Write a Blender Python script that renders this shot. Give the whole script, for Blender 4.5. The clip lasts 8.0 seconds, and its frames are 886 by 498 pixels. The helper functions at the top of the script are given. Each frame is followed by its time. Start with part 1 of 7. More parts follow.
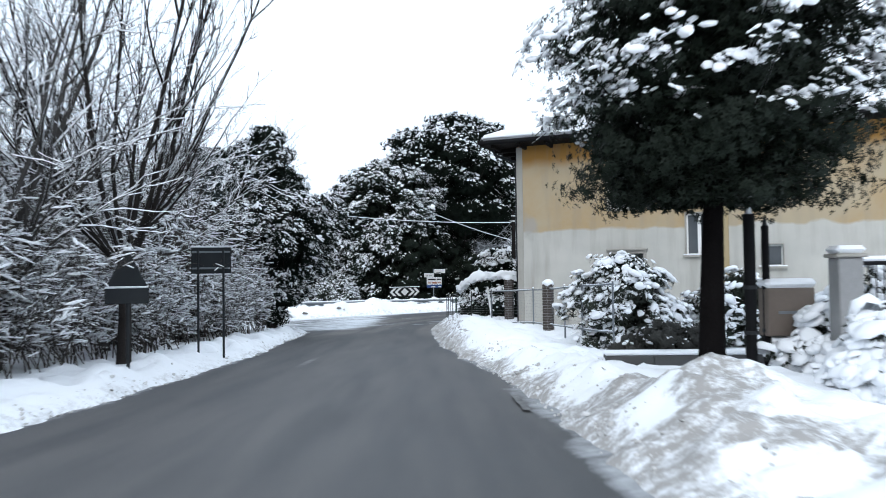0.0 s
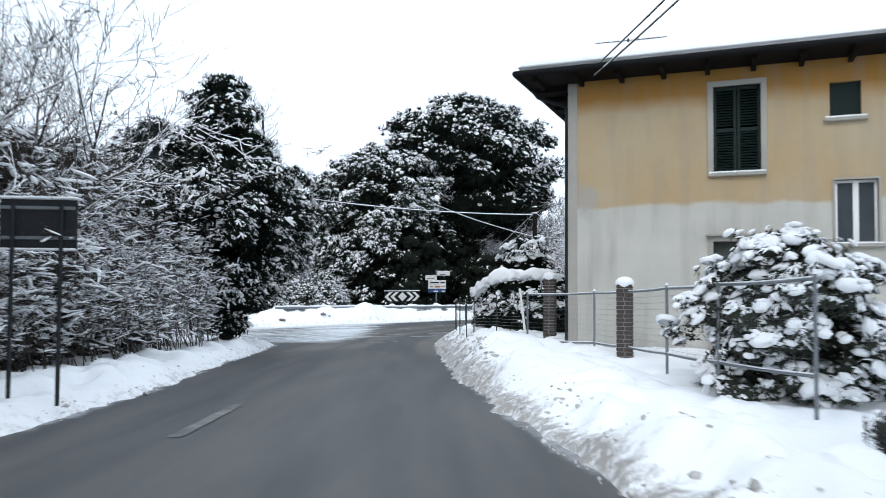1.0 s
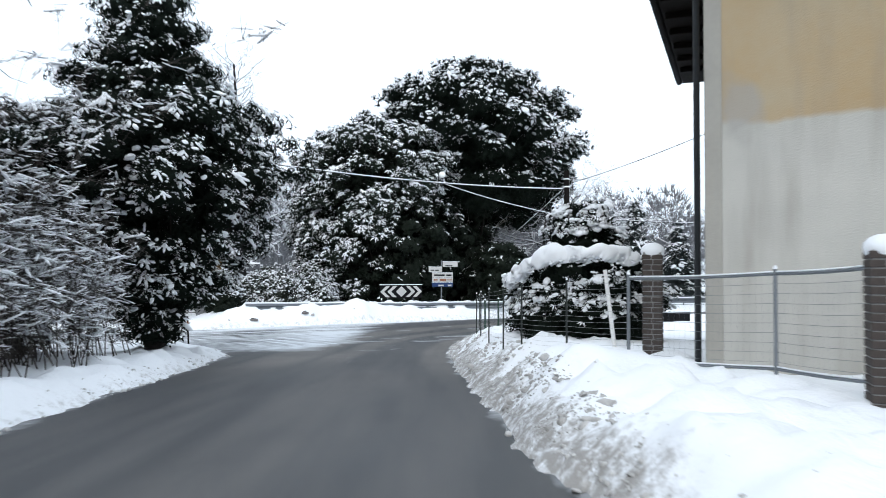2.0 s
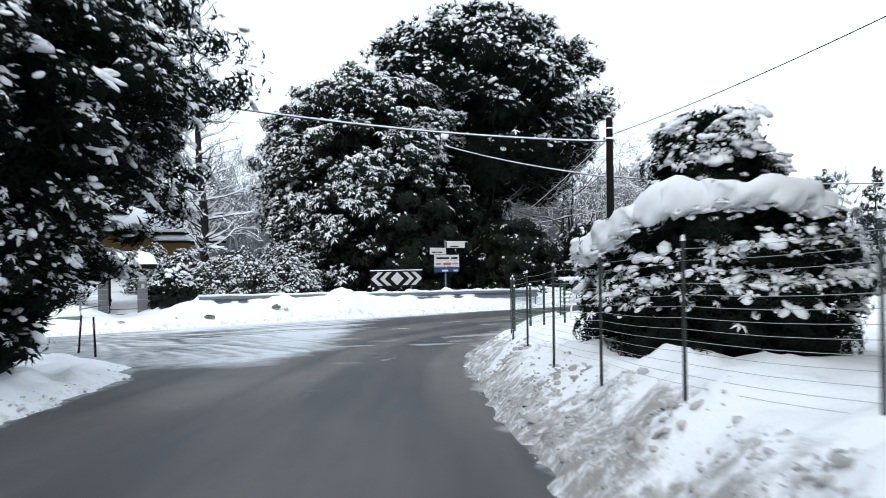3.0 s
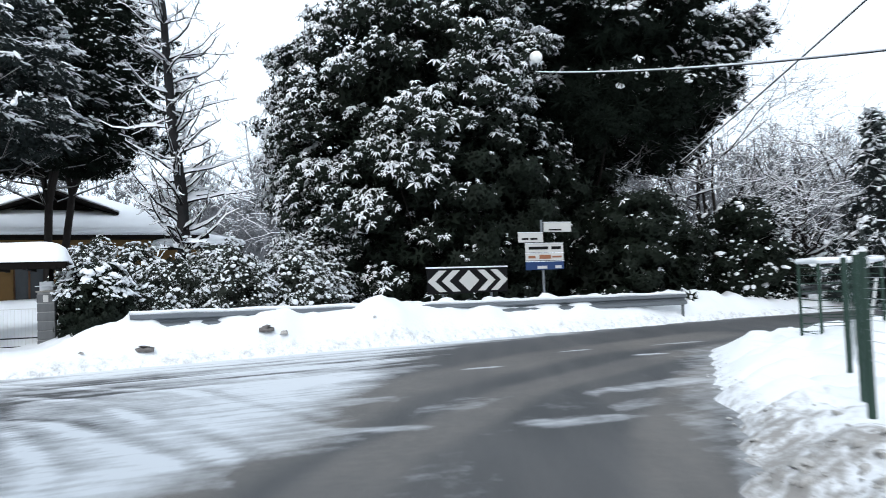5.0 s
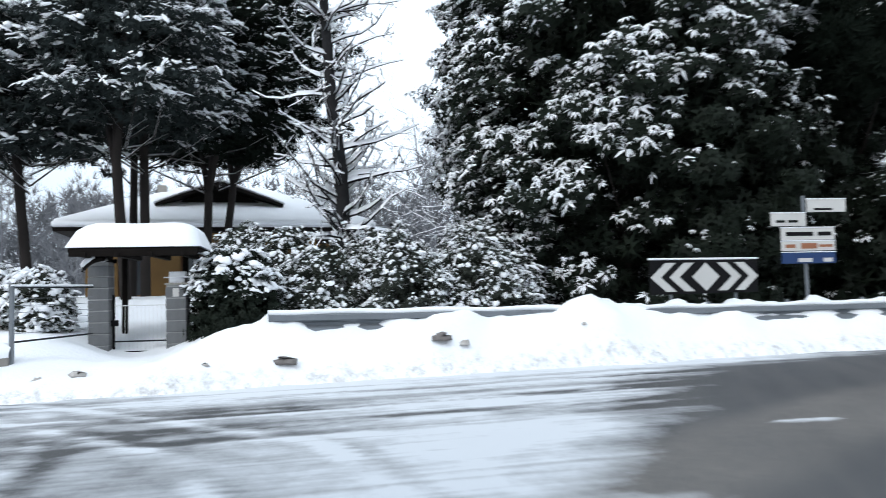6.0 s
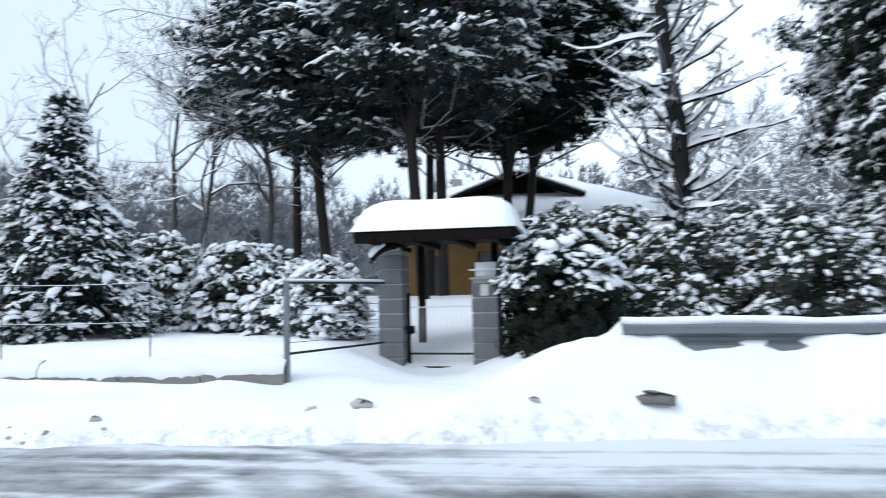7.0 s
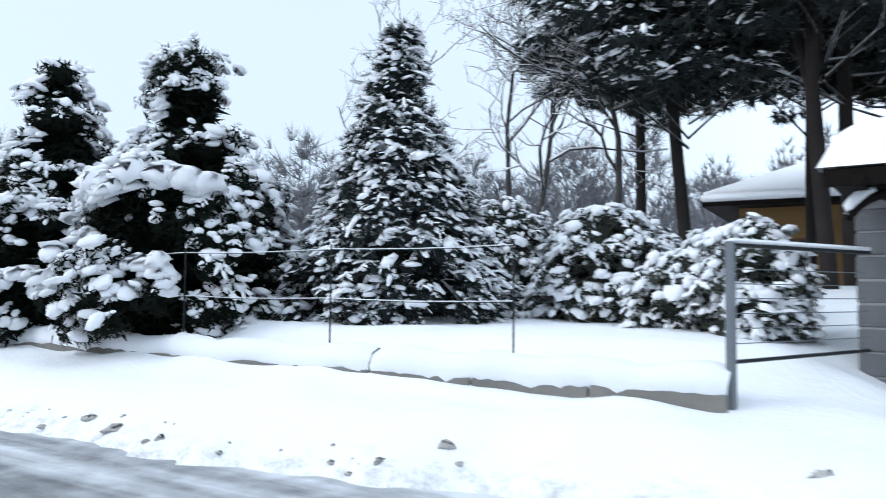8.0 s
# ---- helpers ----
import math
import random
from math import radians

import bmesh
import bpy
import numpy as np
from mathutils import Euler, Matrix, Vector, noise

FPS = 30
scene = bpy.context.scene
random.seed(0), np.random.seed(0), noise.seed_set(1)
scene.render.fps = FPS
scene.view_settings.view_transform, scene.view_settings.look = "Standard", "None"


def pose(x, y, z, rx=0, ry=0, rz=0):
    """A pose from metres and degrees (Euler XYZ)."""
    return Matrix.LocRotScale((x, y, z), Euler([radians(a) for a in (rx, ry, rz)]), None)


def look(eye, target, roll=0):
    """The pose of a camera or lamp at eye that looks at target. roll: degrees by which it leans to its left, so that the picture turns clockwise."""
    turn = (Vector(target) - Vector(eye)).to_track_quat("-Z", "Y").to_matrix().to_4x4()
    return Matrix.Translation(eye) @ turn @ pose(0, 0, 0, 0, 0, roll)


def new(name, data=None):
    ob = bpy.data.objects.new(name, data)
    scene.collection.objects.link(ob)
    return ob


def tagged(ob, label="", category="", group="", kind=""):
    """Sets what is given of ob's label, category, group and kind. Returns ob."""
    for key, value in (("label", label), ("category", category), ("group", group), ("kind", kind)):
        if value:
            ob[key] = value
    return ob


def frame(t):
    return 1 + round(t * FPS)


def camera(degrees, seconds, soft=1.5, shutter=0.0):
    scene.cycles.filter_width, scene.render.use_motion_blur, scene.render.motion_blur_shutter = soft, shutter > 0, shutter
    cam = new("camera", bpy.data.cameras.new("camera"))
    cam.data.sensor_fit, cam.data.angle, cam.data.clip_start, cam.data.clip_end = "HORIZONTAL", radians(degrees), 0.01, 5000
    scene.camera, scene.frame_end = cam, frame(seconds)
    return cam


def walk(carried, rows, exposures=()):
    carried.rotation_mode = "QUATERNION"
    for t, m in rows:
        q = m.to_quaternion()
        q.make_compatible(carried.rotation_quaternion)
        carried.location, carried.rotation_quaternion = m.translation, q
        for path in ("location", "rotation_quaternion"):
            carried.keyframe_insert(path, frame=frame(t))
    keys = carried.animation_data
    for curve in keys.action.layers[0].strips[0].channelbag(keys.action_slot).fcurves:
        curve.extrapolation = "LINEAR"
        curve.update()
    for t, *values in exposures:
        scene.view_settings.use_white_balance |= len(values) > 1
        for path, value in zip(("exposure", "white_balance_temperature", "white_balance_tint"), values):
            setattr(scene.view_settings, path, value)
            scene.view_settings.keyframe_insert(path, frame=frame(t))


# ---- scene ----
cam = camera(62.3, 8.0, soft=0.9, shutter=0.25)
PATH = [
    (0.0, (-0.512, -0.359, 1.134), (-0.485, 1.641, 1.187), -0.8),
    (0.5, (-0.559, 3.403, 0.987), (-0.535, 5.401, 1.065), -0.3),
    (1.0, (-0.740, 7.191, 0.784), (-0.712, 9.189, 0.857), 0.3),
    (1.5, (-0.966, 10.754, 0.582), (-0.934, 12.753, 0.656), 0.6),
    (3.0, (-1.317, 20.912, 0.173), (-1.272, 22.911, 0.210), -0.6),
    (3.5, (-1.473, 23.928, 0.023), (-1.431, 25.927, 0.051), -0.3),
    (4.0, (-1.605, 26.626, -0.080), (-1.567, 28.625, -0.048), -0.5),
    (5.5, (-2.505, 34.145, -0.588), (-2.813, 36.118, -0.472), -2.2),
    (6.0, (-3.410, 35.967, -0.560), (-3.968, 37.884, -0.453), -1.4),
    (6.5, (-4.600, 37.694, -0.530), (-5.467, 39.492, -0.414), -1.0),
    (7.0, (-5.898, 39.010, -0.575), (-7.132, 40.579, -0.449), -1.2),
    (7.5, (-7.472, 39.808, -0.579), (-9.032, 41.059, -0.531), -0.2),
    (8.0, (-8.833, 40.293, -0.712), (-10.595, 41.233, -0.603), 0.5),
]
GRADE = [(0.0, 0.0, 6300, 10), (1.0, 0.0, 6450, 10), (3.5, 0.0, 6500, 10), (5.5, 0.0, 6500, 10), (6.5, -0.03, 6450, 10), (7.0, -0.05, 6200, 10), (7.5, -0.05, 6150, 10), (8.0, -0.05, 6150, 10)]
walk(cam, [(t, look(eye, to, roll)) for t, eye, to, roll in PATH], GRADE)

# ---- light: an overcast winter sky with a weak, wide sun ----
world = bpy.data.worlds.new("overcast_sky")
scene.world = world
world.use_nodes = True
wn, wl = world.node_tree.nodes, world.node_tree.links
sky = wn.new("ShaderNodeTexSky")
sky.sky_type = "NISHITA"
sky.sun_disc = False
sky.sun_elevation, sky.sun_rotation = radians(28), radians(200)
sky.air_density, sky.dust_density = 1.0, 4.0
pale = wn.new("ShaderNodeHueSaturation")
pale.inputs["Saturation"].default_value = 0.12
cloud = wn.new("ShaderNodeMix")
cloud.data_type = "RGBA"
cloud.inputs[0].default_value = 0.8
cloud.inputs[7].default_value = (9.4, 10.7, 12.1, 1)
wl.new(sky.outputs[0], pale.inputs["Color"])
wl.new(pale.outputs[0], cloud.inputs[6])
# the cloud is a little thicker towards -x
co_ = wn.new("ShaderNodeTexCoord")
mp_ = wn.new("ShaderNodeMapping")
mp_.inputs["Location"].default_value = (1.0, 0, 0)
grade_ = wn.new("ShaderNodeTexGradient")
wl.new(co_.outputs["Generated"], mp_.inputs["Vector"])
wl.new(mp_.outputs[0], grade_.inputs["Vector"])
ramp_ = wn.new("ShaderNodeValToRGB")
ramp_.color_ramp.interpolation = "EASE"
ramp_.color_ramp.elements[0].position, ramp_.color_ramp.elements[0].color = 0.1, (0.66, 0.685, 0.70, 1)
ramp_.color_ramp.elements[1].position, ramp_.color_ramp.elements[1].color = 0.75, (1, 1, 1, 1)
wl.new(grade_.outputs[0], ramp_.inputs[0])
thick_ = wn.new("ShaderNodeMix")
thick_.data_type, thick_.blend_type = "RGBA", "MULTIPLY"
thick_.inputs[0].default_value = 1.0
wl.new(cloud.outputs[2], thick_.inputs[6])
wl.new(ramp_.outputs[0], thick_.inputs[7])
wl.new(thick_.outputs[2], wn["Background"].inputs[0])
wn["Background"].inputs[1].default_value = 0.154
sun_data = bpy.data.lights.new("sun", "SUN")
sun_data.energy, sun_data.angle, sun_data.color = 0.8, radians(25), (1.0, 0.98, 0.95)
sun = new("sun", sun_data)
sun.matrix_world = look((0, 0, 30), (0 + 6, 0 + 16, 30 - 12))

# ---- materials ----


def mat(name, base, rough=0.7, var=0.25, scale=6.0, bump=0.0, bump_scale=40.0, metal=0.0, second=None, patch=1.2, spec=0.3):
    """A node material with colour grain at two scales and a fine relief, in metres of the object's own space."""
    m = bpy.data.materials.new(name)
    m.use_nodes = True
    n, l = m.node_tree.nodes, m.node_tree.links
    b = n["Principled BSDF"]
    b.inputs["Roughness"].default_value = rough
    b.inputs["Metallic"].default_value = metal
    b.inputs["Specular IOR Level"].default_value = spec
    co = n.new("ShaderNodeTexCoord")
    fine = n.new("ShaderNodeTexNoise")
    fine.inputs["Scale"].default_value, fine.inputs["Detail"].default_value = scale * 4, 5
    wide = n.new("ShaderNodeTexNoise")
    wide.inputs["Scale"].default_value, wide.inputs["Detail"].default_value = patch, 4
    l.new(co.outputs["Object"], fine.inputs["Vector"])
    l.new(co.outputs["Object"], wide.inputs["Vector"])
    mixed = n.new("ShaderNodeMix")
    mixed.data_type = "RGBA"
    other = second or tuple(c * (1 - var) for c in base)
    mixed.inputs[6].default_value, mixed.inputs[7].default_value = (*base, 1), (*other, 1)
    add = n.new("ShaderNodeMath")
    add.operation = "MULTIPLY_ADD"
    add.inputs[1].default_value = 0.5
    l.new(fine.outputs[0], add.inputs[0])
    half = n.new("ShaderNodeMath")
    half.operation = "MULTIPLY_ADD"
    half.inputs[1].default_value, half.inputs[2].default_value = 1.6, -0.55
    l.new(wide.outputs[0], half.inputs[0])
    l.new(half.outputs[0], add.inputs[2])
    add.use_clamp = True
    l.new(add.outputs[0], mixed.inputs[0])
    l.new(mixed.outputs[2], b.inputs["Base Color"])
    if bump:
        tex = n.new("ShaderNodeTexNoise")
        tex.inputs["Scale"].default_value, tex.inputs["Detail"].default_value = bump_scale, 5
        l.new(co.outputs["Object"], tex.inputs["Vector"])
        bp = n.new("ShaderNodeBump")
        bp.inputs["Strength"].default_value, bp.inputs["Distance"].default_value = bump, 0.02
        l.new(tex.outputs[0], bp.inputs["Height"])
        l.new(bp.outputs[0], b.inputs["Normal"])
    return m


SNOW = mat("snow", (0.86, 0.88, 0.91), 0.75, 0.06, 3, 0.4, 25)
SNOW_LOAD = mat("snow_load", (0.84, 0.86, 0.89), 0.8, 0.08, 5, 0.2, 60)
BARK = mat("dark_bark", (0.035, 0.030, 0.028), 0.9, 0.5, 8, 0.7, 30, spec=0.1)
BARK_GREY = mat("grey_bark", (0.065, 0.06, 0.057), 0.9, 0.5, 8, 0.7, 30)
TWIG = mat("twig", (0.085, 0.075, 0.068), 0.9, 0.4, 5)
# bark paled and blued: the haze over distance is put into this colour
TWIG_FAR = mat("haze_tinted_twig", (0.21, 0.215, 0.23), 0.95, 0.25, 2)
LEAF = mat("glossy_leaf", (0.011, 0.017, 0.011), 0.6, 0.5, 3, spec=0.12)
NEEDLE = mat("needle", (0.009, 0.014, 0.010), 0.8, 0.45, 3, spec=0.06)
NEEDLE_BLUE = mat("grey_needle", (0.036, 0.046, 0.045), 0.8, 0.4, 3, spec=0.08)
LEAF_PALE = mat("hedge_leaf", (0.045, 0.052, 0.042), 0.75, 0.45, 3, spec=0.1)
YELLOW = mat("ochre_plaster", (0.33, 0.25, 0.12), 0.9, 0.2, 2, 0.25, 60, second=(0.36, 0.30, 0.20), patch=0.6)
CREAM = mat("cream_plaster", (0.56, 0.53, 0.46), 0.9, 0.2, 2, 0.25, 60, second=(0.47, 0.45, 0.40), patch=0.7)
STONE_TRIM = mat("grey_trim", (0.36, 0.345, 0.31), 0.85, 0.25, 4, 0.2)
DARK_WOOD = mat("dark_wood", (0.011, 0.009, 0.008), 0.85, 0.4, 6, 0.3, spec=0.08)
BROWN_WOOD = mat("brown_wood", (0.17, 0.085, 0.045), 0.75, 0.4, 6, 0.3)
SHUTTER = mat("green_shutter", (0.010, 0.020, 0.018), 0.6, 0.3, 6, spec=0.15)
GLASS_DARK = mat("window_glass", (0.06, 0.07, 0.08), 0.12, 0.3, 1, spec=0.6)
CURTAIN = mat("curtain", (0.40, 0.41, 0.43), 0.9, 0.2, 6)
WHITE_PAINT = mat("white_paint", (0.75, 0.75, 0.74), 0.5, 0.1, 5)
STEEL = mat("galvanised_steel", (0.20, 0.22, 0.24), 0.55, 0.3, 5, metal=0.3)
STEEL_DARK = mat("sign_back", (0.022, 0.025, 0.028), 0.6, 0.3, 4, spec=0.2)
CONCRETE = mat("grey_concrete", (0.30, 0.30, 0.30), 0.9, 0.35, 4, 0.4, 40)
WALL_STONE = mat("old_wall", (0.24, 0.23, 0.21), 0.9, 0.4, 4, 0.5, 20)
BRICK = mat("brick", (0.075, 0.062, 0.056), 0.9, 0.4, 6, 0.3)
GREEN_WIRE = mat("green_wire", (0.030, 0.062, 0.048), 0.6, 0.3, 6)
BLACK = mat("black_panel", (0.010, 0.010, 0.011), 0.8, 0.3, 5, spec=0.08)
SIGN_WHITE = mat("sign_white", (0.55, 0.54, 0.52), 0.5, 0.1, 5)
SIGN_BLUE = mat("sign_blue", (0.012, 0.04, 0.13), 0.5, 0.2, 5)
SIGN_RUST = mat("sign_brown", (0.30, 0.12, 0.06), 0.6, 0.2, 5)
LAMP_GLASS = mat("opal_globe", (0.85, 0.85, 0.82), 0.3, 0.05, 5)
VILLA = mat("villa_ochre", (0.21, 0.125, 0.048), 0.9, 0.25, 2, 0.2)
# wooded hills in a pale blue-grey that paints the mist over them
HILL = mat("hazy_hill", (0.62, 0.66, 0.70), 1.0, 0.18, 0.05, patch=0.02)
RUBBLE = mat("rubble", (0.26, 0.24, 0.23), 0.95, 0.6, 10, 0.8)
PALE_RUBBLE = mat("pale_rubble", (0.62, 0.60, 0.58), 0.95, 0.5, 10, 0.8, second=(0.30, 0.28, 0.26))

# ---- mesh helpers ----


def np_mesh(name, v, t, smooth=False):
    """A mesh from an array of places and an array of triangles."""
    v, t = np.asarray(v, dtype=np.float32), np.asarray(t, dtype=np.int32)
    me = bpy.data.meshes.new(name)
    me.vertices.add(len(v))
    me.vertices.foreach_set("co", v.ravel())
    me.loops.add(t.size)
    me.loops.foreach_set("vertex_index", t.ravel())
    me.polygons.add(len(t))
    me.polygons.foreach_set("loop_start", np.arange(0, t.size, 3, dtype=np.int32))
    if smooth:
        me.polygons.foreach_set("use_smooth", np.ones(len(t), dtype=bool))
    me.update(calc_edges=True)
    return me


def add_mesh(name, v, t, material, parent=None, label="", smooth=False):
    me = np_mesh(name, v, t, smooth)
    me.materials.append(material)
    ob = new(name, me)
    ob.parent = parent
    return tagged(ob, label)


def part(name, bm, material, parent=None, label="", smooth=False):
    me = bpy.data.meshes.new(name)
    bm.to_mesh(me)
    bm.free()
    if smooth:
        for p in me.polygons:
            p.use_smooth = True
    me.materials.append(material)
    ob = new(name, me)
    ob.parent = parent
    return tagged(ob, label)


def box(bm, lo, hi, bevel=0.0, m=None):
    """A box from corner lo to corner hi, with bevelled edges, moved by m."""
    c, s = (Vector(lo) + Vector(hi)) / 2, Vector(hi) - Vector(lo)
    r = bmesh.ops.create_cube(bm, size=1.0, matrix=Matrix.Translation(c) @ Matrix.Diagonal((*s, 1)))
    vs = r["verts"]
    if bevel:
        es = list({e for v in vs for e in v.link_edges})
        out = bmesh.ops.bevel(bm, geom=es, offset=bevel, segments=1, affect="EDGES")
        vs = list({v for f in out["faces"] for v in f.verts} | {v for v in vs if v.is_valid})
        vs = list({w for v in vs for e in v.link_edges for w in e.verts} | set(vs))
    if m is not None:
        bmesh.ops.transform(bm, matrix=m, verts=vs)
    return bm


def rod(bm, a, b, r1, r2=None, sides=8):
    """A round bar from a to b."""
    a, b = Vector(a), Vector(b)
    d = b - a
    m = Matrix.Translation((a + b) / 2) @ d.to_track_quat("Z", "Y").to_matrix().to_4x4()
    bmesh.ops.create_cone(bm, cap_ends=True, segments=sides, radius1=r1, radius2=r1 if r2 is None else r2, depth=d.length, matrix=m)
    return bm


def empty(name, m, label, category, group="", kind=""):
    ob = new(name)
    ob.matrix_basis = m
    return tagged(ob, label, category, group, kind)


def B():
    return bmesh.new()


rng = np.random.default_rng(7)


def lattice_noise(x, y, seed=0):
    """Smooth value noise on the unit lattice, 0 to 1."""
    xi, yi = np.floor(x).astype(np.int64), np.floor(y).astype(np.int64)
    fx, fy = x - xi, y - yi
    fx, fy = fx * fx * (3 - 2 * fx), fy * fy * (3 - 2 * fy)

    def h(a, b):
        k = (a * 374761393 + b * 668265263 + seed * 982451653) & 0xFFFFFFFF
        k = ((k ^ (k >> 13)) * 1274126177) & 0xFFFFFFFF
        return ((k ^ (k >> 16)) & 0xFFFF) / 65535.0

    a, b, c, d = h(xi, yi), h(xi + 1, yi), h(xi, yi + 1), h(xi + 1, yi + 1)
    return (a * (1 - fx) + b * fx) * (1 - fy) + (c * (1 - fx) + d * fx) * fy


def fbm(x, y, scale, octaves=3, seed=0):
    out, amp, tot = 0, 1.0, 0.0
    for k in range(octaves):
        out = out + amp * lattice_noise(x * scale, y * scale, seed + 17 * k)
        tot += amp
        amp, scale = amp * 0.5, scale * 2.1
    return out / tot


# ---- the plan: the lane falls towards the junction with the main road ----
FALL_Y = [-40, -0.4, 7.2, 10.75, 20.9, 26.6, 34, 37, 90]
FALL_Z = [1.8, -0.15, -0.50, -0.70, -1.11, -1.36, -1.76, -1.86, -1.9]
ROAD = [(1.6, -30), (1.25, -8), (0.92, 4.4), (0.86, 8), (0.62, 12.4), (0.2, 16), (-0.28, 21), (-0.45, 26), (-0.6, 31), (-0.6, 34), (-0.5, 36.4),
        (0.1, 38.4), (0.9, 42), (1.8, 45.2), (4.5, 47.8), (10, 51), (60, 79), (60, 86), (12, 57.8), (5.5, 54.4), (1.5, 51.7), (-2.5, 49.2), (-7, 46.1),
        (-8.7, 44.9), (-10, 43.9), (-12.4, 42.4), (-13.9, 41), (-15.8, 39.95), (-25, 35.5), (-60, 20), (-60, 13), (-25, 29.0), (-15, 33.6), (-11, 35.4),
        (-8.6, 36.0), (-7.0, 35.2), (-6.2, 33.0), (-5.8, 29), (-5.3, 22), (-5.0, 18), (-5.0, 7), (-5.2, 0), (-5.6, -30)]


def base_z(y):
    z = 0
    for k in (-3, -1.5, 0, 1.5, 3):
        z = z + np.interp(y + k, FALL_Y, FALL_Z)
    return z / 5


def road_dist(x, y):
    """Distance to the road's edge: above 0 beside it, below 0 on it."""
    p = np.array(ROAD, float)
    q = np.roll(p, -1, axis=0)
    best = np.full(x.shape, 1e9)
    inside = np.zeros(x.shape, bool)
    for (ax, ay), (bx, by) in zip(p, q):
        dx, dy = bx - ax, by - ay
        u = np.clip(((x - ax) * dx + (y - ay) * dy) / (dx * dx + dy * dy), 0, 1)
        best = np.minimum(best, (x - ax - u * dx) ** 2 + (y - ay - u * dy) ** 2)
        hit = (ay > y) != (by > y)
        inside ^= hit & (x < (bx - ax) * (y - ay) / (by - ay + 1e-12) + ax)
    d = np.sqrt(best)
    return np.where(inside, -d, d)


def far_line(x):
    """The y of the main road's far edge."""
    return np.interp(x, [-60, -25, -15.8, -13.9, -12.4, -10, -8.7, -7, -2.5, 1.5, 5.5, 12, 60], [20, 35.5, 39.95, 41, 42.4, 43.9, 44.9, 46.1, 49.2, 51.7, 54.4, 57.8, 86])


def smooth(a, b, x):
    t = np.clip((x - a) / (b - a), 0, 1)
    return t * t * (3 - 2 * t)


def snow_z(x, y, d=None):
    """The height of the snow's surface."""
    x, y = np.asarray(x, float), np.asarray(y, float)
    if d is None:
        d = road_dist(x, y)
    wob = fbm(x, y, 0.9, 3, 3) - 0.5
    lump = fbm(x, y, 1.9, 2, 9)
    chunk = np.abs(fbm(x, y, 2.6, 1, 41) - 0.5) * 2
    d = d + wob * 0.30 + (chunk - 0.3) * 0.16
    right = smooth(-1.5, 1.0, x) * smooth(38, 34, y)
    yard = right * smooth(12.5, 16.5, y)
    far = smooth(-0.5, 1.0, y - far_line(x))
    crest = 0.30 + 0.10 * far + 0.52 * far * smooth(-10.6, -9.2, x) * smooth(9, 4, x) + 0.40 * right * smooth(14, 24, y) + 0.06 * right
    field = 0.26 + 0.20 * far + 0.16 * far * smooth(-10.5, -12.0, x) + 0.38 * yard * smooth(14, 26, y)
    rise = 0.35 * smooth(-0.04, 0.10, d) + 0.65 * smooth(0.0, 0.55 + 0.45 * far + 0.25 * right, d)
    fall = smooth(0.9, 2.4, d)
    h = rise * (crest * (1 - fall) + field * fall)
    calm = 1 - 0.78 * far * smooth(-9.9, -11.4, x)
    h = h + rise * calm * (1 - 0.75 * smooth(1.5, 4.0, d)) * ((lump - 0.45) * 0.36 - (chunk - 0.3) * 0.18)
    h = h + 0.34 * np.exp(-(((x - 2.3) / 0.9) ** 2 + ((y - 6.4) / 1.3) ** 2)) + 0.25 * np.exp(-(((x - 3.6) / 1.0) ** 2 + ((y - 8.4) / 1.0) ** 2)) + 0.2 * np.exp(-(((x - 1.7) / 0.6) ** 2 + ((y - 9.6) / 1.0) ** 2))
    h = h + smooth(3, 30, d) * (fbm(x, y, 0.12, 3, 21) - 0.5) * 0.5
    deep = y - far_line(x)
    h = h + smooth(2.2, 3.0, deep) * smooth(6, -6, x) * 0.22 + smooth(4, 16, deep) * smooth(4, -8, x) * 0.55
    h = h - 0.46 * np.exp(-(((x + 11.75) / 0.85) ** 2 + ((y - 46.05) / 0.85) ** 2))
    h = h + 0.26 * np.exp(-(((x + 4.35) / 0.75) ** 2 + ((y - 48.55) / 0.5) ** 2)) + 0.16 * np.exp(-(((x + 6.5) / 0.4) ** 2 + ((y - 47.1) / 0.4) ** 2))
    h = h + 0.42 * np.exp(-(((x - 4.4) / 1.5) ** 2 + ((y - 42.5) / 1.2) ** 2))
    mouth = np.exp(-(((x + 8.2) / 2.0) ** 2 + ((y - 33.8) / 1.8) ** 2))
    return base_z(y) - 0.06 + h * (1 - 0.5 * mouth)


def Z(x, y):
    return float(snow_z(np.array([x]), np.array([y]))[0])


def grid(xs, ys):
    X, Y = np.meshgrid(xs, ys)
    nx, ny = len(xs), len(ys)
    i = (np.arange(ny - 1)[:, None] * nx + np.arange(nx - 1)[None, :]).ravel()
    t = np.concatenate([np.stack([i, i + 1, i + nx + 1], 1), np.stack([i, i + nx + 1, i + nx], 1)])
    return X.ravel(), Y.ravel(), t


def spaced(lo, a, b, hi, step, grow=1.25):
    """Even steps between a and b, growing ones outside them."""
    mid = list(np.arange(a, b, step))
    left, s, p = [], step, a
    while p > lo:
        s *= grow
        p -= s
        left.append(p)
    right, s, p = [], step, mid[-1]
    while p < hi:
        s *= grow
        p += s
        right.append(p)
    return np.array(left[::-1] + mid + right)


def flag(me, name, values):
    a = me.attributes.new(name, "FLOAT", "POINT")
    a.data.foreach_set("value", np.asarray(values, dtype=np.float32))


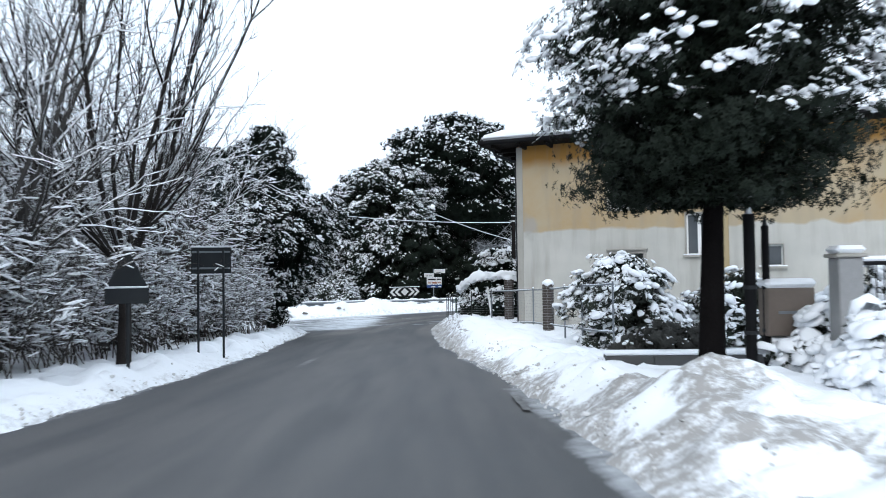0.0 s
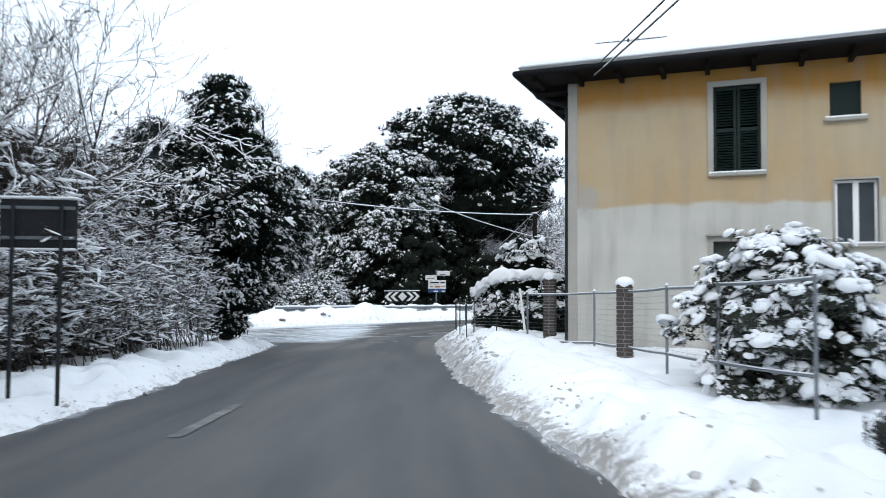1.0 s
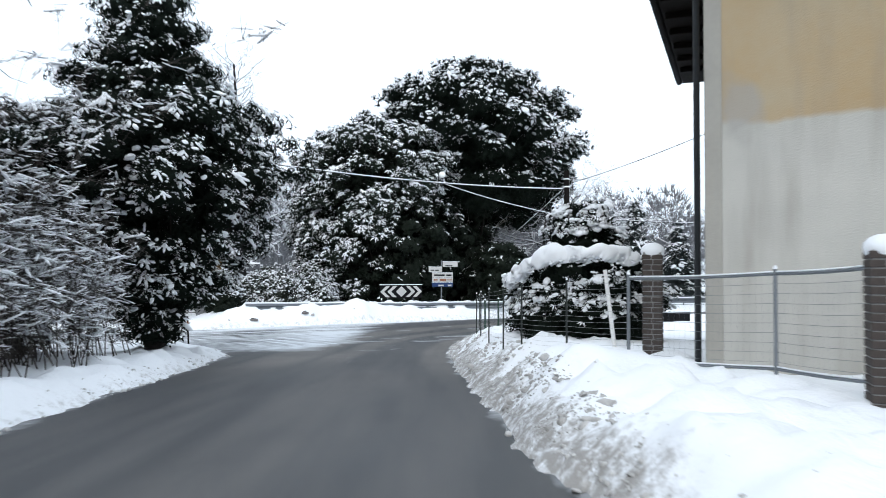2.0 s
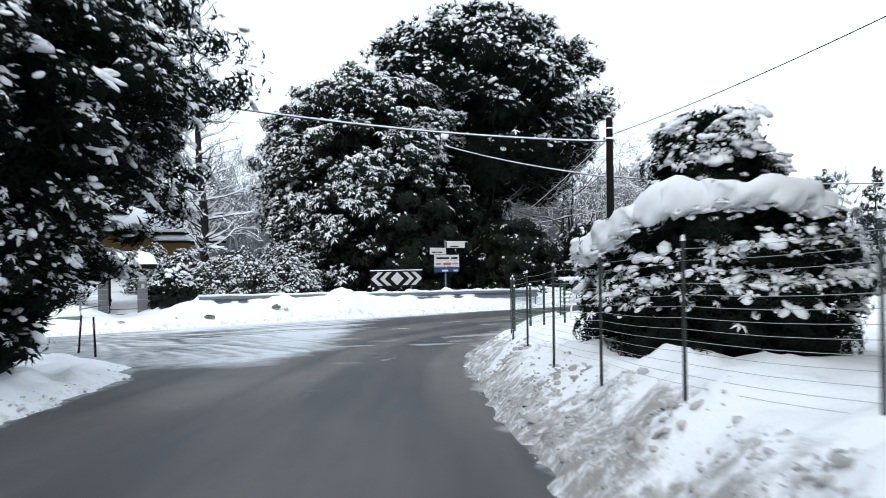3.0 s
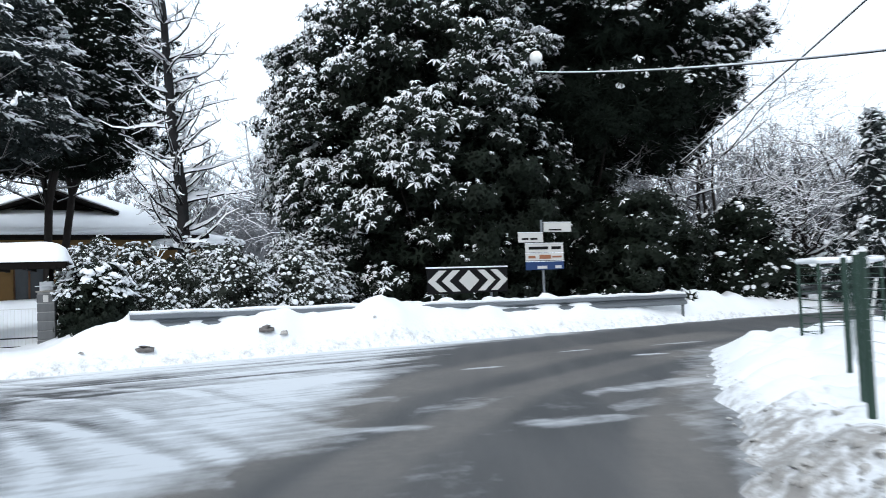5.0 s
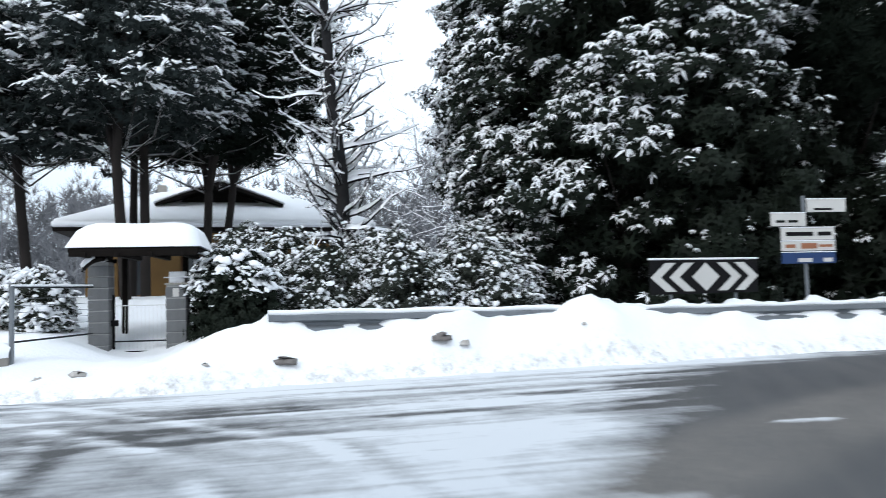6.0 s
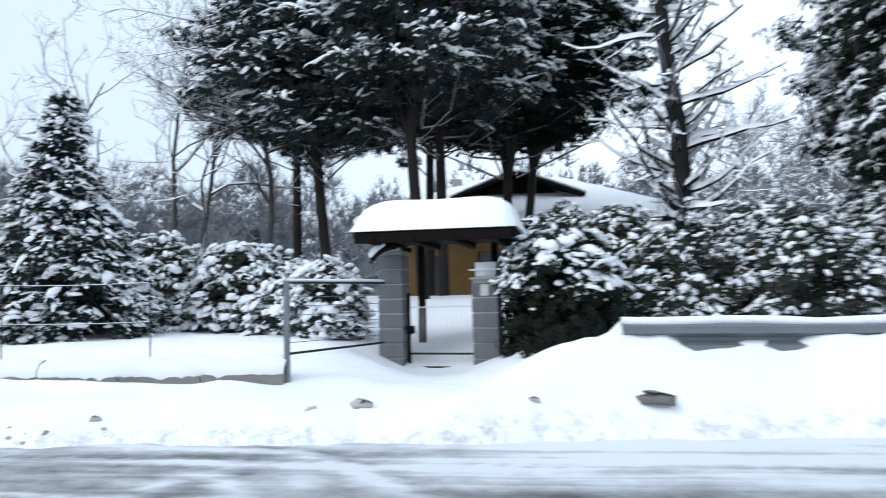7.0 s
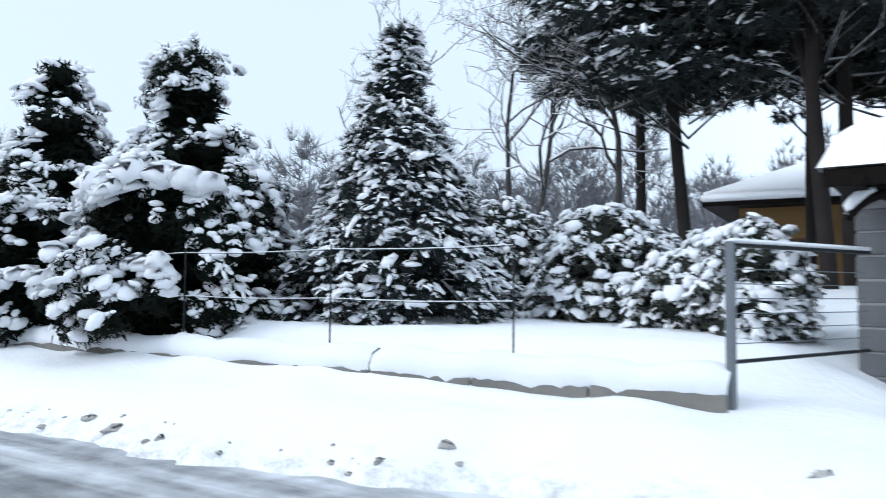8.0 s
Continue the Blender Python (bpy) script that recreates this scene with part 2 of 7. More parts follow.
def snow_ground_material():
    m = mat("trodden_snow", (0.86, 0.88, 0.91), 0.75, 0.05, 2, 0.0)
    n, l = m.node_tree.nodes, m.node_tree.links
    b = n["Principled BSDF"]
    base = b.inputs["Base Color"].links[0].from_socket
    at = n.new("ShaderNodeAttribute")
    at.attribute_name = "grit"
    tex = n.new("ShaderNodeTexNoise")
    tex.inputs["Scale"].default_value, tex.inputs["Detail"].default_value, tex.inputs["Roughness"].default_value = 6.5, 10, 0.75
    co = n.new("ShaderNodeTexCoord")
    l.new(co.outputs["Object"], tex.inputs["Vector"])
    s = n.new("ShaderNodeMath")
    s.operation = "MULTIPLY_ADD"
    s.inputs[1].default_value, s.inputs[2].default_value = 5.5, -3.2
    l.new(tex.outputs[0], s.inputs[0])
    s2 = n.new("ShaderNodeMath")
    s2.operation = "MULTIPLY_ADD"
    s2.inputs[1].default_value = 2.6
    l.new(at.outputs["Fac"], s2.inputs[0])
    l.new(s.outputs[0], s2.inputs[2])
    s2.use_clamp = True
    lim = n.new("ShaderNodeMath")
    lim.operation = "MULTIPLY"
    l.new(s2.outputs[0], lim.inputs[0])
    gate = n.new("ShaderNodeMath")
    gate.operation = "MULTIPLY"
    gate.inputs[1].default_value = 3.0
    gate.use_clamp = True
    l.new(at.outputs["Fac"], gate.inputs[0])
    l.new(gate.outputs[0], lim.inputs[1])
    mx = n.new("ShaderNodeMix")
    mx.data_type = "RGBA"
    mx.inputs[7].default_value = (0.33, 0.315, 0.30, 1)
    l.new(base, mx.inputs[6])
    l.new(lim.outputs[0], mx.inputs[0])
    l.new(mx.outputs[2], b.inputs["Base Color"])
    bp = n.new("ShaderNodeBump")
    bp.inputs["Strength"].default_value, bp.inputs["Distance"].default_value = 0.45, 0.03
    t2 = n.new("ShaderNodeTexNoise")
    t2.inputs["Scale"].default_value, t2.inputs["Detail"].default_value = 16, 8
    l.new(co.outputs["Object"], t2.inputs["Vector"])
    l.new(t2.outputs[0], bp.inputs["Height"])
    l.new(bp.outputs[0], b.inputs["Normal"])
    return m


def asphalt_material():
    m = mat("wet_asphalt", (0.070, 0.073, 0.077), 0.62, 0.25, 10, 0.25, 120, patch=0.5)
    n, l = m.node_tree.nodes, m.node_tree.links
    b = n["Principled BSDF"]
    base = b.inputs["Base Color"].links[0].from_socket
    at = n.new("ShaderNodeAttribute")
    at.attribute_name = "slush"
    co = n.new("ShaderNodeTexCoord")
    tex = n.new("ShaderNodeTexNoise")
    tex.inputs["Scale"].default_value, tex.inputs["Detail"].default_value, tex.inputs["Roughness"].default_value = 2.2, 9, 0.68
    l.new(co.outputs["Object"], tex.inputs["Vector"])
    s = n.new("ShaderNodeMath")
    s.operation = "MULTIPLY_ADD"
    s.inputs[1].default_value, s.inputs[2].default_value = 0.7, -0.35
    l.new(tex.outputs[0], s.inputs[0])
    s2 = n.new("ShaderNodeMath")
    s2.operation = "ADD"
    l.new(at.outputs["Fac"], s2.inputs[0])
    l.new(s.outputs[0], s2.inputs[1])
    # thin ridges thrown up by tyres, drawn out along the main road
    turn = n.new("ShaderNodeVectorRotate")
    turn.rotation_type = "Z_AXIS"
    turn.inputs["Angle"].default_value = radians(-31)
    l.new(co.outputs["Object"], turn.inputs["Vector"])
    mp2 = n.new("ShaderNodeMapping")
    mp2.inputs["Scale"].default_value = (0.40, 8.0, 1.0)
    l.new(turn.outputs[0], mp2.inputs["Vector"])
    rut = n.new("ShaderNodeTexNoise")
    rut.inputs["Scale"].default_value, rut.inputs["Detail"].default_value, rut.inputs["Distortion"].default_value = 1.0, 7, 0.4
    l.new(mp2.outputs[0], rut.inputs["Vector"])
    r1 = n.new("ShaderNodeMath")
    r1.operation = "MULTIPLY_ADD"
    r1.inputs[1].default_value, r1.inputs[2].default_value = 0.9, -0.43
    l.new(rut.outputs[0], r1.inputs[0])
    r2 = n.new("ShaderNodeMath")
    r2.operation = "MULTIPLY"
    l.new(r1.outputs[0], r2.inputs[0])
    l.new(at.outputs["Fac"], r2.inputs[1])
    s3 = n.new("ShaderNodeMath")
    s3.operation = "ADD"
    l.new(s2.outputs[0], s3.inputs[0])
    l.new(r2.outputs[0], s3.inputs[1])
    s2 = s3
    ramp = n.new("ShaderNodeValToRGB")
    ramp.color_ramp.elements[0].position, ramp.color_ramp.elements[0].color = 0.24, (0, 0, 0, 1)
    ramp.color_ramp.elements[1].position, ramp.color_ramp.elements[1].color = 0.82, (1, 1, 1, 1)
    l.new(s2.outputs[0], ramp.inputs[0])
    mx = n.new("ShaderNodeMix")
    mx.data_type = "RGBA"
    mx.inputs[7].default_value = (0.66, 0.685, 0.715, 1)
    # salt and wear drawn out along the lane
    mp = n.new("ShaderNodeMapping")
    mp.inputs["Scale"].default_value = (2.2, 0.22, 1.0)
    l.new(co.outputs["Object"], mp.inputs["Vector"])
    wear = n.new("ShaderNodeTexNoise")
    wear.inputs["Scale"].default_value, wear.inputs["Detail"].default_value = 1.0, 6
    l.new(mp.outputs[0], wear.inputs["Vector"])
    wr = n.new("ShaderNodeValToRGB")
    wr.color_ramp.elements[0].position, wr.color_ramp.elements[0].color = 0.36, (0, 0, 0, 1)
    wr.color_ramp.elements[1].position, wr.color_ramp.elements[1].color = 0.72, (1, 1, 1, 1)
    l.new(wear.outputs[0], wr.inputs[0])
    salt = n.new("ShaderNodeMix")
    salt.data_type = "RGBA"
    salt.inputs[7].default_value = (0.100, 0.099, 0.099, 1)
    l.new(base, salt.inputs[6])
    l.new(wr.outputs[0], salt.inputs[0])
    at2 = n.new("ShaderNodeAttribute")
    at2.attribute_name = "sand"
    gr = n.new("ShaderNodeTexNoise")
    gr.inputs["Scale"].default_value, gr.inputs["Detail"].default_value, gr.inputs["Roughness"].default_value = 9.0, 8, 0.75
    l.new(co.outputs["Object"], gr.inputs["Vector"])
    gm = n.new("ShaderNodeMath")
    gm.operation, gm.use_clamp = "MULTIPLY", True
    gs = n.new("ShaderNodeMath")
    gs.operation = "MULTIPLY"
    gs.inputs[1].default_value = 1.5
    l.new(gr.outputs[0], gs.inputs[0])
    l.new(gs.outputs[0], gm.inputs[0])
    l.new(at2.outputs["Fac"], gm.inputs[1])
    sandy = n.new("ShaderNodeMix")
    sandy.data_type = "RGBA"
    sandy.inputs[7].default_value = (0.185, 0.172, 0.158, 1)
    l.new(gm.outputs[0], sandy.inputs[0])
    l.new(salt.outputs[2], sandy.inputs[6])
    l.new(sandy.outputs[2], mx.inputs[6])
    l.new(ramp.outputs[0], mx.inputs[0])
    l.new(mx.outputs[2], b.inputs["Base Color"])
    return m


# ---- ground and road ----
X, Y, T = grid(spaced(-900, -24, 7, 900, 0.13), spaced(-300, 0, 55, 1500, 0.12))
D = road_dist(X, Y)
ground_me = np_mesh("ground", np.stack([X, Y, snow_z(X, Y, D)], 1), T, True)
near_right = smooth(-1.2, 0.0, X) * smooth(40, 36, Y)
ragged = D + 0.5 * (fbm(X, Y, 0.8, 2, 61) - 0.5)
grit = 0.24 * smooth(0.5, 0.02, D) + near_right * (0.32 * smooth(0.6, 0.0, ragged) + 0.34 * smooth(19, 27, Y) * smooth(1.0, 0.7, ragged) * smooth(0.40, 0.58, fbm(X, Y, 1.4, 3, 63)))
grit = grit + 0.12 * near_right * smooth(1.3, 0.4, D) * smooth(0.42, 0.60, fbm(X, Y, 1.1, 3, 64)) + 0.55 * near_right * smooth(11, 8, Y) * smooth(2.4, 0.9, D) * smooth(0.38, 0.52, fbm(X, Y, 0.8, 3, 62))
flag(ground_me, "grit", np.minimum(grit, 0.50))
ground_me.materials.append(snow_ground_material())
ground = tagged(new("ground", ground_me), "white snow over verges, banks and gardens", "snow", kind="structure")


def near_line(x, y, pts, width):
    """1 on a polyline, falling to 0 at the width beside it."""
    best = np.full(x.shape, 1e9)
    for (ax, ay), (bx, by) in zip(pts, pts[1:]):
        dx, dy = bx - ax, by - ay
        u = np.clip(((x - ax) * dx + (y - ay) * dy) / (dx * dx + dy * dy), 0, 1)
        best = np.minimum(best, np.hypot(x - ax - u * dx, y - ay - u * dy))
    return smooth(width, width * 0.4, best)


X, Y, T = grid(spaced(-62, -27, 6, 62, 0.10, 1.3), spaced(-30, 0, 54, 88, 0.11, 1.3))
D = road_dist(X, Y)
keep = (D[T] < 0.45).all(axis=1)
T = T[keep]
used = np.unique(T)
back = np.zeros(len(X), int)
back[used] = np.arange(len(used))
X, Y, D, T = X[used], Y[used], D[used], back[T]
run = far_line(X) - Y
slush = 0.90 * smooth(-2.8, -4.9, X - 0.10 * (Y - 38) + 1.6 * (fbm(X, Y, 0.5, 3, 14) - 0.5)) * smooth(33.5, 36.5, Y)
slush = slush * (0.85 + 0.4 * (fbm(X, Y, 0.35, 3, 19) - 0.3))
slush = slush * (1 - 0.42 * smooth(-4.8, -7.5, X) * smooth(1.0, 2.4, run))
slush = np.maximum(slush, 0.85 * smooth(2.0, 0.3, run) * smooth(3, -3, X))
slush = np.maximum(slush, 0.35 * smooth(1.2, 0.0, run))
for off in (0.55, 1.25, 2.1, 2.7, 3.7, 4.3):
    pts = [(px, float(far_line(np.array([px]))[0]) - off - 0.04 * (px + 10)) for px in (-40, -25, -16, -12, -8, -5, -2, 2, 6)]
    slush = slush - 0.36 * near_line(X, Y, pts, 0.2) * fbm(X, Y, 0.7, 2, int(off * 10))
for bend in ([(-2.2, 33), (-3.4, 37), (-6.5, 40.2), (-12, 41), (-22, 36)], [(-3.4, 32), (-4.6, 36), (-7.5, 38.8), (-12.5, 39.5), (-23, 34.5)],
             [(-5.1, 31.5), (-6.6, 35.8), (-9.5, 37.6), (-14, 37.4), (-24, 32.5)]):
    slush = slush - 0.06 * near_line(X, Y, bend, 0.5) * (0.5 + fbm(X, Y, 1.3, 2, 5)) * smooth(35.5, 38.5, Y)
rt = np.random.default_rng(3)
for k in range(26):
    o, e, w = rt.uniform(-0.8, 5.0), rt.uniform(-1.8, 2.2), rt.uniform(0.10, 0.17)
    pts = [(-2.3 - o, 33.5 + 0.3 * e), (-3.7 - o, 37.2 + 0.5 * e), (-6.6 - 0.8 * o, 40.1 + 0.8 * e), (-10.5, 41.2 + e), (-16, 39.0 + e), (-24, 35.3 + e)]
    if k % 2:
        pts = [(3.0, 49.6 + 0.6 * e), (-1.5, 46.8 + 0.8 * e), (-5, 44.2 + e), (-9, 41.9 + e), (-14, 39.4 + e), (-22, 35.8 + e)]
    slush = slush - rt.uniform(0.08, 0.22) * near_line(X, Y, pts, w) * smooth(0.3, 0.55, fbm(X, Y, 0.5, 2, 50 + k)) * smooth(35.5, 38.5, Y)
    ridge_pts = [(px - 0.15, py - 0.17) for px, py in pts]
    slush = slush + rt.uniform(0.10, 0.32) * near_line(X, Y, ridge_pts, 0.13) * smooth(0.42, 0.6, fbm(X, Y, 0.8, 2, 90 + k)) * smooth(-3.0, -4.5, X) * smooth(35.5, 38.5, Y)
mid = np.interp(Y, [0, 20, 34, 40, 46], [-2.0, -2.9, -3.2, -1.2, 1.6])
slush = np.maximum(slush, 0.15 * smooth(24, 33, Y) * smooth(0.9, 0.2, np.abs(X - mid)) * fbm(X, Y, 0.6, 2, 31) * 2)
slush = np.maximum(slush, 0.42 * smooth(-0.22, 0.05, D + 0.25 * (fbm(X, Y, 1.5, 3, 8) - 0.5)))
slush = np.maximum(slush, 0.32 * smooth(-1.1, -0.1, D) * smooth(-1.6, -0.4, X) * smooth(36, 38.5, Y))
# slush thinned towards -x: a drop in exposure painted into the road's tone
slush = slush * (1 - 0.22 * smooth(-8.0, -11.0, X))
slush = np.maximum(slush, 0.47 * smooth(-7.0, -9.5, X) * np.maximum(smooth(34, 36.5, Y), smooth(-9.0, -11.5, X)) * (0.85 + 0.4 * (fbm(X, Y, 0.6, 3, 23) - 0.5)))
# patches of trodden slush left on the asphalt
for px, py, turn, a, b, deep in ((-3.54, 38.6, 10, 1.2, 0.22, 0.52), (-1.24, 38.9, 20, 0.8, 0.25, 0.44), (0.0, 41.2, 35, 1.3, 0.35, 0.47), (-2.4, 39.9, 60, 1.0, 0.42, 0.29), (-0.45, 39.9, 50, 0.7, 0.30, 0.33),
                                 (-2.19, 43.3, 25, 0.5, 0.10, 0.7), (0.79, 44.8, 25, 0.45, 0.10, 0.7), (-2.1, 35.8, 70, 0.5, 0.10, 0.40), (-0.5, 45.6, 28, 0.5, 0.09, 0.6), (1.6, 46.6, 28, 0.7, 0.10, 0.6), (-4.0, 40.3, 20, 1.2, 0.4, 0.45)):
    c_, s_ = math.cos(radians(turn)), math.sin(radians(turn))
    q = np.hypot(((X - px) * c_ + (Y - py) * s_) / a, (-(X - px) * s_ + (Y - py) * c_) / b)
    slush = np.maximum(slush, deep * smooth(1.25, 0.5, q + 0.8 * (fbm(X, Y, 2.2, 3, 33) - 0.5)))
# slop beside the lane at the start
slush = np.maximum(slush, 0.45 * smooth(-0.4, -0.1, D + 0.3 * (fbm(X, Y, 1.2, 3, 37) - 0.5)) * smooth(-1.0, 0.0, X) * smooth(13, 9, Y))
slush = np.clip(slush, 0, 1)
crown = 0.03 * smooth(0, -2.0, D)
road_me = np_mesh("road", np.stack([X, Y, base_z(Y) + crown + 0.018 * slush * (fbm(X, Y, 3.0, 2, 2) + 0.3)], 1), T, True)
flag(road_me, "slush", slush)
sand = np.zeros(len(X))
for pts, wide, much in (([(-4.8, 26), (-4.65, 30), (-4.5, 33), (-4.3, 37), (-3.5, 41), (-1, 45), (3, 48.5)], 0.9, 0.9), ([(-3.5, 28), (-3.35, 33), (-2.9, 37.5), (-1.6, 41), (1, 44.6), (4, 47.5)], 0.5, 0.75),
                        ([(-0.75, 26), (-0.95, 31), (-0.98, 35), (-0.55, 38.2), (0.6, 41.6), (2.2, 44.6)], 0.45, 0.9), ([(-2.6, 12), (-2.7, 20), (-2.3, 28)], 0.7, 0.25)):
    sand = np.maximum(sand, much * near_line(X, Y, pts, wide) * smooth(pts[0][1], pts[0][1] + 5, Y) * (0.35 + 0.9 * fbm(X, Y, 0.9, 3, 44)))
flag(road_me, "sand", np.clip(sand, 0, 1))
road_me.materials.append(asphalt_material())
road = tagged(new("road", road_me), "grey wet asphalt lane with slush at the junction", "road", kind="structure")


def dash(x, y, length, wide):
    n = 8
    v, t = [], []
    for k in range(n + 1):
        yy = y + length * k / n
        for sx in (-wide / 2, wide / 2):
            v.append((x + sx + 0.01 * math.sin(9 * yy + sx), yy, float(base_z(yy)) + 0.038))
    for k in range(n):
        t += [(2 * k, 2 * k + 1, 2 * k + 3), (2 * k, 2 * k + 3, 2 * k + 2)]
    ob = add_mesh("lane_mark", v, t, WORN_PAINT)
    return tagged(ob, "worn white painted dash on the asphalt", "road marking", kind="structure")


WORN_PAINT = mat("worn_paint", (0.25, 0.25, 0.25), 0.8, 0.75, 8, patch=4, second=(0.075, 0.077, 0.08))
dash(-3.27, 14.5, 2.4, 0.15)
dash(0.56, 8.2, 1.4, 0.09)

# ---- plant builders ----


def dome_proto(seed, rings, floor):
    """A lump of settled snow: a rounded dome with an uneven rim."""
    r = np.random.default_rng(seed)
    v, t, start = [], [], []
    for n, h, w in rings:
        start.append((len(v), n))
        for k in range(n):
            a = 2 * math.pi * (k + 0.5 * (len(start) % 2)) / n
            q = w * r.uniform(0.72, 1.25)
            v.append((q * math.cos(a), q * math.sin(a), h + r.uniform(-0.08, 0.08)))
    for (i, n), (j, m) in zip(start, start[1:]):
        for k in range(n):
            t += [(i + k, i + (k + 1) % n, j + k % m), (i + (k + 1) % n, j + (k + 1) % m, j + k % m)]
    i, n = start[-1]
    v.append((0, 0, rings[-1][1] + 0.12))
    t += [(i + k, i + (k + 1) % n, len(v) - 1) for k in range(n)]
    if floor:
        v.append((0, 0, rings[0][1] - 0.05))
        t += [((k + 1) % rings[0][0], k, len(v) - 1) for k in range(rings[0][0])]
    return np.array(v), np.array(t)


def finger_proto(seed, count, long):
    """Snow lying on a whorl of leaves: puffy drooping fingers round a small heap."""
    r = np.random.default_rng(seed)
    v, t = [], []
    for k in range(count):
        a = 2 * math.pi * k / count + r.uniform(-0.35, 0.35)
        c, s = math.cos(a), math.sin(a)
        ln, w, hg = long * r.uniform(0.7, 1.25), r.uniform(0.20, 0.32), r.uniform(0.2, 0.32)
        i = len(v)
        v += [(0, 0, 0.05), (c * ln * 0.55 - s * w, s * ln * 0.55 + c * w, -0.10), (c * ln * 0.55 + s * w, s * ln * 0.55 - c * w, -0.10),
              (c * ln * 0.5, s * ln * 0.5, hg), (c * ln, s * ln, -0.45 * ln), (-c * 0.15, -s * 0.15, hg * 0.9)]
        t += [(i, i + 2, i + 3), (i, i + 3, i + 1), (i + 5, i + 2, i + 3), (i + 5, i + 3, i + 1), (i + 3, i + 2, i + 4), (i + 3, i + 4, i + 1)]
    return np.array(v), np.array(t)


def tongue_proto(seed):
    """A long tongue of snow bending down at both ends."""
    v, t = dome_proto(seed, ((8, -0.2, 0.95), (6, 0.25, 0.75)), False)
    v = v * (1.7, 0.62, 0.7)
    v[:, 2] -= 0.22 * v[:, 0] ** 2
    return v, t


def puff_proto(seed, count, small=False):
    """Soft rounded balls of snow, one or several grown together; the small kind has fewer faces."""
    r = np.random.default_rng(seed)
    vs, ts, base = [], [], 0
    for k in range(count):
        v, t = [], []
        if small:
            for h, w in ((-0.35, 0.85), (0.25, 0.90)):
                for j in range(5):
                    a, q = 2 * math.pi * (j + 0.5 * (h > 0)) / 5, w * r.uniform(0.8, 1.2)
                    v.append((q * math.cos(a), q * math.sin(a), h + r.uniform(-0.1, 0.1)))
            v.append((0, 0, 0.62))
            for j in range(5):
                t += [(j, (j + 1) % 5, 5 + j), ((j + 1) % 5, 5 + (j + 1) % 5, 5 + j), (5 + j, 5 + (j + 1) % 5, 10)]
            vs.append(np.array(v) * r.uniform(0.8, 1.15, 3))
            ts.append(np.array(t) + base)
            base += len(v)
            continue
        for n, h, w in ((6, -0.42, 0.72), (6, 0.06, 1.0), (5, 0.48, 0.66)):
            for j in range(n):
                a = 2 * math.pi * (j + 0.5 * (h > 0)) / n
                q = w * r.uniform(0.84, 1.16)
                v.append((q * math.cos(a), q * math.sin(a), h + r.uniform(-0.07, 0.07)))
        v.append((0, 0, 0.70))
        for j in range(6):
            t += [(j, (j + 1) % 6, 6 + j), ((j + 1) % 6, 6 + (j + 1) % 6, 6 + j), (6 + j, 6 + (j + 1) % 6, 12 + j % 5)]
        for j in range(5):
            t += [(6 + j + 1, 12 + (j + 1) % 5, 12 + j), (12 + j, 12 + (j + 1) % 5, 17)]
        q = 1.0 if count == 1 else r.uniform(0.55, 0.85)
        shift = np.zeros(3) if count == 1 else np.array([r.uniform(-0.7, 0.7), r.uniform(-0.7, 0.7), r.uniform(-0.35, 0.2)])
        vs.append(np.array(v) * (q, q, q * 0.85) + shift)
        ts.append(np.array(t) + base)
        base += len(v)
    return np.concatenate(vs), np.concatenate(ts)


def plume_proto(seed):
    """A bough end loaded with snow: short rounded tongues lying close together and hanging outwards."""
    r = np.random.default_rng(seed)
    vs, ts, base = [], [], 0
    for k in range(9):
        v, t = puff_proto(seed * 11 + k, 1, True)
        a, q = r.uniform(-1.1, 1.1), r.uniform(-0.1, 0.75)
        ln = r.uniform(0.22, 0.42)
        v = v * (ln, 0.15, 0.13)
        v[:, 2] -= 0.5 * np.maximum(v[:, 0], 0) ** 2 + 0.15 * v[:, 0]
        c_, s_ = math.cos(a), math.sin(a)
        v = np.stack([v[:, 0] * c_ - v[:, 1] * s_ + q * c_, v[:, 0] * s_ + v[:, 1] * c_ + q * s_, v[:, 2] - 0.35 * q * q + r.uniform(-0.05, 0.08)], 1)
        vs.append(v)
        ts.append(t + base)
        base += len(v)
    return np.concatenate(vs), np.concatenate(ts)


def star_proto(seed, count):
    """Snow lying on a drooping rosette of long leaves."""
    r = np.random.default_rng(seed)
    v, t = [], []
    for k in range(count):
        a = 2 * math.pi * k / count + r.uniform(-0.3, 0.3)
        c, s = math.cos(a), math.sin(a)
        ln, w, hg = r.uniform(0.8, 1.35), r.uniform(0.14, 0.22), r.uniform(0.12, 0.22)
        i = len(v)
        v += [(0, 0, 0.10), (c * ln * 0.5 - s * w, s * ln * 0.5 + c * w, -0.06), (c * ln * 0.5 + s * w, s * ln * 0.5 - c * w, -0.06), (c * ln * 0.5, s * ln * 0.5, hg), (c * ln, s * ln, -0.55 * ln)]
        t += [(i, i + 2, i + 3), (i, i + 3, i + 1), (i + 3, i + 2, i + 4), (i + 3, i + 4, i + 1)]
    return np.array(v), np.array(t)


STARS = [star_proto(s + 60, 5 + s % 3) for s in range(6)]
PLUMES = [plume_proto(s + 3) for s in range(5)]
BLOBS = [puff_proto(s, 1, True) for s in range(7)] + [finger_proto(s + 40, 4, 1.2) for s in range(2)] + [tongue_proto(80)]
BLOBS_FINE = [puff_proto(s + 20, 1) for s in range(5)] + [puff_proto(s + 30, 2) for s in range(3)]
CUSHION = [dome_proto(s + 30, ((9, -0.20, 0.95), (8, 0.25, 0.85), (5, 0.52, 0.45)), True) for s in range(4)]


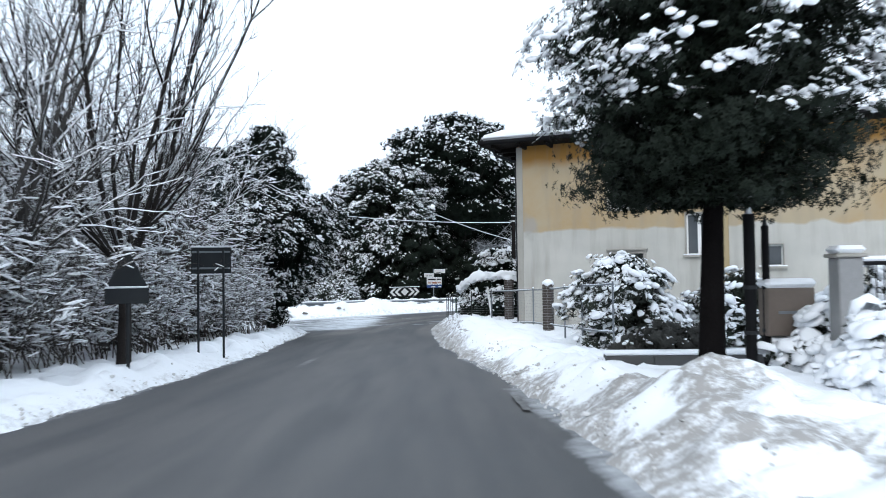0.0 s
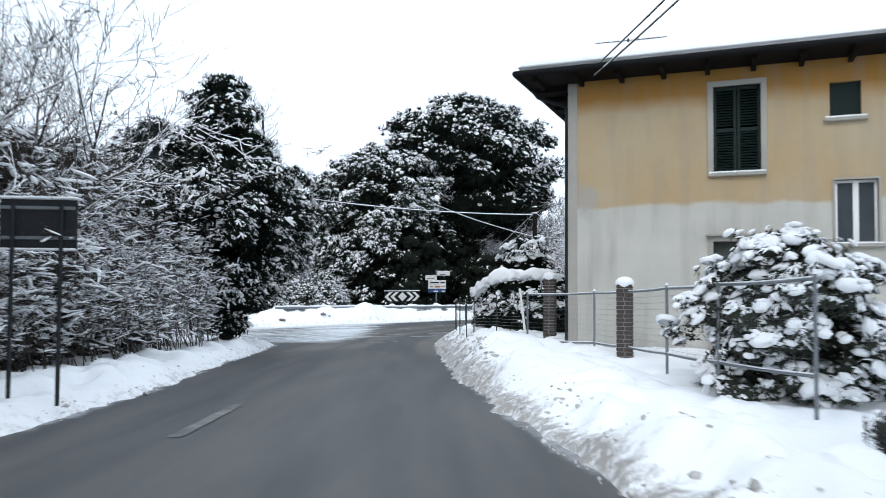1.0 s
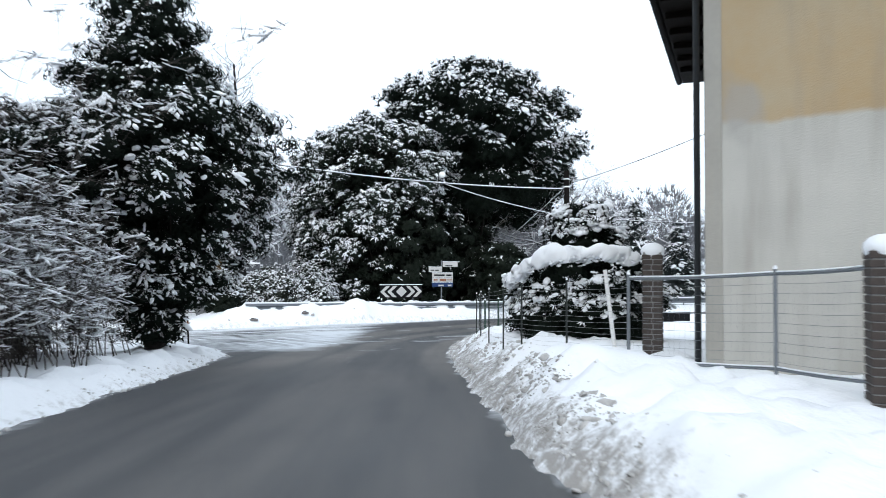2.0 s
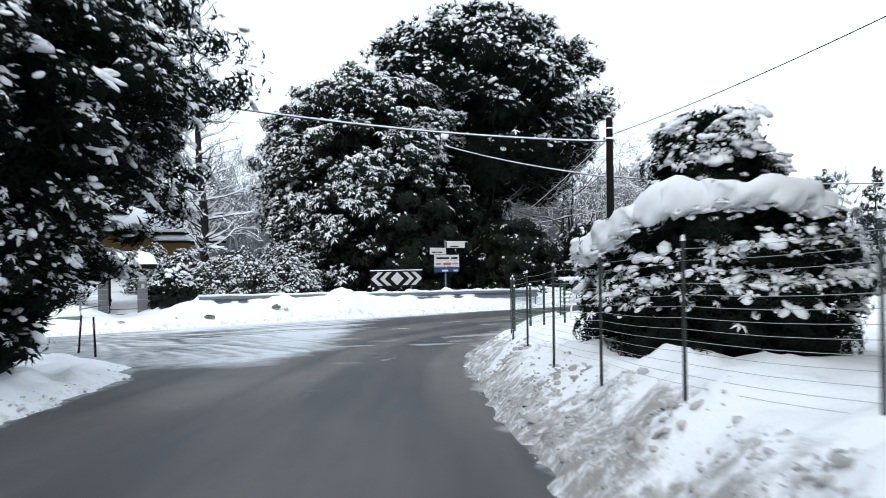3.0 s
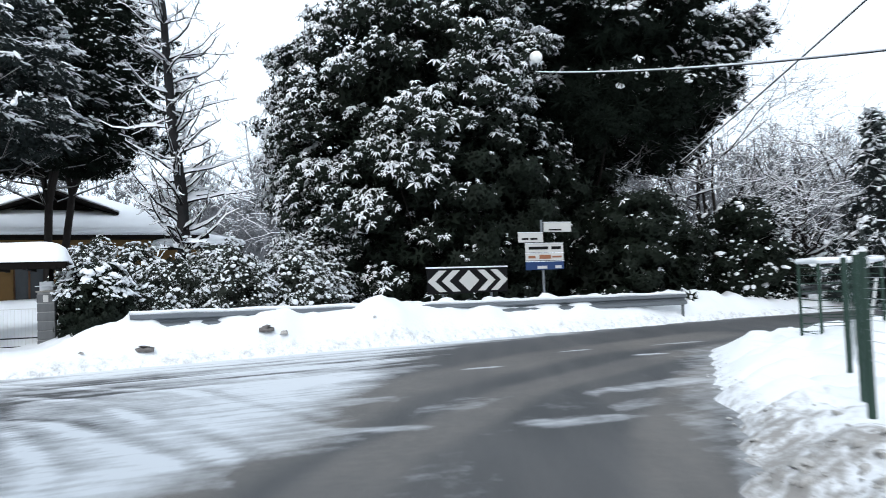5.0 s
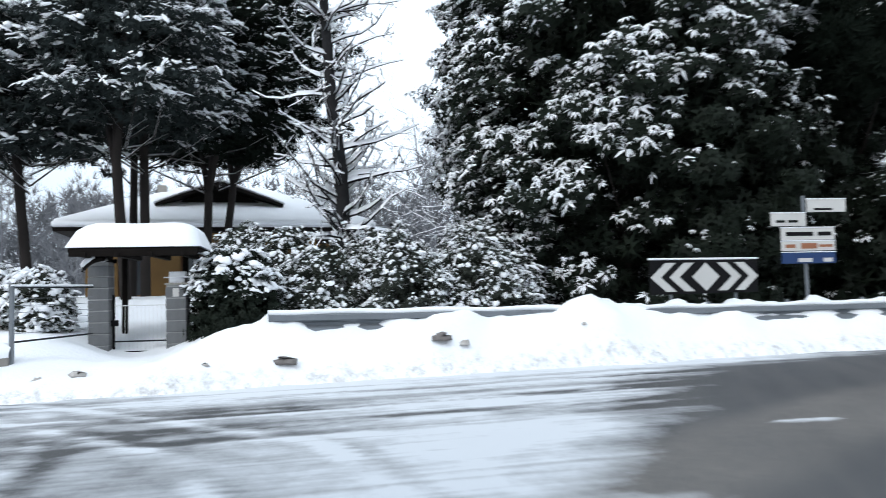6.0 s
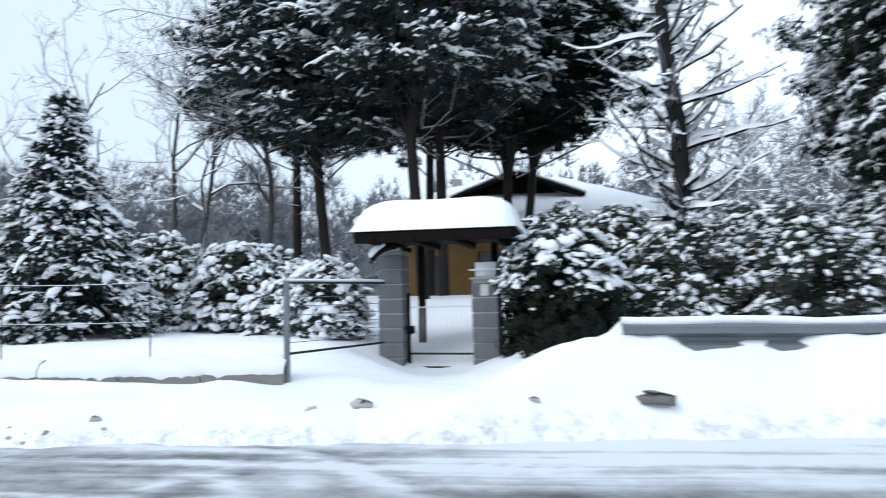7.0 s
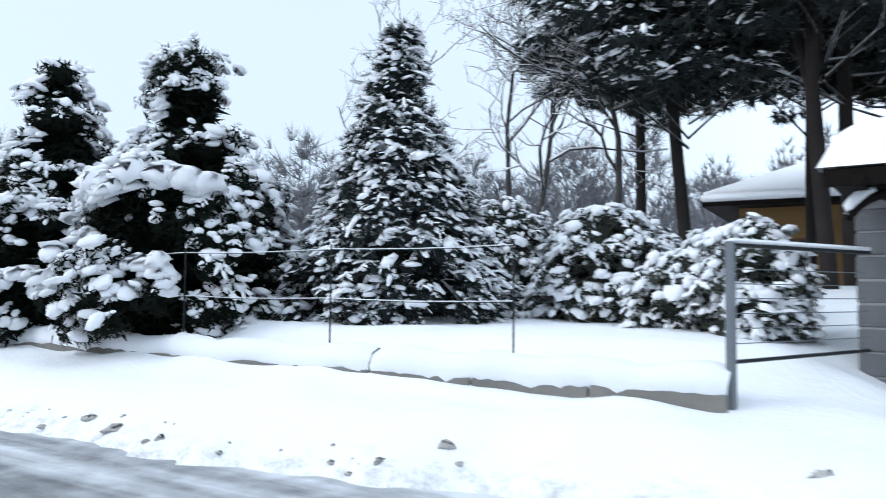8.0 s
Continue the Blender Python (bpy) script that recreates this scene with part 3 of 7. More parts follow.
def leaf_proto(count, long, wide, lift, seed, droop=0.25):
    """A whorl of pointed leaves round the z axis, each folded along its middle."""
    r = np.random.default_rng(seed)
    v, t = [], []
    for k in range(count):
        a = 2 * math.pi * k / count + r.uniform(-0.3, 0.3)
        e = lift + r.uniform(-0.35, 0.35)
        ln = long * r.uniform(0.75, 1.2)
        c, s = math.cos(a), math.sin(a)
        h, u = math.cos(e), math.sin(e)
        m = Vector((c * h * 0.5, s * h * 0.5, u * 0.5)) * ln
        tip = Vector((c * h, s * h, u - droop)) * ln
        side = Vector((-s, c, 0.15)) * wide * 0.5 * ln
        i = len(v)
        v += [tuple(m * 0.45 + side), tuple(m * 0.45 - side), tuple(tip)]
        t += [(i, i + 1, i + 2)]
    return np.array(v), np.array(t)


def needle_proto(count, wide, lift, seed):
    """A tuft of single narrow needles round the z axis."""
    r = np.random.default_rng(seed)
    v, t = [], []
    for k in range(count):
        a, e, ln = 2.4 * k + r.uniform(-0.3, 0.3), lift + r.uniform(-0.6, 0.6), r.uniform(0.7, 1.2)
        tip = Vector((math.cos(a) * math.cos(e), math.sin(a) * math.cos(e), math.sin(e))) * ln
        sd = Vector((-math.sin(a), math.cos(a), 0.2)) * wide
        i = len(v)
        v += [tuple(sd), tuple(-sd), tuple(tip)]
        t += [(i, i + 1, i + 2)]
    return np.array(v), np.array(t)


BROAD = [leaf_proto(7, 1.0, 0.40, 0.35, s) for s in range(4)]
NEEDLES = [needle_proto(15, 0.075, 0.6, s + 9) for s in range(4)]
SPRAY = [leaf_proto(7, 1.0, 0.26, 0.1, s + 30, 0.35) for s in range(4)]


def frames_to(d, r):
    """Turning matrices whose z axis is d, with a random spin."""
    z = d / np.linalg.norm(d, axis=1, keepdims=True)
    ref = r.normal(size=d.shape)
    x = np.cross(ref, z)
    x /= np.linalg.norm(x, axis=1, keepdims=True)
    y = np.cross(z, x)
    return np.stack([x, y, z], axis=2)


def outward(d, x):
    """Turning matrices whose z axis is d and whose x axis leans towards x."""
    z = d / np.linalg.norm(d, axis=1, keepdims=True)
    x = x - z * (x * z).sum(axis=1, keepdims=True)
    x /= np.linalg.norm(x, axis=1, keepdims=True)
    return np.stack([x, np.cross(z, x), z], axis=2)


def scatter(protos, pos, scale, turn, r):
    """Many copies of the small shapes as one pair of arrays."""
    vs, ts, base = [], [], 0
    pick = r.integers(0, len(protos), len(pos))
    for k, (pv, pt) in enumerate(protos):
        i = np.where(pick == k)[0]
        if not len(i):
            continue
        sc = scale[i]
        sc = sc[:, None, None] if sc.ndim == 1 else sc[:, None, :]
        v = np.einsum("nij,nkj->nki", turn[i], pv[None] * sc) + pos[i][:, None, :]
        t = pt[None] + (np.arange(len(i)) * len(pv))[:, None, None] + base
        vs.append(v.reshape(-1, 3))
        ts.append(t.reshape(-1, 3))
        base += len(i) * len(pv)
    return np.concatenate(vs), np.concatenate(ts)


def tubes(lines, sides=5):
    """Round, tapered stems along the lines: each is (points, radii)."""
    vs, ts, base = [], [], 0
    ring = [(math.cos(2 * math.pi * k / sides), math.sin(2 * math.pi * k / sides)) for k in range(sides)]
    cs = np.array(ring)
    for pts, rad in lines:
        p = np.asarray(pts, float)
        d = np.gradient(p, axis=0)
        d /= np.linalg.norm(d, axis=1, keepdims=True) + 1e-9
        ref = np.where(np.abs(d[:, 2:3]) > 0.9, [[1.0, 0, 0]], [[0, 0, 1.0]])
        x = np.cross(d, ref)
        x /= np.linalg.norm(x, axis=1, keepdims=True) + 1e-9
        y = np.cross(x, d)
        rr = np.asarray(rad, float)[:, None, None]
        v = p[:, None, :] + rr * (cs[None, :, 0:1] * x[:, None, :] + cs[None, :, 1:2] * y[:, None, :])
        n = len(p)
        vs.append(v.reshape(-1, 3))
        i = (np.arange(n - 1)[:, None] * sides + np.arange(sides)[None, :]).ravel()
        j = (np.arange(n - 1)[:, None] * sides + (np.arange(sides)[None, :] + 1) % sides).ravel()
        ts.append(np.concatenate([np.stack([i, j, j + sides], 1), np.stack([i, j + sides, i + sides], 1)]) + base)
        base += n * sides
    return np.concatenate(vs), np.concatenate(ts)


def snow_ridges(lines, least=0.012, most=0.05, gain=0.9, seed=1, gaps=0.12):
    """Snow lying along the tops of stems that are not too steep."""
    r = np.random.default_rng(seed)
    vs, ts, base = [], [], 0
    for pts, rad in lines:
        p = np.asarray(pts, float)
        rad = np.asarray(rad, float)
        for a, b, ra, rb in zip(p, p[1:], rad, rad[1:]):
            d = b - a
            ln = np.linalg.norm(d)
            if ln < 1e-6 or abs(d[2]) / ln > 0.94 or r.random() < gaps:
                continue
            side = np.array([-d[1], d[0], 0])
            side /= np.linalg.norm(side) + 1e-9
            up = np.array([0, 0, 1.0])
            k = (1 - 0.6 * abs(d[2]) / ln)
            ends = []
            for q, rr, f in ((a, ra, r.uniform(0.5, 1.3)), (b, rb, r.uniform(0.5, 1.3))):
                h = min(max(rr * gain + least, least), most) * f * k
                w = rr * 0.95 + h * 0.35
                ends += [q + side * w + up * rr * 0.2, q + up * (rr + h), q - side * w + up * rr * 0.2]
            vs.append(np.array(ends))
            ts.append(np.array([(0, 1, 4), (0, 4, 3), (1, 2, 5), (1, 5, 4)]) + base)
            base += 6
    return np.concatenate(vs), np.concatenate(ts)


def grow(p, d, length, radius, level, r, out, lift=0.12, kids=(5, 5, 4, 3), spread=0.75, wander=0.22, shrink=0.62, low=0.28, thin=0.62):
    """A branch and, on it, its own branches."""
    n = 7 if level == 0 else 5 if level == 1 else 3
    pts, rad = [np.array(p, float)], [radius]
    d = np.array(d, float)
    for k in range(n):
        d = d + r.normal(size=3) * wander * (0.5 if level == 0 else 1) + np.array([0, 0, lift])
        d /= np.linalg.norm(d)
        pts.append(pts[-1] + d * length / n)
        rad.append(max(radius * (1 - 0.75 * (k + 1) / n), 0.004))
    out.append((pts, rad))
    if level < len(kids):
        for j in range(kids[level]):
            f = r.uniform(0.25, 1.0) if level else r.uniform(low, 1.0)
            k = min(int(f * n), n - 1)
            q = pts[k] + (pts[k + 1] - pts[k]) * (f * n - k)
            ax = pts[k + 1] - pts[k]
            ax = ax / np.linalg.norm(ax)
            o = r.normal(size=3)
            o -= ax * o.dot(ax)
            o /= np.linalg.norm(o) + 1e-9
            e = ax * (1 - spread * 0.5) + o * spread
            grow(q, e / np.linalg.norm(e), length * shrink * r.uniform(0.7, 1.15), max(rad[k] * (thin if level == 0 else 0.62), 0.005), level + 1, r, out, lift, kids, spread, wander, shrink, low, thin)
    return out


def bare_tree(name, x, y, height, label, seed, bark=BARK, lean=(0, 0), stems=1, radius=0.13, kids=(7, 6, 5, 3), gain=0.9, spread=0.75, snow=True, lift=0.12, z=None, shrink=0.62, most=0.05, category="tree", wander=0.22, low=0.28, fan=0.28, thin=0.62, fork=0.0):
    r = np.random.default_rng(seed)
    z = Z(x, y) - 0.1 if z is None else z
    top = empty(name, pose(x, y, z), label, category)
    lines = []
    if fork:
        lines.append(([(0, 0, 0), (0.03, 0.02, fork * 0.5), (0, 0, fork + 0.05)], [radius * 2.6, radius * 2.1, radius * 2.0]))
    for k in range(stems):
        a = r.uniform(0, 6.28) if not fork else 2.4 * k + r.uniform(-0.3, 0.3)
        s = 0.0 if stems == 1 else fan * r.uniform(0.5, 1.2)
        d = (lean[0] + s * math.cos(a), lean[1] + s * math.sin(a), 1.0)
        grow((0.15 * math.cos(a) * (stems > 1), 0.15 * math.sin(a) * (stems > 1), fork), d, height * r.uniform(0.85, 1.0), radius * r.uniform(0.8, 1.1), 0, r, lines, lift, kids, spread, wander, shrink, low, thin)
    add_mesh("trunk", *tubes([q for q in lines if q[1][0] > 0.03], 7), bark, top, smooth=True)
    thin = [q for q in lines if q[1][0] <= 0.03]
    if thin:
        tagged(add_mesh("twig_mass", *tubes(thin, 3), bark, top), kind="stuff")
    if snow:
        tagged(add_mesh("branch_snow", *snow_ridges(lines, gain=gain, seed=seed, most=most), SNOW_LOAD, top, "white snow lying along the branches"), kind="stuff")
    return top


def lumpy(az, h, seed):
    return 0.78 + 0.44 * fbm(np.asarray(az) * 1.4 + 11, np.asarray(h) * 5.0 + 3, 1.0, 2, seed)


def evergreen(name, x, y, height, profile, label, seed, leaf, material, clusters=120, size=0.55, per=16, leaf_size=0.3, inner=600, snow=0.75,
              blob=0.16, blobs=BLOBS, start=0.0, trunk=0.16, bend=(0, 0), ellipse=(1, 1), flat=0.65, droop=0.35, shade=0.25, bark=BARK, z=None, category="tree", limbs=14, shelves=(), jag=(0.82, 1.06), bare=-1.0, stroke=(1.15, 0.95, 0.75), plumes=0, limb_low=0.3, lee=0.0, proud=0.35, caps=None, patch=0.0, bands=(), fork=0.0):
    """An evergreen: stem, limbs, clumps of leaves on an uneven crown, and snow on the clumps' upper sides.
    profile: the crown's radius in metres at heights from 0 (its foot) to 1 (its tip)."""
    r = np.random.default_rng(seed)
    z = Z(x, y) - 0.08 if z is None else z
    top = empty(name, pose(x, y, z), label, category)
    hs = np.linspace(0, 1, len(profile))
    grid_h = np.linspace(0, 1, 200)
    w = np.interp(grid_h, hs, profile) + 0.12
    h = np.interp(r.random(clusters), np.cumsum(w) / w.sum(), grid_h)
    az = r.uniform(0, 2 * math.pi, clusters)
    rad = np.interp(h, hs, profile) * lumpy(az, h, seed) * r.uniform(jag[0], jag[1], clusters)
    span = height - start
    c = np.stack([rad * np.cos(az) * ellipse[0] + bend[0] * h, rad * np.sin(az) * ellipse[1] + bend[1] * h, start + h * span], 1)
    out = np.stack([np.cos(az), np.sin(az), np.zeros(clusters)], 1)
    # leaf whorls on the clumps
    cs = size * r.uniform(0.7, 1.3, clusters)
    off = r.normal(size=(clusters, per, 3))
    off /= np.linalg.norm(off, axis=2, keepdims=True)
    off *= r.uniform(0.35, 1.0, (clusters, per, 1))
    pos = c[:, None] + off * cs[:, None, None] * (1, 1, flat)
    way = off * 0.9 + out[:, None] * 0.6 + np.array([0, 0, 0.35 - droop])
    pos, way, up = pos.reshape(-1, 3), way.reshape(-1, 3), off[..., 2].ravel()
    hh = np.repeat(h, per)
    bot = np.where(pos[:, 2] < 0.05)[0]
    pos[bot, 2] = r.uniform(0.05, 0.25, len(bot))
    n = len(pos)
    lp, lw = pos, way
    if inner:
        ih = np.interp(r.random(inner), np.cumsum(w) / w.sum(), grid_h)
        ia = r.uniform(0, 2 * math.pi, inner)
        ir = np.interp(ih, hs, profile) * r.uniform(0.25, 0.85, inner)
        ip = np.stack([ir * np.cos(ia) * ellipse[0] + bend[0] * ih, ir * np.sin(ia) * ellipse[1] + bend[1] * ih, start + ih * span], 1)
        lp = np.concatenate([pos, ip])
        lw = np.concatenate([way, r.normal(size=(inner, 3)) + np.array([0, 0, 0.2])])
    ls = leaf_size * r.uniform(0.7, 1.3, len(lp))
    if inner:
        ls[n:] *= 1.5
    v, t = scatter(leaf, lp, ls, frames_to(lw, r), r)
    crown = tagged(add_mesh("crown", v, t, material, top), kind="stuff")
    # snow on the whorls that face up
    p = snow * np.clip(0.75 + 0.9 * up + 0.25 * hh - shade, 0, 1) * smooth(bare, bare + 0.14, hh) * (1 - lee * np.repeat(smooth(-0.05, 0.6, np.cos(az)), per) * (0.08 + 0.92 * smooth(0.56, 0.36, hh)))
    if caps is not None:
        p = p * smooth(caps - 0.3, caps + 0.3, up)
    if patch:
        p = p * smooth(patch - 0.09, patch + 0.09, fbm(np.repeat(az, per) * 1.5 + seed, hh * span * 0.7, 1.0, 2, seed + 5))
    for b0, b1 in bands:
        p = p * (1 - 0.95 * smooth(b0 - 0.02, b0 + 0.02, hh) * smooth(b1 + 0.02, b1 - 0.02, hh))
    i = np.where(r.random(n) < p)[0]
    if len(i):
        wn_ = way[i] / np.linalg.norm(way[i], axis=1, keepdims=True)
        sp = pos[i] + wn_ * leaf_size * proud + np.array([0, 0, 0.40]) * leaf_size
        sd = np.stack([r.normal(size=len(i)) * 0.35, r.normal(size=len(i)) * 0.35, np.ones(len(i))], 1)
        o = np.repeat(out, per, axis=0)[i]
        sd[:, :2] += o[:, :2] * 0.55
        ss = blob * np.clip(np.exp(r.normal(size=(len(i), 1)) * 0.48), 0.4, 2.2) * r.uniform(0.75, 1.25, (len(i), 3)) * stroke
        az_ = sd / np.linalg.norm(sd, axis=1, keepdims=True)
        ax_ = wn_ + r.normal(size=wn_.shape) * 0.2
        ax_ -= az_ * (ax_ * az_).sum(axis=1, keepdims=True)
        ax_ /= np.linalg.norm(ax_, axis=1, keepdims=True)
        v, t = scatter(blobs, sp, ss, np.stack([ax_, np.cross(az_, ax_), az_], axis=2), r)
        tagged(add_mesh("snow_load", v, t, SNOW_LOAD, top, "clumps of fresh white snow", True), kind="stuff")
    if plumes:
        # drooping sprays of loaded twigs on the outside of the crown
        free = np.where((np.cos(az) < 1.3 - lee) & (h > max(bare, 0) + 0.12))[0]
        j = r.choice(free, min(plumes, len(free)), replace=False)
        plumes = len(j)
        d_ = out[j] * 0.9 + np.array([0, 0, 0.9]) + r.normal(size=(plumes, 3)) * 0.2
        v, t = scatter(PLUMES, c[j] + out[j] * cs[j][:, None] * 0.7 + np.array([0, 0, 0.08]), size * r.uniform(0.4, 0.8, (plumes, 1)) * np.array([1.0, 1.0, 1.0]), outward(d_, out[j] + r.normal(size=(plumes, 3)) * 0.35), r)
        tagged(add_mesh("snow_plume", v, t, SNOW_LOAD, top, "drooping plumes of snow", True), kind="stuff")
    for fh, reach, a0, a1, count, big in shelves:
        if count >= 20:
            aa = np.linspace(a0, a1, count)
            hh2 = fh + 0.03 * np.sin(aa * 3 + seed) + r.normal(size=count) * 0.010
            rr = reach * (1.0 + 0.08 * np.sin(aa * 5 + seed) + r.normal(size=count) * 0.03)
            q = np.stack([rr * np.cos(aa) * ellipse[0] + bend[0] * hh2, rr * np.sin(aa) * ellipse[1] + bend[1] * hh2, start + hh2 * span], 1)
            ends = np.clip(np.minimum(np.arange(count), np.arange(count)[::-1]) / 4, 0.15, 1)
            v, t = tubes([(q, big * 0.9 * ends * r.uniform(0.6, 1.2, count))], 10)
            mid_z = np.repeat(q[:, 2], 10)
            v[:, 2] = mid_z + (v[:, 2] - mid_z) * 0.72 + 0.02
            add_mesh("snow_shelf", v, t, SNOW_LOAD, top, "thick shelf of snow", True)
        m_ = count * 3
        aa = r.uniform(a0, a1, m_)
        hh2 = fh + 0.02 * np.sin(aa * 3 + seed) + r.normal(size=m_) * 0.018
        rr = reach * (1.0 + 0.05 * np.sin(aa * 5 + seed) + r.normal(size=m_) * 0.07)
        q = np.stack([rr * np.cos(aa) * ellipse[0] + bend[0] * hh2, rr * np.sin(aa) * ellipse[1] + bend[1] * hh2, start + hh2 * span], 1)
        sd = np.stack([np.cos(aa) * 0.5, np.sin(aa) * 0.5, np.ones(m_)], 1)
        v, t = scatter(CUSHION, q, big * r.uniform(0.35 if count >= 20 else 0.5, 0.7 if count >= 20 else 1.3, (m_, 1)) * r.uniform(0.8, 1.2, (m_, 3)), frames_to(sd, r), r)
        tagged(add_mesh("snow_cushion", v, t, SNOW_LOAD, top, "soft round lumps of snow", True), kind="stuff")
    # stem and limbs
    lines = []
    if trunk:
        k = np.linspace(0, 0.92, 7)
        lines.append(([(bend[0] * max(0, (q * height - start) / span) + 0.05 * math.sin(5 * q + seed), bend[1] * max(0, (q * height - start) / span) + 0.05 * math.cos(4 * q + seed), q * height) for q in k], [trunk * (1.15 - q) for q in k]))
        if fork:
            lines = [([(0.25 * bend[0] * q[2] / fork, 0.25 * bend[1] * q[2] / fork, q[2]) for q in lines[0][0] if q[2] < fork + 0.1] + [(0.25 * bend[0], 0.25 * bend[1], fork + 0.11)], [trunk * (1.1 - 0.2 * q / 4) for q in range(len([q for q in lines[0][0] if q[2] < fork + 0.1]) + 1)])]
            fa = r.uniform(-0.5, 0.5)
            for sg in (-1, 1, 0.35):
                reach = 0.42 * max(profile) * sg
                lines.append(([(0.25 * bend[0], 0.25 * bend[1], fork), (0.35 * bend[0] + 0.4 * reach * math.cos(fa), 0.35 * bend[1] + 0.4 * reach * math.sin(fa), fork + 0.25 * (height - fork)), (bend[0] * 0.6 + reach * math.cos(fa), bend[1] * 0.6 + reach * math.sin(fa), fork + 0.6 * (height - fork)), (bend[0] + 1.1 * reach * math.cos(fa), bend[1] + 1.1 * reach * math.sin(fa), height * 0.93)], [trunk * 0.8, trunk * 0.62, trunk * 0.4, trunk * 0.12]))
        for j in r.permutation(clusters)[:limbs]:
            reach = float(np.hypot(c[j][0] - bend[0] * h[j], c[j][1] - bend[1] * h[j]))
            f = max(limb_low, c[j][2] - reach * r.uniform(0.25, 0.75))
            g = min(max(0.0, (f - start) / span), 1.0)
            a = np.array([bend[0] * g, bend[1] * g, min(f, height * 0.9)])
            m = a * 0.45 + c[j] * 0.55 + np.array([r.normal() * 0.12, r.normal() * 0.12, -0.10 * reach])
            lines.append(([a, m, c[j]], [trunk * 0.24 * (1.1 - a[2] / height), trunk * 0.11, 0.008]))
        if start > 1.0:
            tagged(add_mesh("limb_snow", *snow_ridges(lines[1 + 3 * (fork > 0):], 0.02, 0.06, 0.8, seed, 0.3), SNOW_LOAD, top), kind="stuff")
        add_mesh("trunk", *tubes(lines, 7), bark, top, smooth=True)
    return top


# ---- the ochre house beside the lane ----
def pierced_wall(bm, length, z0, z1, openings, thick):
    """A wall along x from 0 to length whose openings (x0, x1, z0, z1) go right through it; its face is at y = 0."""
    xs = sorted({0.0, length, *[q for o in openings for q in o[:2]]})
    zs = sorted({z0, z1, *[q for o in openings for q in o[2:]]})

    def solid(i, j):
        if i < 0 or j < 0 or i >= len(xs) - 1 or j >= len(zs) - 1:
            return False
        cx, cz = (xs[i] + xs[i + 1]) / 2, (zs[j] + zs[j + 1]) / 2
        return not any(o[0] < cx < o[1] and o[2] < cz < o[3] for o in openings)

    def quad(*p):
        bm.faces.new([bm.verts.new(q) for q in p])

    for i in range(len(xs) - 1):
        for j in range(len(zs) - 1):
            if not solid(i, j):
                continue
            a, b, c, d = xs[i], xs[i + 1], zs[j], zs[j + 1]
            quad((a, 0, c), (b, 0, c), (b, 0, d), (a, 0, d))
            quad((b, thick, c), (a, thick, c), (a, thick, d), (b, thick, d))
            if not solid(i - 1, j):
                quad((a, thick, c), (a, 0, c), (a, 0, d), (a, thick, d))
            if not solid(i + 1, j):
                quad((b, 0, c), (b, thick, c), (b, thick, d), (b, 0, d))
            if not solid(i, j - 1):
                quad((a, 0, c), (a, thick, c), (b, thick, c), (b, 0, c))
            if not solid(i, j + 1):
                quad((a, 0, d), (b, 0, d), (b, thick, d), (a, thick, d))
    bmesh.ops.remove_doubles(bm, verts=bm.verts, dist=0.0005)
    return bm


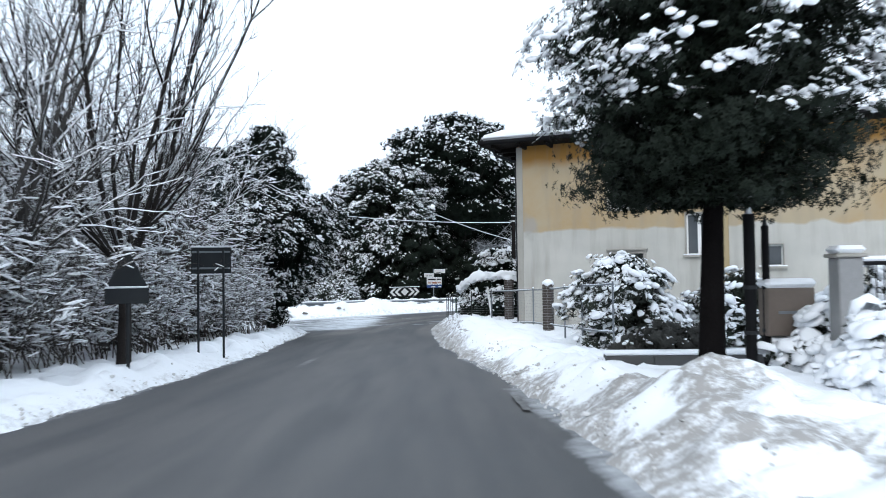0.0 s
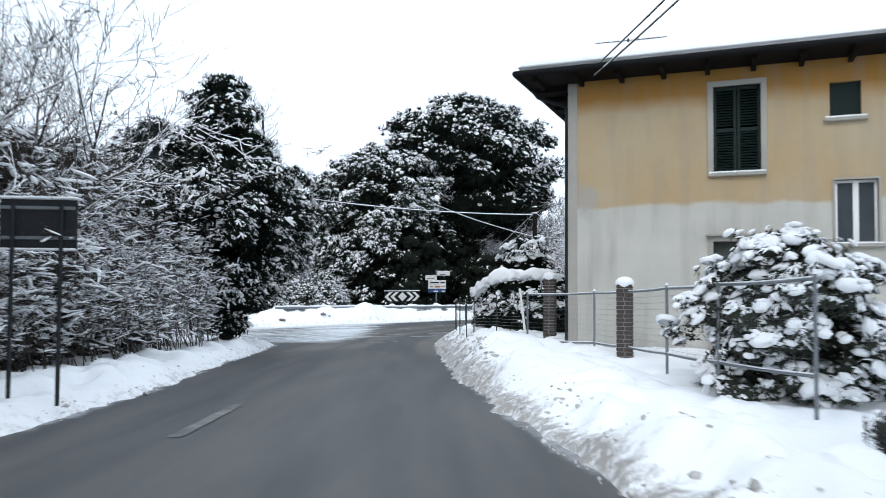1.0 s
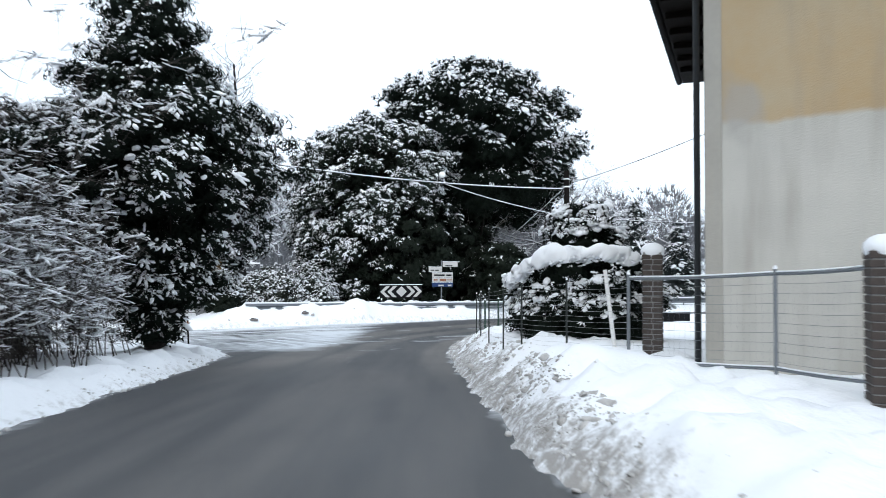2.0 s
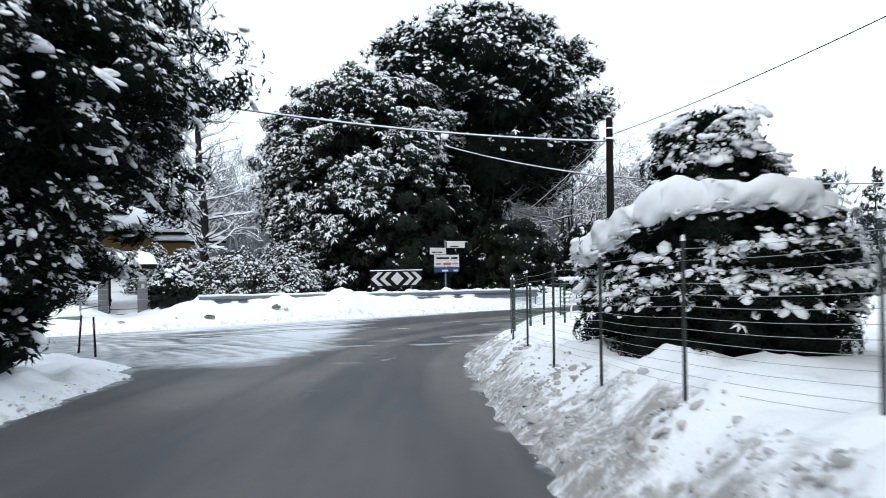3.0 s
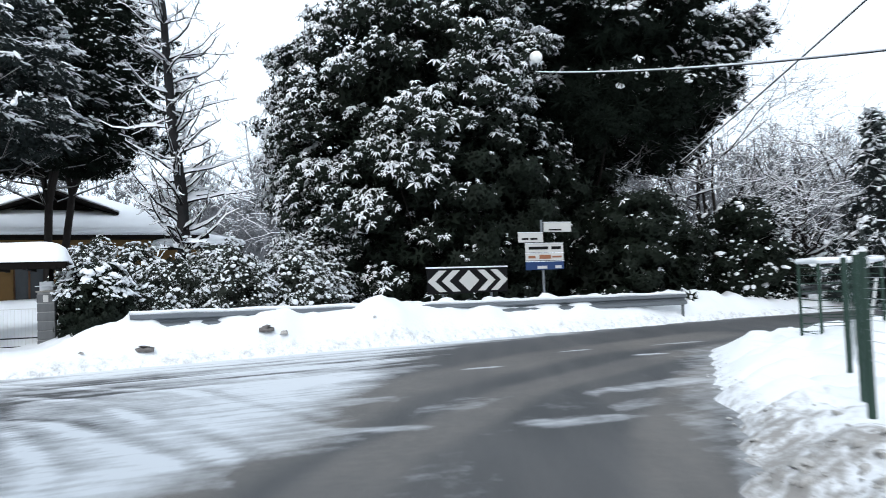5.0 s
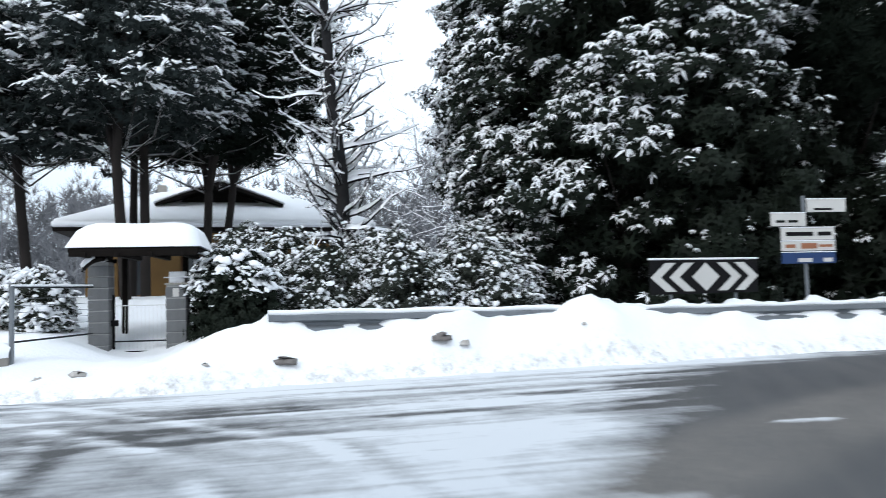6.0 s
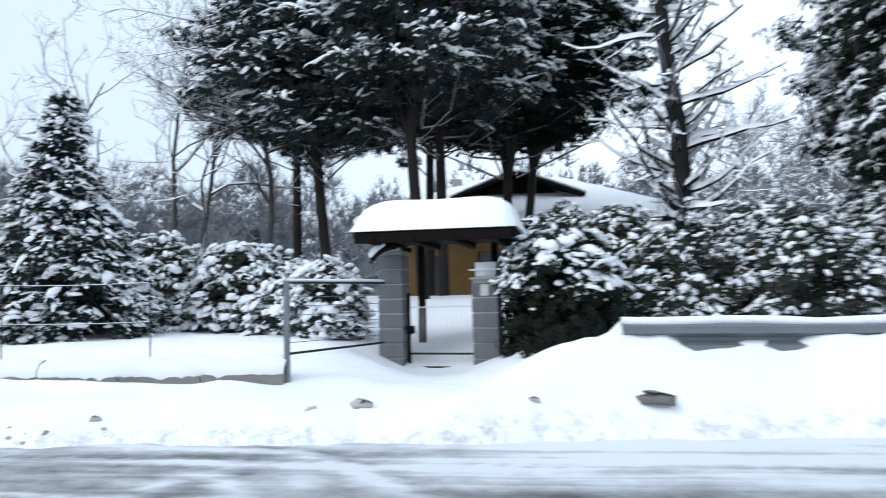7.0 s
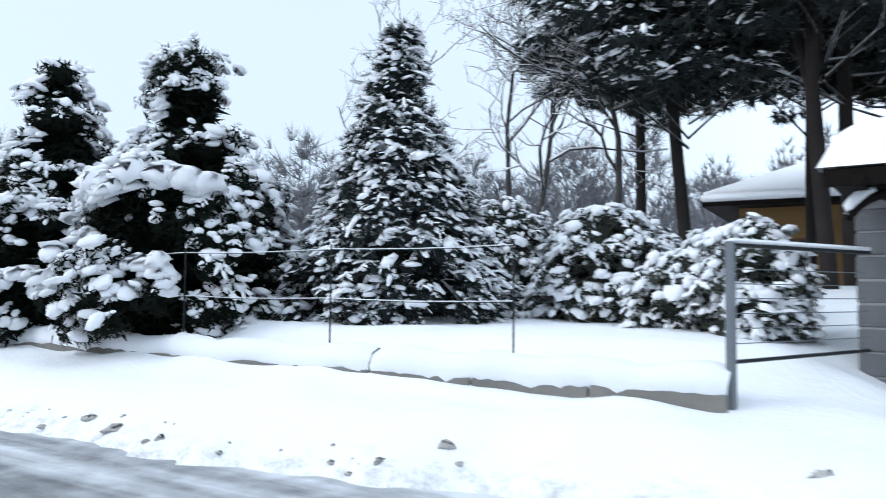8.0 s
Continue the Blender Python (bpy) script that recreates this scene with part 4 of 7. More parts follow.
def two_tone_plaster():
    """Ochre limewash above, cream render below, with an uneven seam, drips and a darker band under the eaves."""
    m = mat("two_tone_plaster", (0.365, 0.25, 0.125), 0.92, 0.15, 2, 0.3, 50, second=(0.38, 0.315, 0.215), patch=0.75)
    n, l = m.node_tree.nodes, m.node_tree.links
    b = n["Principled BSDF"]
    ochre = b.inputs["Base Color"].links[0].from_socket
    co = n.new("ShaderNodeTexCoord")
    sep = n.new("ShaderNodeSeparateXYZ")
    l.new(co.outputs["Object"], sep.inputs[0])
    wob = n.new("ShaderNodeTexNoise")
    wob.inputs["Scale"].default_value, wob.inputs["Detail"].default_value = 0.9, 6
    l.new(co.outputs["Object"], wob.inputs["Vector"])
    s = n.new("ShaderNodeMath")
    s.operation = "MULTIPLY_ADD"
    s.inputs[1].default_value = 0.55
    l.new(wob.outputs[0], s.inputs[0])
    l.new(sep.outputs["Z"], s.inputs[2])
    edge = n.new("ShaderNodeMapRange")
    edge.inputs["From Min"].default_value, edge.inputs["From Max"].default_value = 2.50, 2.58
    l.new(s.outputs[0], edge.inputs["Value"])
    grey = n.new("ShaderNodeTexNoise")
    grey.inputs["Scale"].default_value, grey.inputs["Detail"].default_value = 1.1, 7
    l.new(co.outputs["Object"], grey.inputs["Vector"])
    cream = n.new("ShaderNodeMix")
    cream.data_type = "RGBA"
    cream.inputs[6].default_value, cream.inputs[7].default_value = (0.52, 0.505, 0.46, 1), (0.34, 0.335, 0.31, 1)
    l.new(grey.outputs[0], cream.inputs[0])
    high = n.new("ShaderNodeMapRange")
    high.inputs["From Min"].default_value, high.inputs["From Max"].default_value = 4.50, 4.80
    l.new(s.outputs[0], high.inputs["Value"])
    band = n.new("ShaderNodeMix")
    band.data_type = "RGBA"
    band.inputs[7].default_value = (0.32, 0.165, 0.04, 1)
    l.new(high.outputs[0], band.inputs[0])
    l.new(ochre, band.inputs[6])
    # pale, washed-out patches in the ochre
    fade = n.new("ShaderNodeTexNoise")
    fade.inputs["Scale"].default_value, fade.inputs["Detail"].default_value, fade.inputs["Distortion"].default_value = 0.55, 7, 0.6
    l.new(co.outputs["Object"], fade.inputs["Vector"])
    fr = n.new("ShaderNodeMapRange")
    fr.inputs["From Min"].default_value, fr.inputs["From Max"].default_value = 0.46, 0.62
    fr.inputs["To Max"].default_value = 0.8
    l.new(fade.outputs[0], fr.inputs["Value"])
    washed = n.new("ShaderNodeMix")
    washed.data_type = "RGBA"
    washed.inputs[7].default_value = (0.375, 0.315, 0.22, 1)
    l.new(fr.outputs[0], washed.inputs[0])
    l.new(ochre, washed.inputs[6])
    l.new(washed.outputs[2], band.inputs[6])
    drip = n.new("ShaderNodeMapping")
    drip.inputs["Scale"].default_value = (2.2, 2.2, 0.28)
    l.new(co.outputs["Object"], drip.inputs["Vector"])
    runs = n.new("ShaderNodeTexNoise")
    runs.inputs["Scale"].default_value, runs.inputs["Detail"].default_value = 1.6, 7
    l.new(drip.outputs[0], runs.inputs["Vector"])
    grime = n.new("ShaderNodeMapRange")
    grime.inputs["From Min"].default_value, grime.inputs["From Max"].default_value = 0.48, 0.75
    grime.inputs["To Max"].default_value = 0.42
    l.new(runs.outputs[0], grime.inputs["Value"])
    out = n.new("ShaderNodeMix")
    out.data_type = "RGBA"
    l.new(edge.outputs[0], out.inputs[0])
    l.new(cream.outputs[2], out.inputs[6])
    l.new(band.outputs[2], out.inputs[7])
    spot = n.new("ShaderNodeVectorMath")
    spot.operation = "DISTANCE"
    spot.inputs[1].default_value = (0.45, 0.0, 2.45)
    l.new(co.outputs["Object"], spot.inputs[0])
    bare_ = n.new("ShaderNodeMath")
    bare_.operation = "MULTIPLY_ADD"
    bare_.inputs[1].default_value = 1.6
    l.new(wob.outputs[0], bare_.inputs[0])
    l.new(spot.outputs["Value"], bare_.inputs[2])
    chip = n.new("ShaderNodeMapRange")
    chip.inputs["From Min"].default_value, chip.inputs["From Max"].default_value = 1.25, 1.05
    chip.inputs["To Max"].default_value = 0.7
    l.new(bare_.outputs[0], chip.inputs["Value"])
    chipped = n.new("ShaderNodeMix")
    chipped.data_type = "RGBA"
    chipped.inputs[7].default_value = (0.30, 0.29, 0.27, 1)
    l.new(chip.outputs[0], chipped.inputs[0])
    l.new(out.outputs[2], chipped.inputs[6])
    out = chipped
    worn = n.new("ShaderNodeMix")
    worn.data_type = "RGBA"
    worn.inputs[7].default_value = (0.24, 0.22, 0.185, 1)
    l.new(grime.outputs[0], worn.inputs[0])
    l.new(out.outputs[2], worn.inputs[6])
    l.new(worn.outputs[2], b.inputs["Base Color"])
    return m


def house():
    top = empty("house", pose(2.2, 22.95, 0, 0, 0, math.degrees(math.atan2(-0.3903, 0.9207))), "two-storey ochre and cream plastered house with snowy roof", "house")
    L, DP, EAVE = 16.0, 8.0, 4.98
    holes = [(2.94, 3.82, 2.86, 4.62), (5.03, 5.56, 3.82, 4.52), (5.10, 5.82, 1.42, 2.64), (2.92, 3.86, -0.9, 1.5), (7.12, 7.67, 1.06, 1.68), (10.6, 11.5, 2.9, 4.6), (10.6, 11.3, 0.6, 1.7)]
    plaster = two_tone_plaster()
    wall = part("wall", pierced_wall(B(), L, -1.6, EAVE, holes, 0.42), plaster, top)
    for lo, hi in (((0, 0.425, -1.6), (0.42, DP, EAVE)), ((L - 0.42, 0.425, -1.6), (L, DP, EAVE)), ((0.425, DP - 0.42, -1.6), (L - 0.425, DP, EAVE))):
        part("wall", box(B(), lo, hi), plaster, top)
    part("corner_strip", box(B(), (-0.02, -0.02, -1.6), (0.18, 0.2, EAVE - 0.02), 0.01), STONE_TRIM, top, "pale grey plaster corner strip")
    part("floor_slab", box(B(), (0.43, 0.43, 2.0), (L - 0.43, DP - 0.43, 2.2)), CONCRETE, top)
    # roof: a hipped slab with dark boards below and snow above
    o, hgt = 0.85, 2.2

    def hip(z, grow_by, thick):
        bm = B()
        a, b, c, d = -o - grow_by, L + o + grow_by, -o - grow_by, DP + o + grow_by
        lo = [bm.verts.new(p) for p in ((a, c, z), (b, c, z), (b, d, z), (a, d, z))]
        up = [bm.verts.new(p) for p in ((a, c, z + thick), (b, c, z + thick), (b, d, z + thick), (a, d, z + thick))]
        r1, r2 = bm.verts.new((DP / 2, DP / 2, z + thick + hgt)), bm.verts.new((L - DP / 2, DP / 2, z + thick + hgt))
        bm.faces.new(lo[::-1])
        for k in range(4):
            bm.faces.new((lo[k], lo[(k + 1) % 4], up[(k + 1) % 4], up[k]))
        bm.faces.new((up[0], up[1], r2, r1))
        bm.faces.new((up[1], up[2], r2))
        bm.faces.new((up[2], up[3], r1, r2))
        bm.faces.new((up[3], up[0], r1))
        return bm

    roof = part("roof", hip(EAVE + 0.004, 0, 0.12), DARK_WOOD, top, "dark timber eaves")
    bm = hip(EAVE + 0.13, 0.05, 0.16)
    bmesh.ops.bevel(bm, geom=list(bm.edges), offset=0.06, segments=2, affect="EDGES")
    part("roof_snow", bm, SNOW, top, "thick smooth white snow", True)
    for k in range(20):
        x = -0.6 + k * 0.85
        part("rafter", box(B(), (x, -0.8, EAVE - 0.11), (x + 0.09, -0.002, EAVE), 0.008), DARK_WOOD, roof)
    for k in range(9):
        y = 0.2 + k * 0.9
        part("rafter", box(B(), (-0.8, y, EAVE - 0.11), (-0.004, y + 0.09, EAVE), 0.008), DARK_WOOD, roof)
    bm = rod(B(), (-0.9, -0.93, EAVE + 0.05), (L + 0.9, -0.93, EAVE + 0.05), 0.07, sides=10)
    part("gutter", bm, BLACK, top, "dark metal gutter")
    bm = rod(B(), (-0.93, -0.95, EAVE + 0.05), (-0.93, DP + 0.9, EAVE + 0.05), 0.07, sides=10)
    part("gutter", bm, BLACK, top)
    bm = rod(B(), (-0.9, 0.25, EAVE), (-0.75, 0.25, EAVE - 0.2), 0.04)
    rod(bm, (-0.75, 0.25, EAVE - 0.2), (-0.12, 0.3, EAVE - 0.45), 0.04)
    rod(bm, (-0.12, 0.3, EAVE - 0.45), (-0.12, 0.3, -1.5), 0.04)
    part("downpipe", bm, STEEL_DARK, top, "dark metal downpipe")
    bm = B()
    box(bm, (6.0, -0.06, -1.4), (6.26, -0.004, 3.6), 0.02)
    part("wall_chase", bm, YELLOW, top, "stained ochre plaster strip")

    def frame_round(x0, x1, z0, z1, w, name, material, parent, proud=0.03):
        bm = B()
        box(bm, (x0 - w, -proud, z0), (x0, 0.1, z1), 0.006)
        box(bm, (x1, -proud, z0), (x1 + w, 0.1, z1), 0.006)
        box(bm, (x0 - w, -proud, z1), (x1 + w, 0.1, z1 + w), 0.006)
        return part(name, bm, material, parent)

    def sill(x0, x1, z, parent):
        bm = box(B(), (x0 - 0.1, -0.12, z - 0.06), (x1 + 0.1, 0.1, z), 0.012)
        part("sill", bm, STONE_TRIM, parent)
        bm = box(B(), (x0 - 0.09, -0.11, z + 0.001), (x1 + 0.09, -0.035, z + 0.035), 0.014)
        part("sill_snow", bm, SNOW_LOAD, parent, "thin line of snow")

    def window(x0, x1, z0, z1, leaves, trim):
        win = new("window")
        win.parent = top
        if trim:
            frame_round(x0, x1, z0, z1, trim, "surround", STONE_TRIM, win)
        sill(x0, x1, z0, win)
        w = (x1 - x0) / leaves
        for k in range(leaves):
            a, b = x0 + k * w, x0 + (k + 1) * w
            bm = B()
            for q in ((a, a + 0.05, z0, z1), (b - 0.05, b, z0, z1), (a + 0.05, b - 0.05, z0, z0 + 0.05), (a + 0.05, b - 0.05, z1 - 0.05, z1)):
                box(bm, (q[0], 0.12, q[2]), (q[1], 0.17, q[3]), 0.006)
            part("window_frame", bm, WHITE_PAINT, win)
            part("pane", box(B(), (a + 0.05, 0.14, z0 + 0.05), (b - 0.05, 0.15, z1 - 0.05)), GLASS_DARK, win, "dark glass pane")
        part("curtain", box(B(), (x0, 0.22, z0), (x1, 0.24, z1)), CURTAIN, win, "grey net curtain")
        return win

    def shuttered(x0, x1, z0, z1):
        win = new("window")
        win.parent = top
        frame_round(x0, x1, z0, z1, 0.11, "surround", STONE_TRIM, win)
        sill(x0, x1, z0, win)
        half = (x0 + x1) / 2
        for a, b in ((x0, half - 0.006), (half + 0.006, x1)):
            leaf = new("shutter")
            leaf.parent = win
            bm = B()
            for q in ((a, a + 0.06, z0, z1), (b - 0.06, b, z0, z1), (a + 0.06, b - 0.06, z0, z0 + 0.08), (a + 0.06, b - 0.06, z1 - 0.08, z1), (a + 0.06, b - 0.06, (z0 + z1) / 2 - 0.04, (z0 + z1) / 2 + 0.04)):
                box(bm, (q[0], 0.06, q[2]), (q[1], 0.10, q[3]), 0.005)
            part("shutter_frame", bm, SHUTTER, leaf, "dark green painted wood")
            n = int((z1 - z0 - 0.16) / 0.055)
            slats = [z0 + 0.1 + k * 0.055 for k in range(n) if abs(z0 + 0.1 + k * 0.055 - (z0 + z1) / 2) > 0.06]
            first = None
            for zz in slats:
                if first is None:
                    first = part("slat", box(B(), (a + 0.06, -0.022, -0.006), (b - 0.06, 0.022, 0.006), 0.0), SHUTTER, leaf)
                    ob = first
                else:
                    ob = new("slat", first.data)
                    ob.parent = leaf
                ob.matrix_basis = pose(0, 0.082, zz, 38, 0, 0)
        return win

    shuttered(2.94, 3.82, 2.86, 4.62)
    shuttered(10.6, 11.5, 2.9, 4.6)
    window(5.10, 5.82, 1.42, 2.64, 2, 0.04)
    small = window(7.12, 7.67, 1.06, 1.68, 1, 0.03)
    window(10.6, 11.3, 0.6, 1.7, 2, 0.04)
    hole = new("window")
    hole.parent = top
    sill(5.03, 5.56, 3.82, hole)
    part("shutter", box(B(), (5.03, 0.10, 3.82), (5.56, 0.14, 4.52), 0.005), SHUTTER, hole, "dark closed panel")
    door = new("door")
    door.parent = top
    frame_round(2.92, 3.86, -0.9, 1.5, 0.1, "surround", STONE_TRIM, door)
    bm = box(B(), (2.92, 0.25, -0.9), (3.86, 0.29, 1.5), 0.004)
    part("door_leaf", bm, mat("grey_green_door", (0.07, 0.08, 0.075), 0.7, 0.4, 4, 0.2), door, "weathered grey-green door leaf")
    for k in range(6):
        part("plank", box(B(), (2.95 + k * 0.15, 0.235, -0.85), (3.09 + k * 0.15, 0.249, 1.46), 0.004), bpy.data.materials["grey_green_door"], door)
    bm = box(B(), (2.78, -0.14, 1.6), (4.0, -0.002, 1.65), 0.01)
    part("lintel", bm, STONE_TRIM, door)
    # cable bracket and aerial
    bm = rod(B(), (1.2, 0.5, 5.1), (1.2, 0.5, 5.98), 0.02)
    rod(bm, (0.5, 0.35, 5.90), (2.0, 0.65, 5.97), 0.012)
    for k in range(7):
        rod(bm, (0.6 + k * 0.21, 0.15 + 0.04 * k, 5.92), (0.55 + k * 0.21, 0.62 + 0.04 * k, 5.92), 0.006)
    part("aerial", bm, STEEL_DARK, top, "thin television aerial")
    return top


house()


def sagging(name, a, b, sag, radius, material, label, snow=0.0, category="cable"):
    """A hanging cable, with a line of snow on it."""
    a, b = Vector(a), Vector(b)
    pts = []
    for k in range(25):
        u = k / 24
        p = a.lerp(b, u)
        p.z -= sag * 4 * u * (1 - u)
        pts.append(tuple(p))
    v, t = tubes([(pts, [radius] * 25)], 6)
    ob = add_mesh(name, v, t, material)
    tagged(ob, label, category)
    if snow:
        v, t = tubes([([(x, y, z + radius + snow * 0.55) for x, y, z in pts], [snow] * 25)], 6)
        add_mesh("cable_snow", v, t, SNOW_LOAD, ob)
    return ob


sagging("service_cable", (2.6, 22.2, 5.12), (6.6, -9, 8.6), 0.5, 0.012, STEEL_DARK, "thin cable to the house with snow along it", 0.012)
sagging("service_cable", (2.6, 22.2, 4.95), (6.3, -9, 8.1), 0.6, 0.012, STEEL_DARK, "thin cable to the house with snow along it", 0.014)

# ---- utility pole, cables and hanging lamp at the junction ----
pole = empty("utility_pole", pose(4.25, 42.9, -1.7), "dark weathered wooden utility pole with cables", "pole")
part("shaft", rod(B(), (0, 0, 0), (0.0, 0, 6.2), 0.13, 0.10, 14), DARK_WOOD, pole)
bm = rod(B(), (-0.16, 0, 5.5), (0.16, 0, 5.5), 0.025)
rod(bm, (-0.16, 0, 5.5), (-0.16, 0, 5.62), 0.03)
part("bracket", bm, STEEL, pole, "steel bracket with insulators")
part("snow_band", rod(B(), (0, 0, 5.55), (0, 0, 5.6), 0.125, 0.12, 14), SNOW_LOAD, pole)
part("snow_band", rod(B(), (0, 0, 5.86), (0, 0, 5.9), 0.12, 0.115, 14), SNOW_LOAD, pole)
sagging("overhead_cable", (4.1, 42.9, 3.78), (-11, 38, 4.75), 0.35, 0.016, STEEL_DARK, "overhead cable carrying a line of snow", 0.022)
sagging("overhead_cable", (-0.52, 51.53, 5.06), (4.19, 43.05, 2.72), 0.12, 0.014, STEEL_DARK, "overhead cable carrying a line of snow", 0.018)
sagging("overhead_cable", (4.36, 42.9, 2.70), (26, 43.6, 3.6), 0.6, 0.012, STEEL_DARK, "thin dark overhead cable", 0.012)
sagging("overhead_cable", (4.35, 42.9, 4.0), (9.5, 30, 5.7), 0.25, 0.012, STEEL_DARK, "thin dark overhead cable", 0.0)
sagging("guy_wire", (4.15, 43.0, 3.8), (2.9, 50.5, 2.3), 0.03, 0.012, STEEL_DARK, "slanting guy wire with snow", 0.014)
lamp = empty("globe_lamp", pose(-0.51, 51.6, 5.08), "white opal globe lamp hung from a cable", "street lamp")
bm = B()
bmesh.ops.create_uvsphere(bm, u_segments=20, v_segments=14, radius=0.17, matrix=Matrix.Translation((0, 0, 0.42)))
part("globe", bm, LAMP_GLASS, lamp, "white opal glass", True)
part("stem", rod(B(), (0, 0, -0.1), (0, 0, 0.28), 0.03), STEEL_DARK, lamp)

# ---- chevron board, direction signs, guard rail ----


def board_frame(p, q, z):
    """A pose whose x axis runs from p to q on the plan."""
    return pose(p[0], p[1], z, 0, 0, math.degrees(math.atan2(q[1] - p[1], q[0] - p[0])))


chev = empty("chevron_board", board_frame((-3.53, 50.0), (-1.53, 51.5), -0.78), "black and white chevron board with snow on top", "road sign")
CW, CH = 2.52, 0.64
part("panel", box(B(), (0, 0, 0), (CW, 0.04, CH), 0.008), BLACK, chev)
part("snow_cap", box(B(), (-0.02, -0.02, CH + 0.002), (CW + 0.02, 0.06, CH + 0.04), 0.015), SNOW_LOAD, chev)


def flat_shape(points, y, thick, material, name, parent, label=""):
    bm = B()
    a = [bm.verts.new((x, y, z)) for x, z in points]
    f = bm.faces.new(a)
    r = bmesh.ops.extrude_face_region(bm, geom=[f])
    bmesh.ops.translate(bm, vec=(0, -thick, 0), verts=[v for v in r["geom"] if isinstance(v, bmesh.types.BMVert)])
    bmesh.ops.recalc_face_normals(bm, faces=bm.faces)
    return part(name, bm, material, parent, label)


mid_c, h = CW / 2, CH
flat_shape([(mid_c - 0.32, h / 2), (mid_c, 0.05), (mid_c + 0.32, h / 2), (mid_c, h - 0.05)], -0.001, 0.004, SIGN_WHITE, "diamond", chev)
for sgn in (-1, 1):
    for k in (0, 1):
        x0 = mid_c + sgn * (0.44 + 0.42 * k)
        flat_shape([(x0 - sgn * 0.17, 0.05), (x0 + sgn * 0.06, 0.05), (x0 + sgn * 0.40, h / 2), (x0 + sgn * 0.06, h - 0.05), (x0 - sgn * 0.17, h - 0.05), (x0 + sgn * 0.17, h / 2)], -0.001, 0.004, SIGN_WHITE, "chevron", chev)
for x in (0.5, CW - 0.5):
    part("post", rod(B(), (x, 0.08, -1.0), (x, 0.08, CH - 0.05), 0.03), STEEL, chev)

signs = empty("direction_sign", board_frame((-1.17, 51.9), (0.36, 52.6), -1.36), "stack of direction panels on a post with snow", "road sign")
part("post", rod(B(), (0.75, 0.06, -0.4), (0.75, 0.06, 2.5), 0.035), STEEL, signs)


def panel(x0, x1, z0, z1, material, bars, ink=BLACK):
    p = part("panel", box(B(), (x0, 0, z0), (x1, 0.03, z1), 0.006), material, signs)
    part("snow_cap", box(B(), (x0 - 0.01, -0.01, z1 + 0.002), (x1 + 0.01, 0.04, z1 + 0.022), 0.008), SNOW_LOAD, p)
    for a, b, c, d in bars:
        part("bar", box(B(), (a, -0.006, c), (b, -0.001, d)), ink, p)


panel(0.80, 1.66, 2.16, 2.42, SIGN_WHITE, [(0.95, 1.35, 2.20, 2.24)])
panel(0.0, 0.76, 1.88, 2.14, SIGN_WHITE, [(0.1, 0.3, 1.95, 2.0), (0.36, 0.58, 1.95, 2.0)])
panel(0.2, 1.38, 1.60, 1.84, SIGN_WHITE, [(0.3, 0.9, 1.68, 1.76), (1.0, 1.3, 1.68, 1.76)])
panel(0.2, 1.38, 1.38, 1.57, SIGN_WHITE, [(0.28, 0.5, 1.44, 1.51), (0.62, 0.98, 1.42, 1.53), (1.02, 1.32, 1.45, 1.50)], SIGN_RUST)
panel(0.2, 1.38, 1.12, 1.34, SIGN_BLUE, [(0.55, 0.85, 1.15, 1.23), (1.1, 1.3, 1.15, 1.23)], SIGN_WHITE)

RAIL = [(-9.0, 45.75), (-5.4, 48.35), (-2.5, 50.15), (0.4, 51.75), (3.55, 53.3)]
RAIL_Z = [-0.88, -0.95, -1.01, -1.03, -1.05]
rail = empty("guard_rail", pose(0, 0, 0), "galvanised steel guard rail with snow along the top", "guard rail")


def beam(p, q, zp, zq, parent):
    """One length of W-shaped rail."""
    prof = [(0, -0.32), (0.09, -0.29), (0.09, -0.22), (0.0, -0.18), (0.0, -0.14), (0.09, -0.10), (0.09, -0.03), (0, 0)]
    d = Vector((q[0] - p[0], q[1] - p[1], 0)).normalized()
    side = Vector((d.y, -d.x, 0))
    bm = B()
    rows = []
    for c, z in ((p, zp), (q, zq)):
        rows.append([bm.verts.new(Vector((c[0], c[1], z + b)) + side * a) for a, b in prof] + [bm.verts.new(Vector((c[0], c[1], z + b)) + side * (a - 0.006)) for a, b in prof[::-1]])
    n = len(rows[0])
    for k in range(n):
        bm.faces.new((rows[0][k], rows[1][k], rows[1][(k + 1) % n], rows[0][(k + 1) % n]))
    bm.faces.new(rows[0][::-1])
    bm.faces.new(rows[1])
    bmesh.ops.recalc_face_normals(bm, faces=bm.faces)
    part("beam", bm, STEEL, parent)
    v, t = tubes([([(p[0] + (q[0] - p[0]) * u, p[1] + (q[1] - p[1]) * u, zp + (zq - zp) * u + 0.012 + 0.012 * math.sin(17 * u + p[0])) for u in np.linspace(0, 1, 15)], 0.045 + 0.012 * rng.random(15))], 7)
    add_mesh("rail_snow", v, t, SNOW_LOAD, parent, smooth=True)


for k in range(len(RAIL) - 1):
    beam(RAIL[k], RAIL[k + 1], RAIL_Z[k], RAIL_Z[k + 1], rail)
for k in range(9):
    u = k / 8 * 3.98
    i, f = int(u), u - int(u)
    x, y = RAIL[i][0] + (RAIL[i + 1][0] - RAIL[i][0]) * f, RAIL[i][1] + (RAIL[i + 1][1] - RAIL[i][1]) * f
    part("post", box(B(), (x - 0.03, y + 0.03, -1.9), (x + 0.03, y + 0.13, -0.92), 0.005), STEEL, rail)

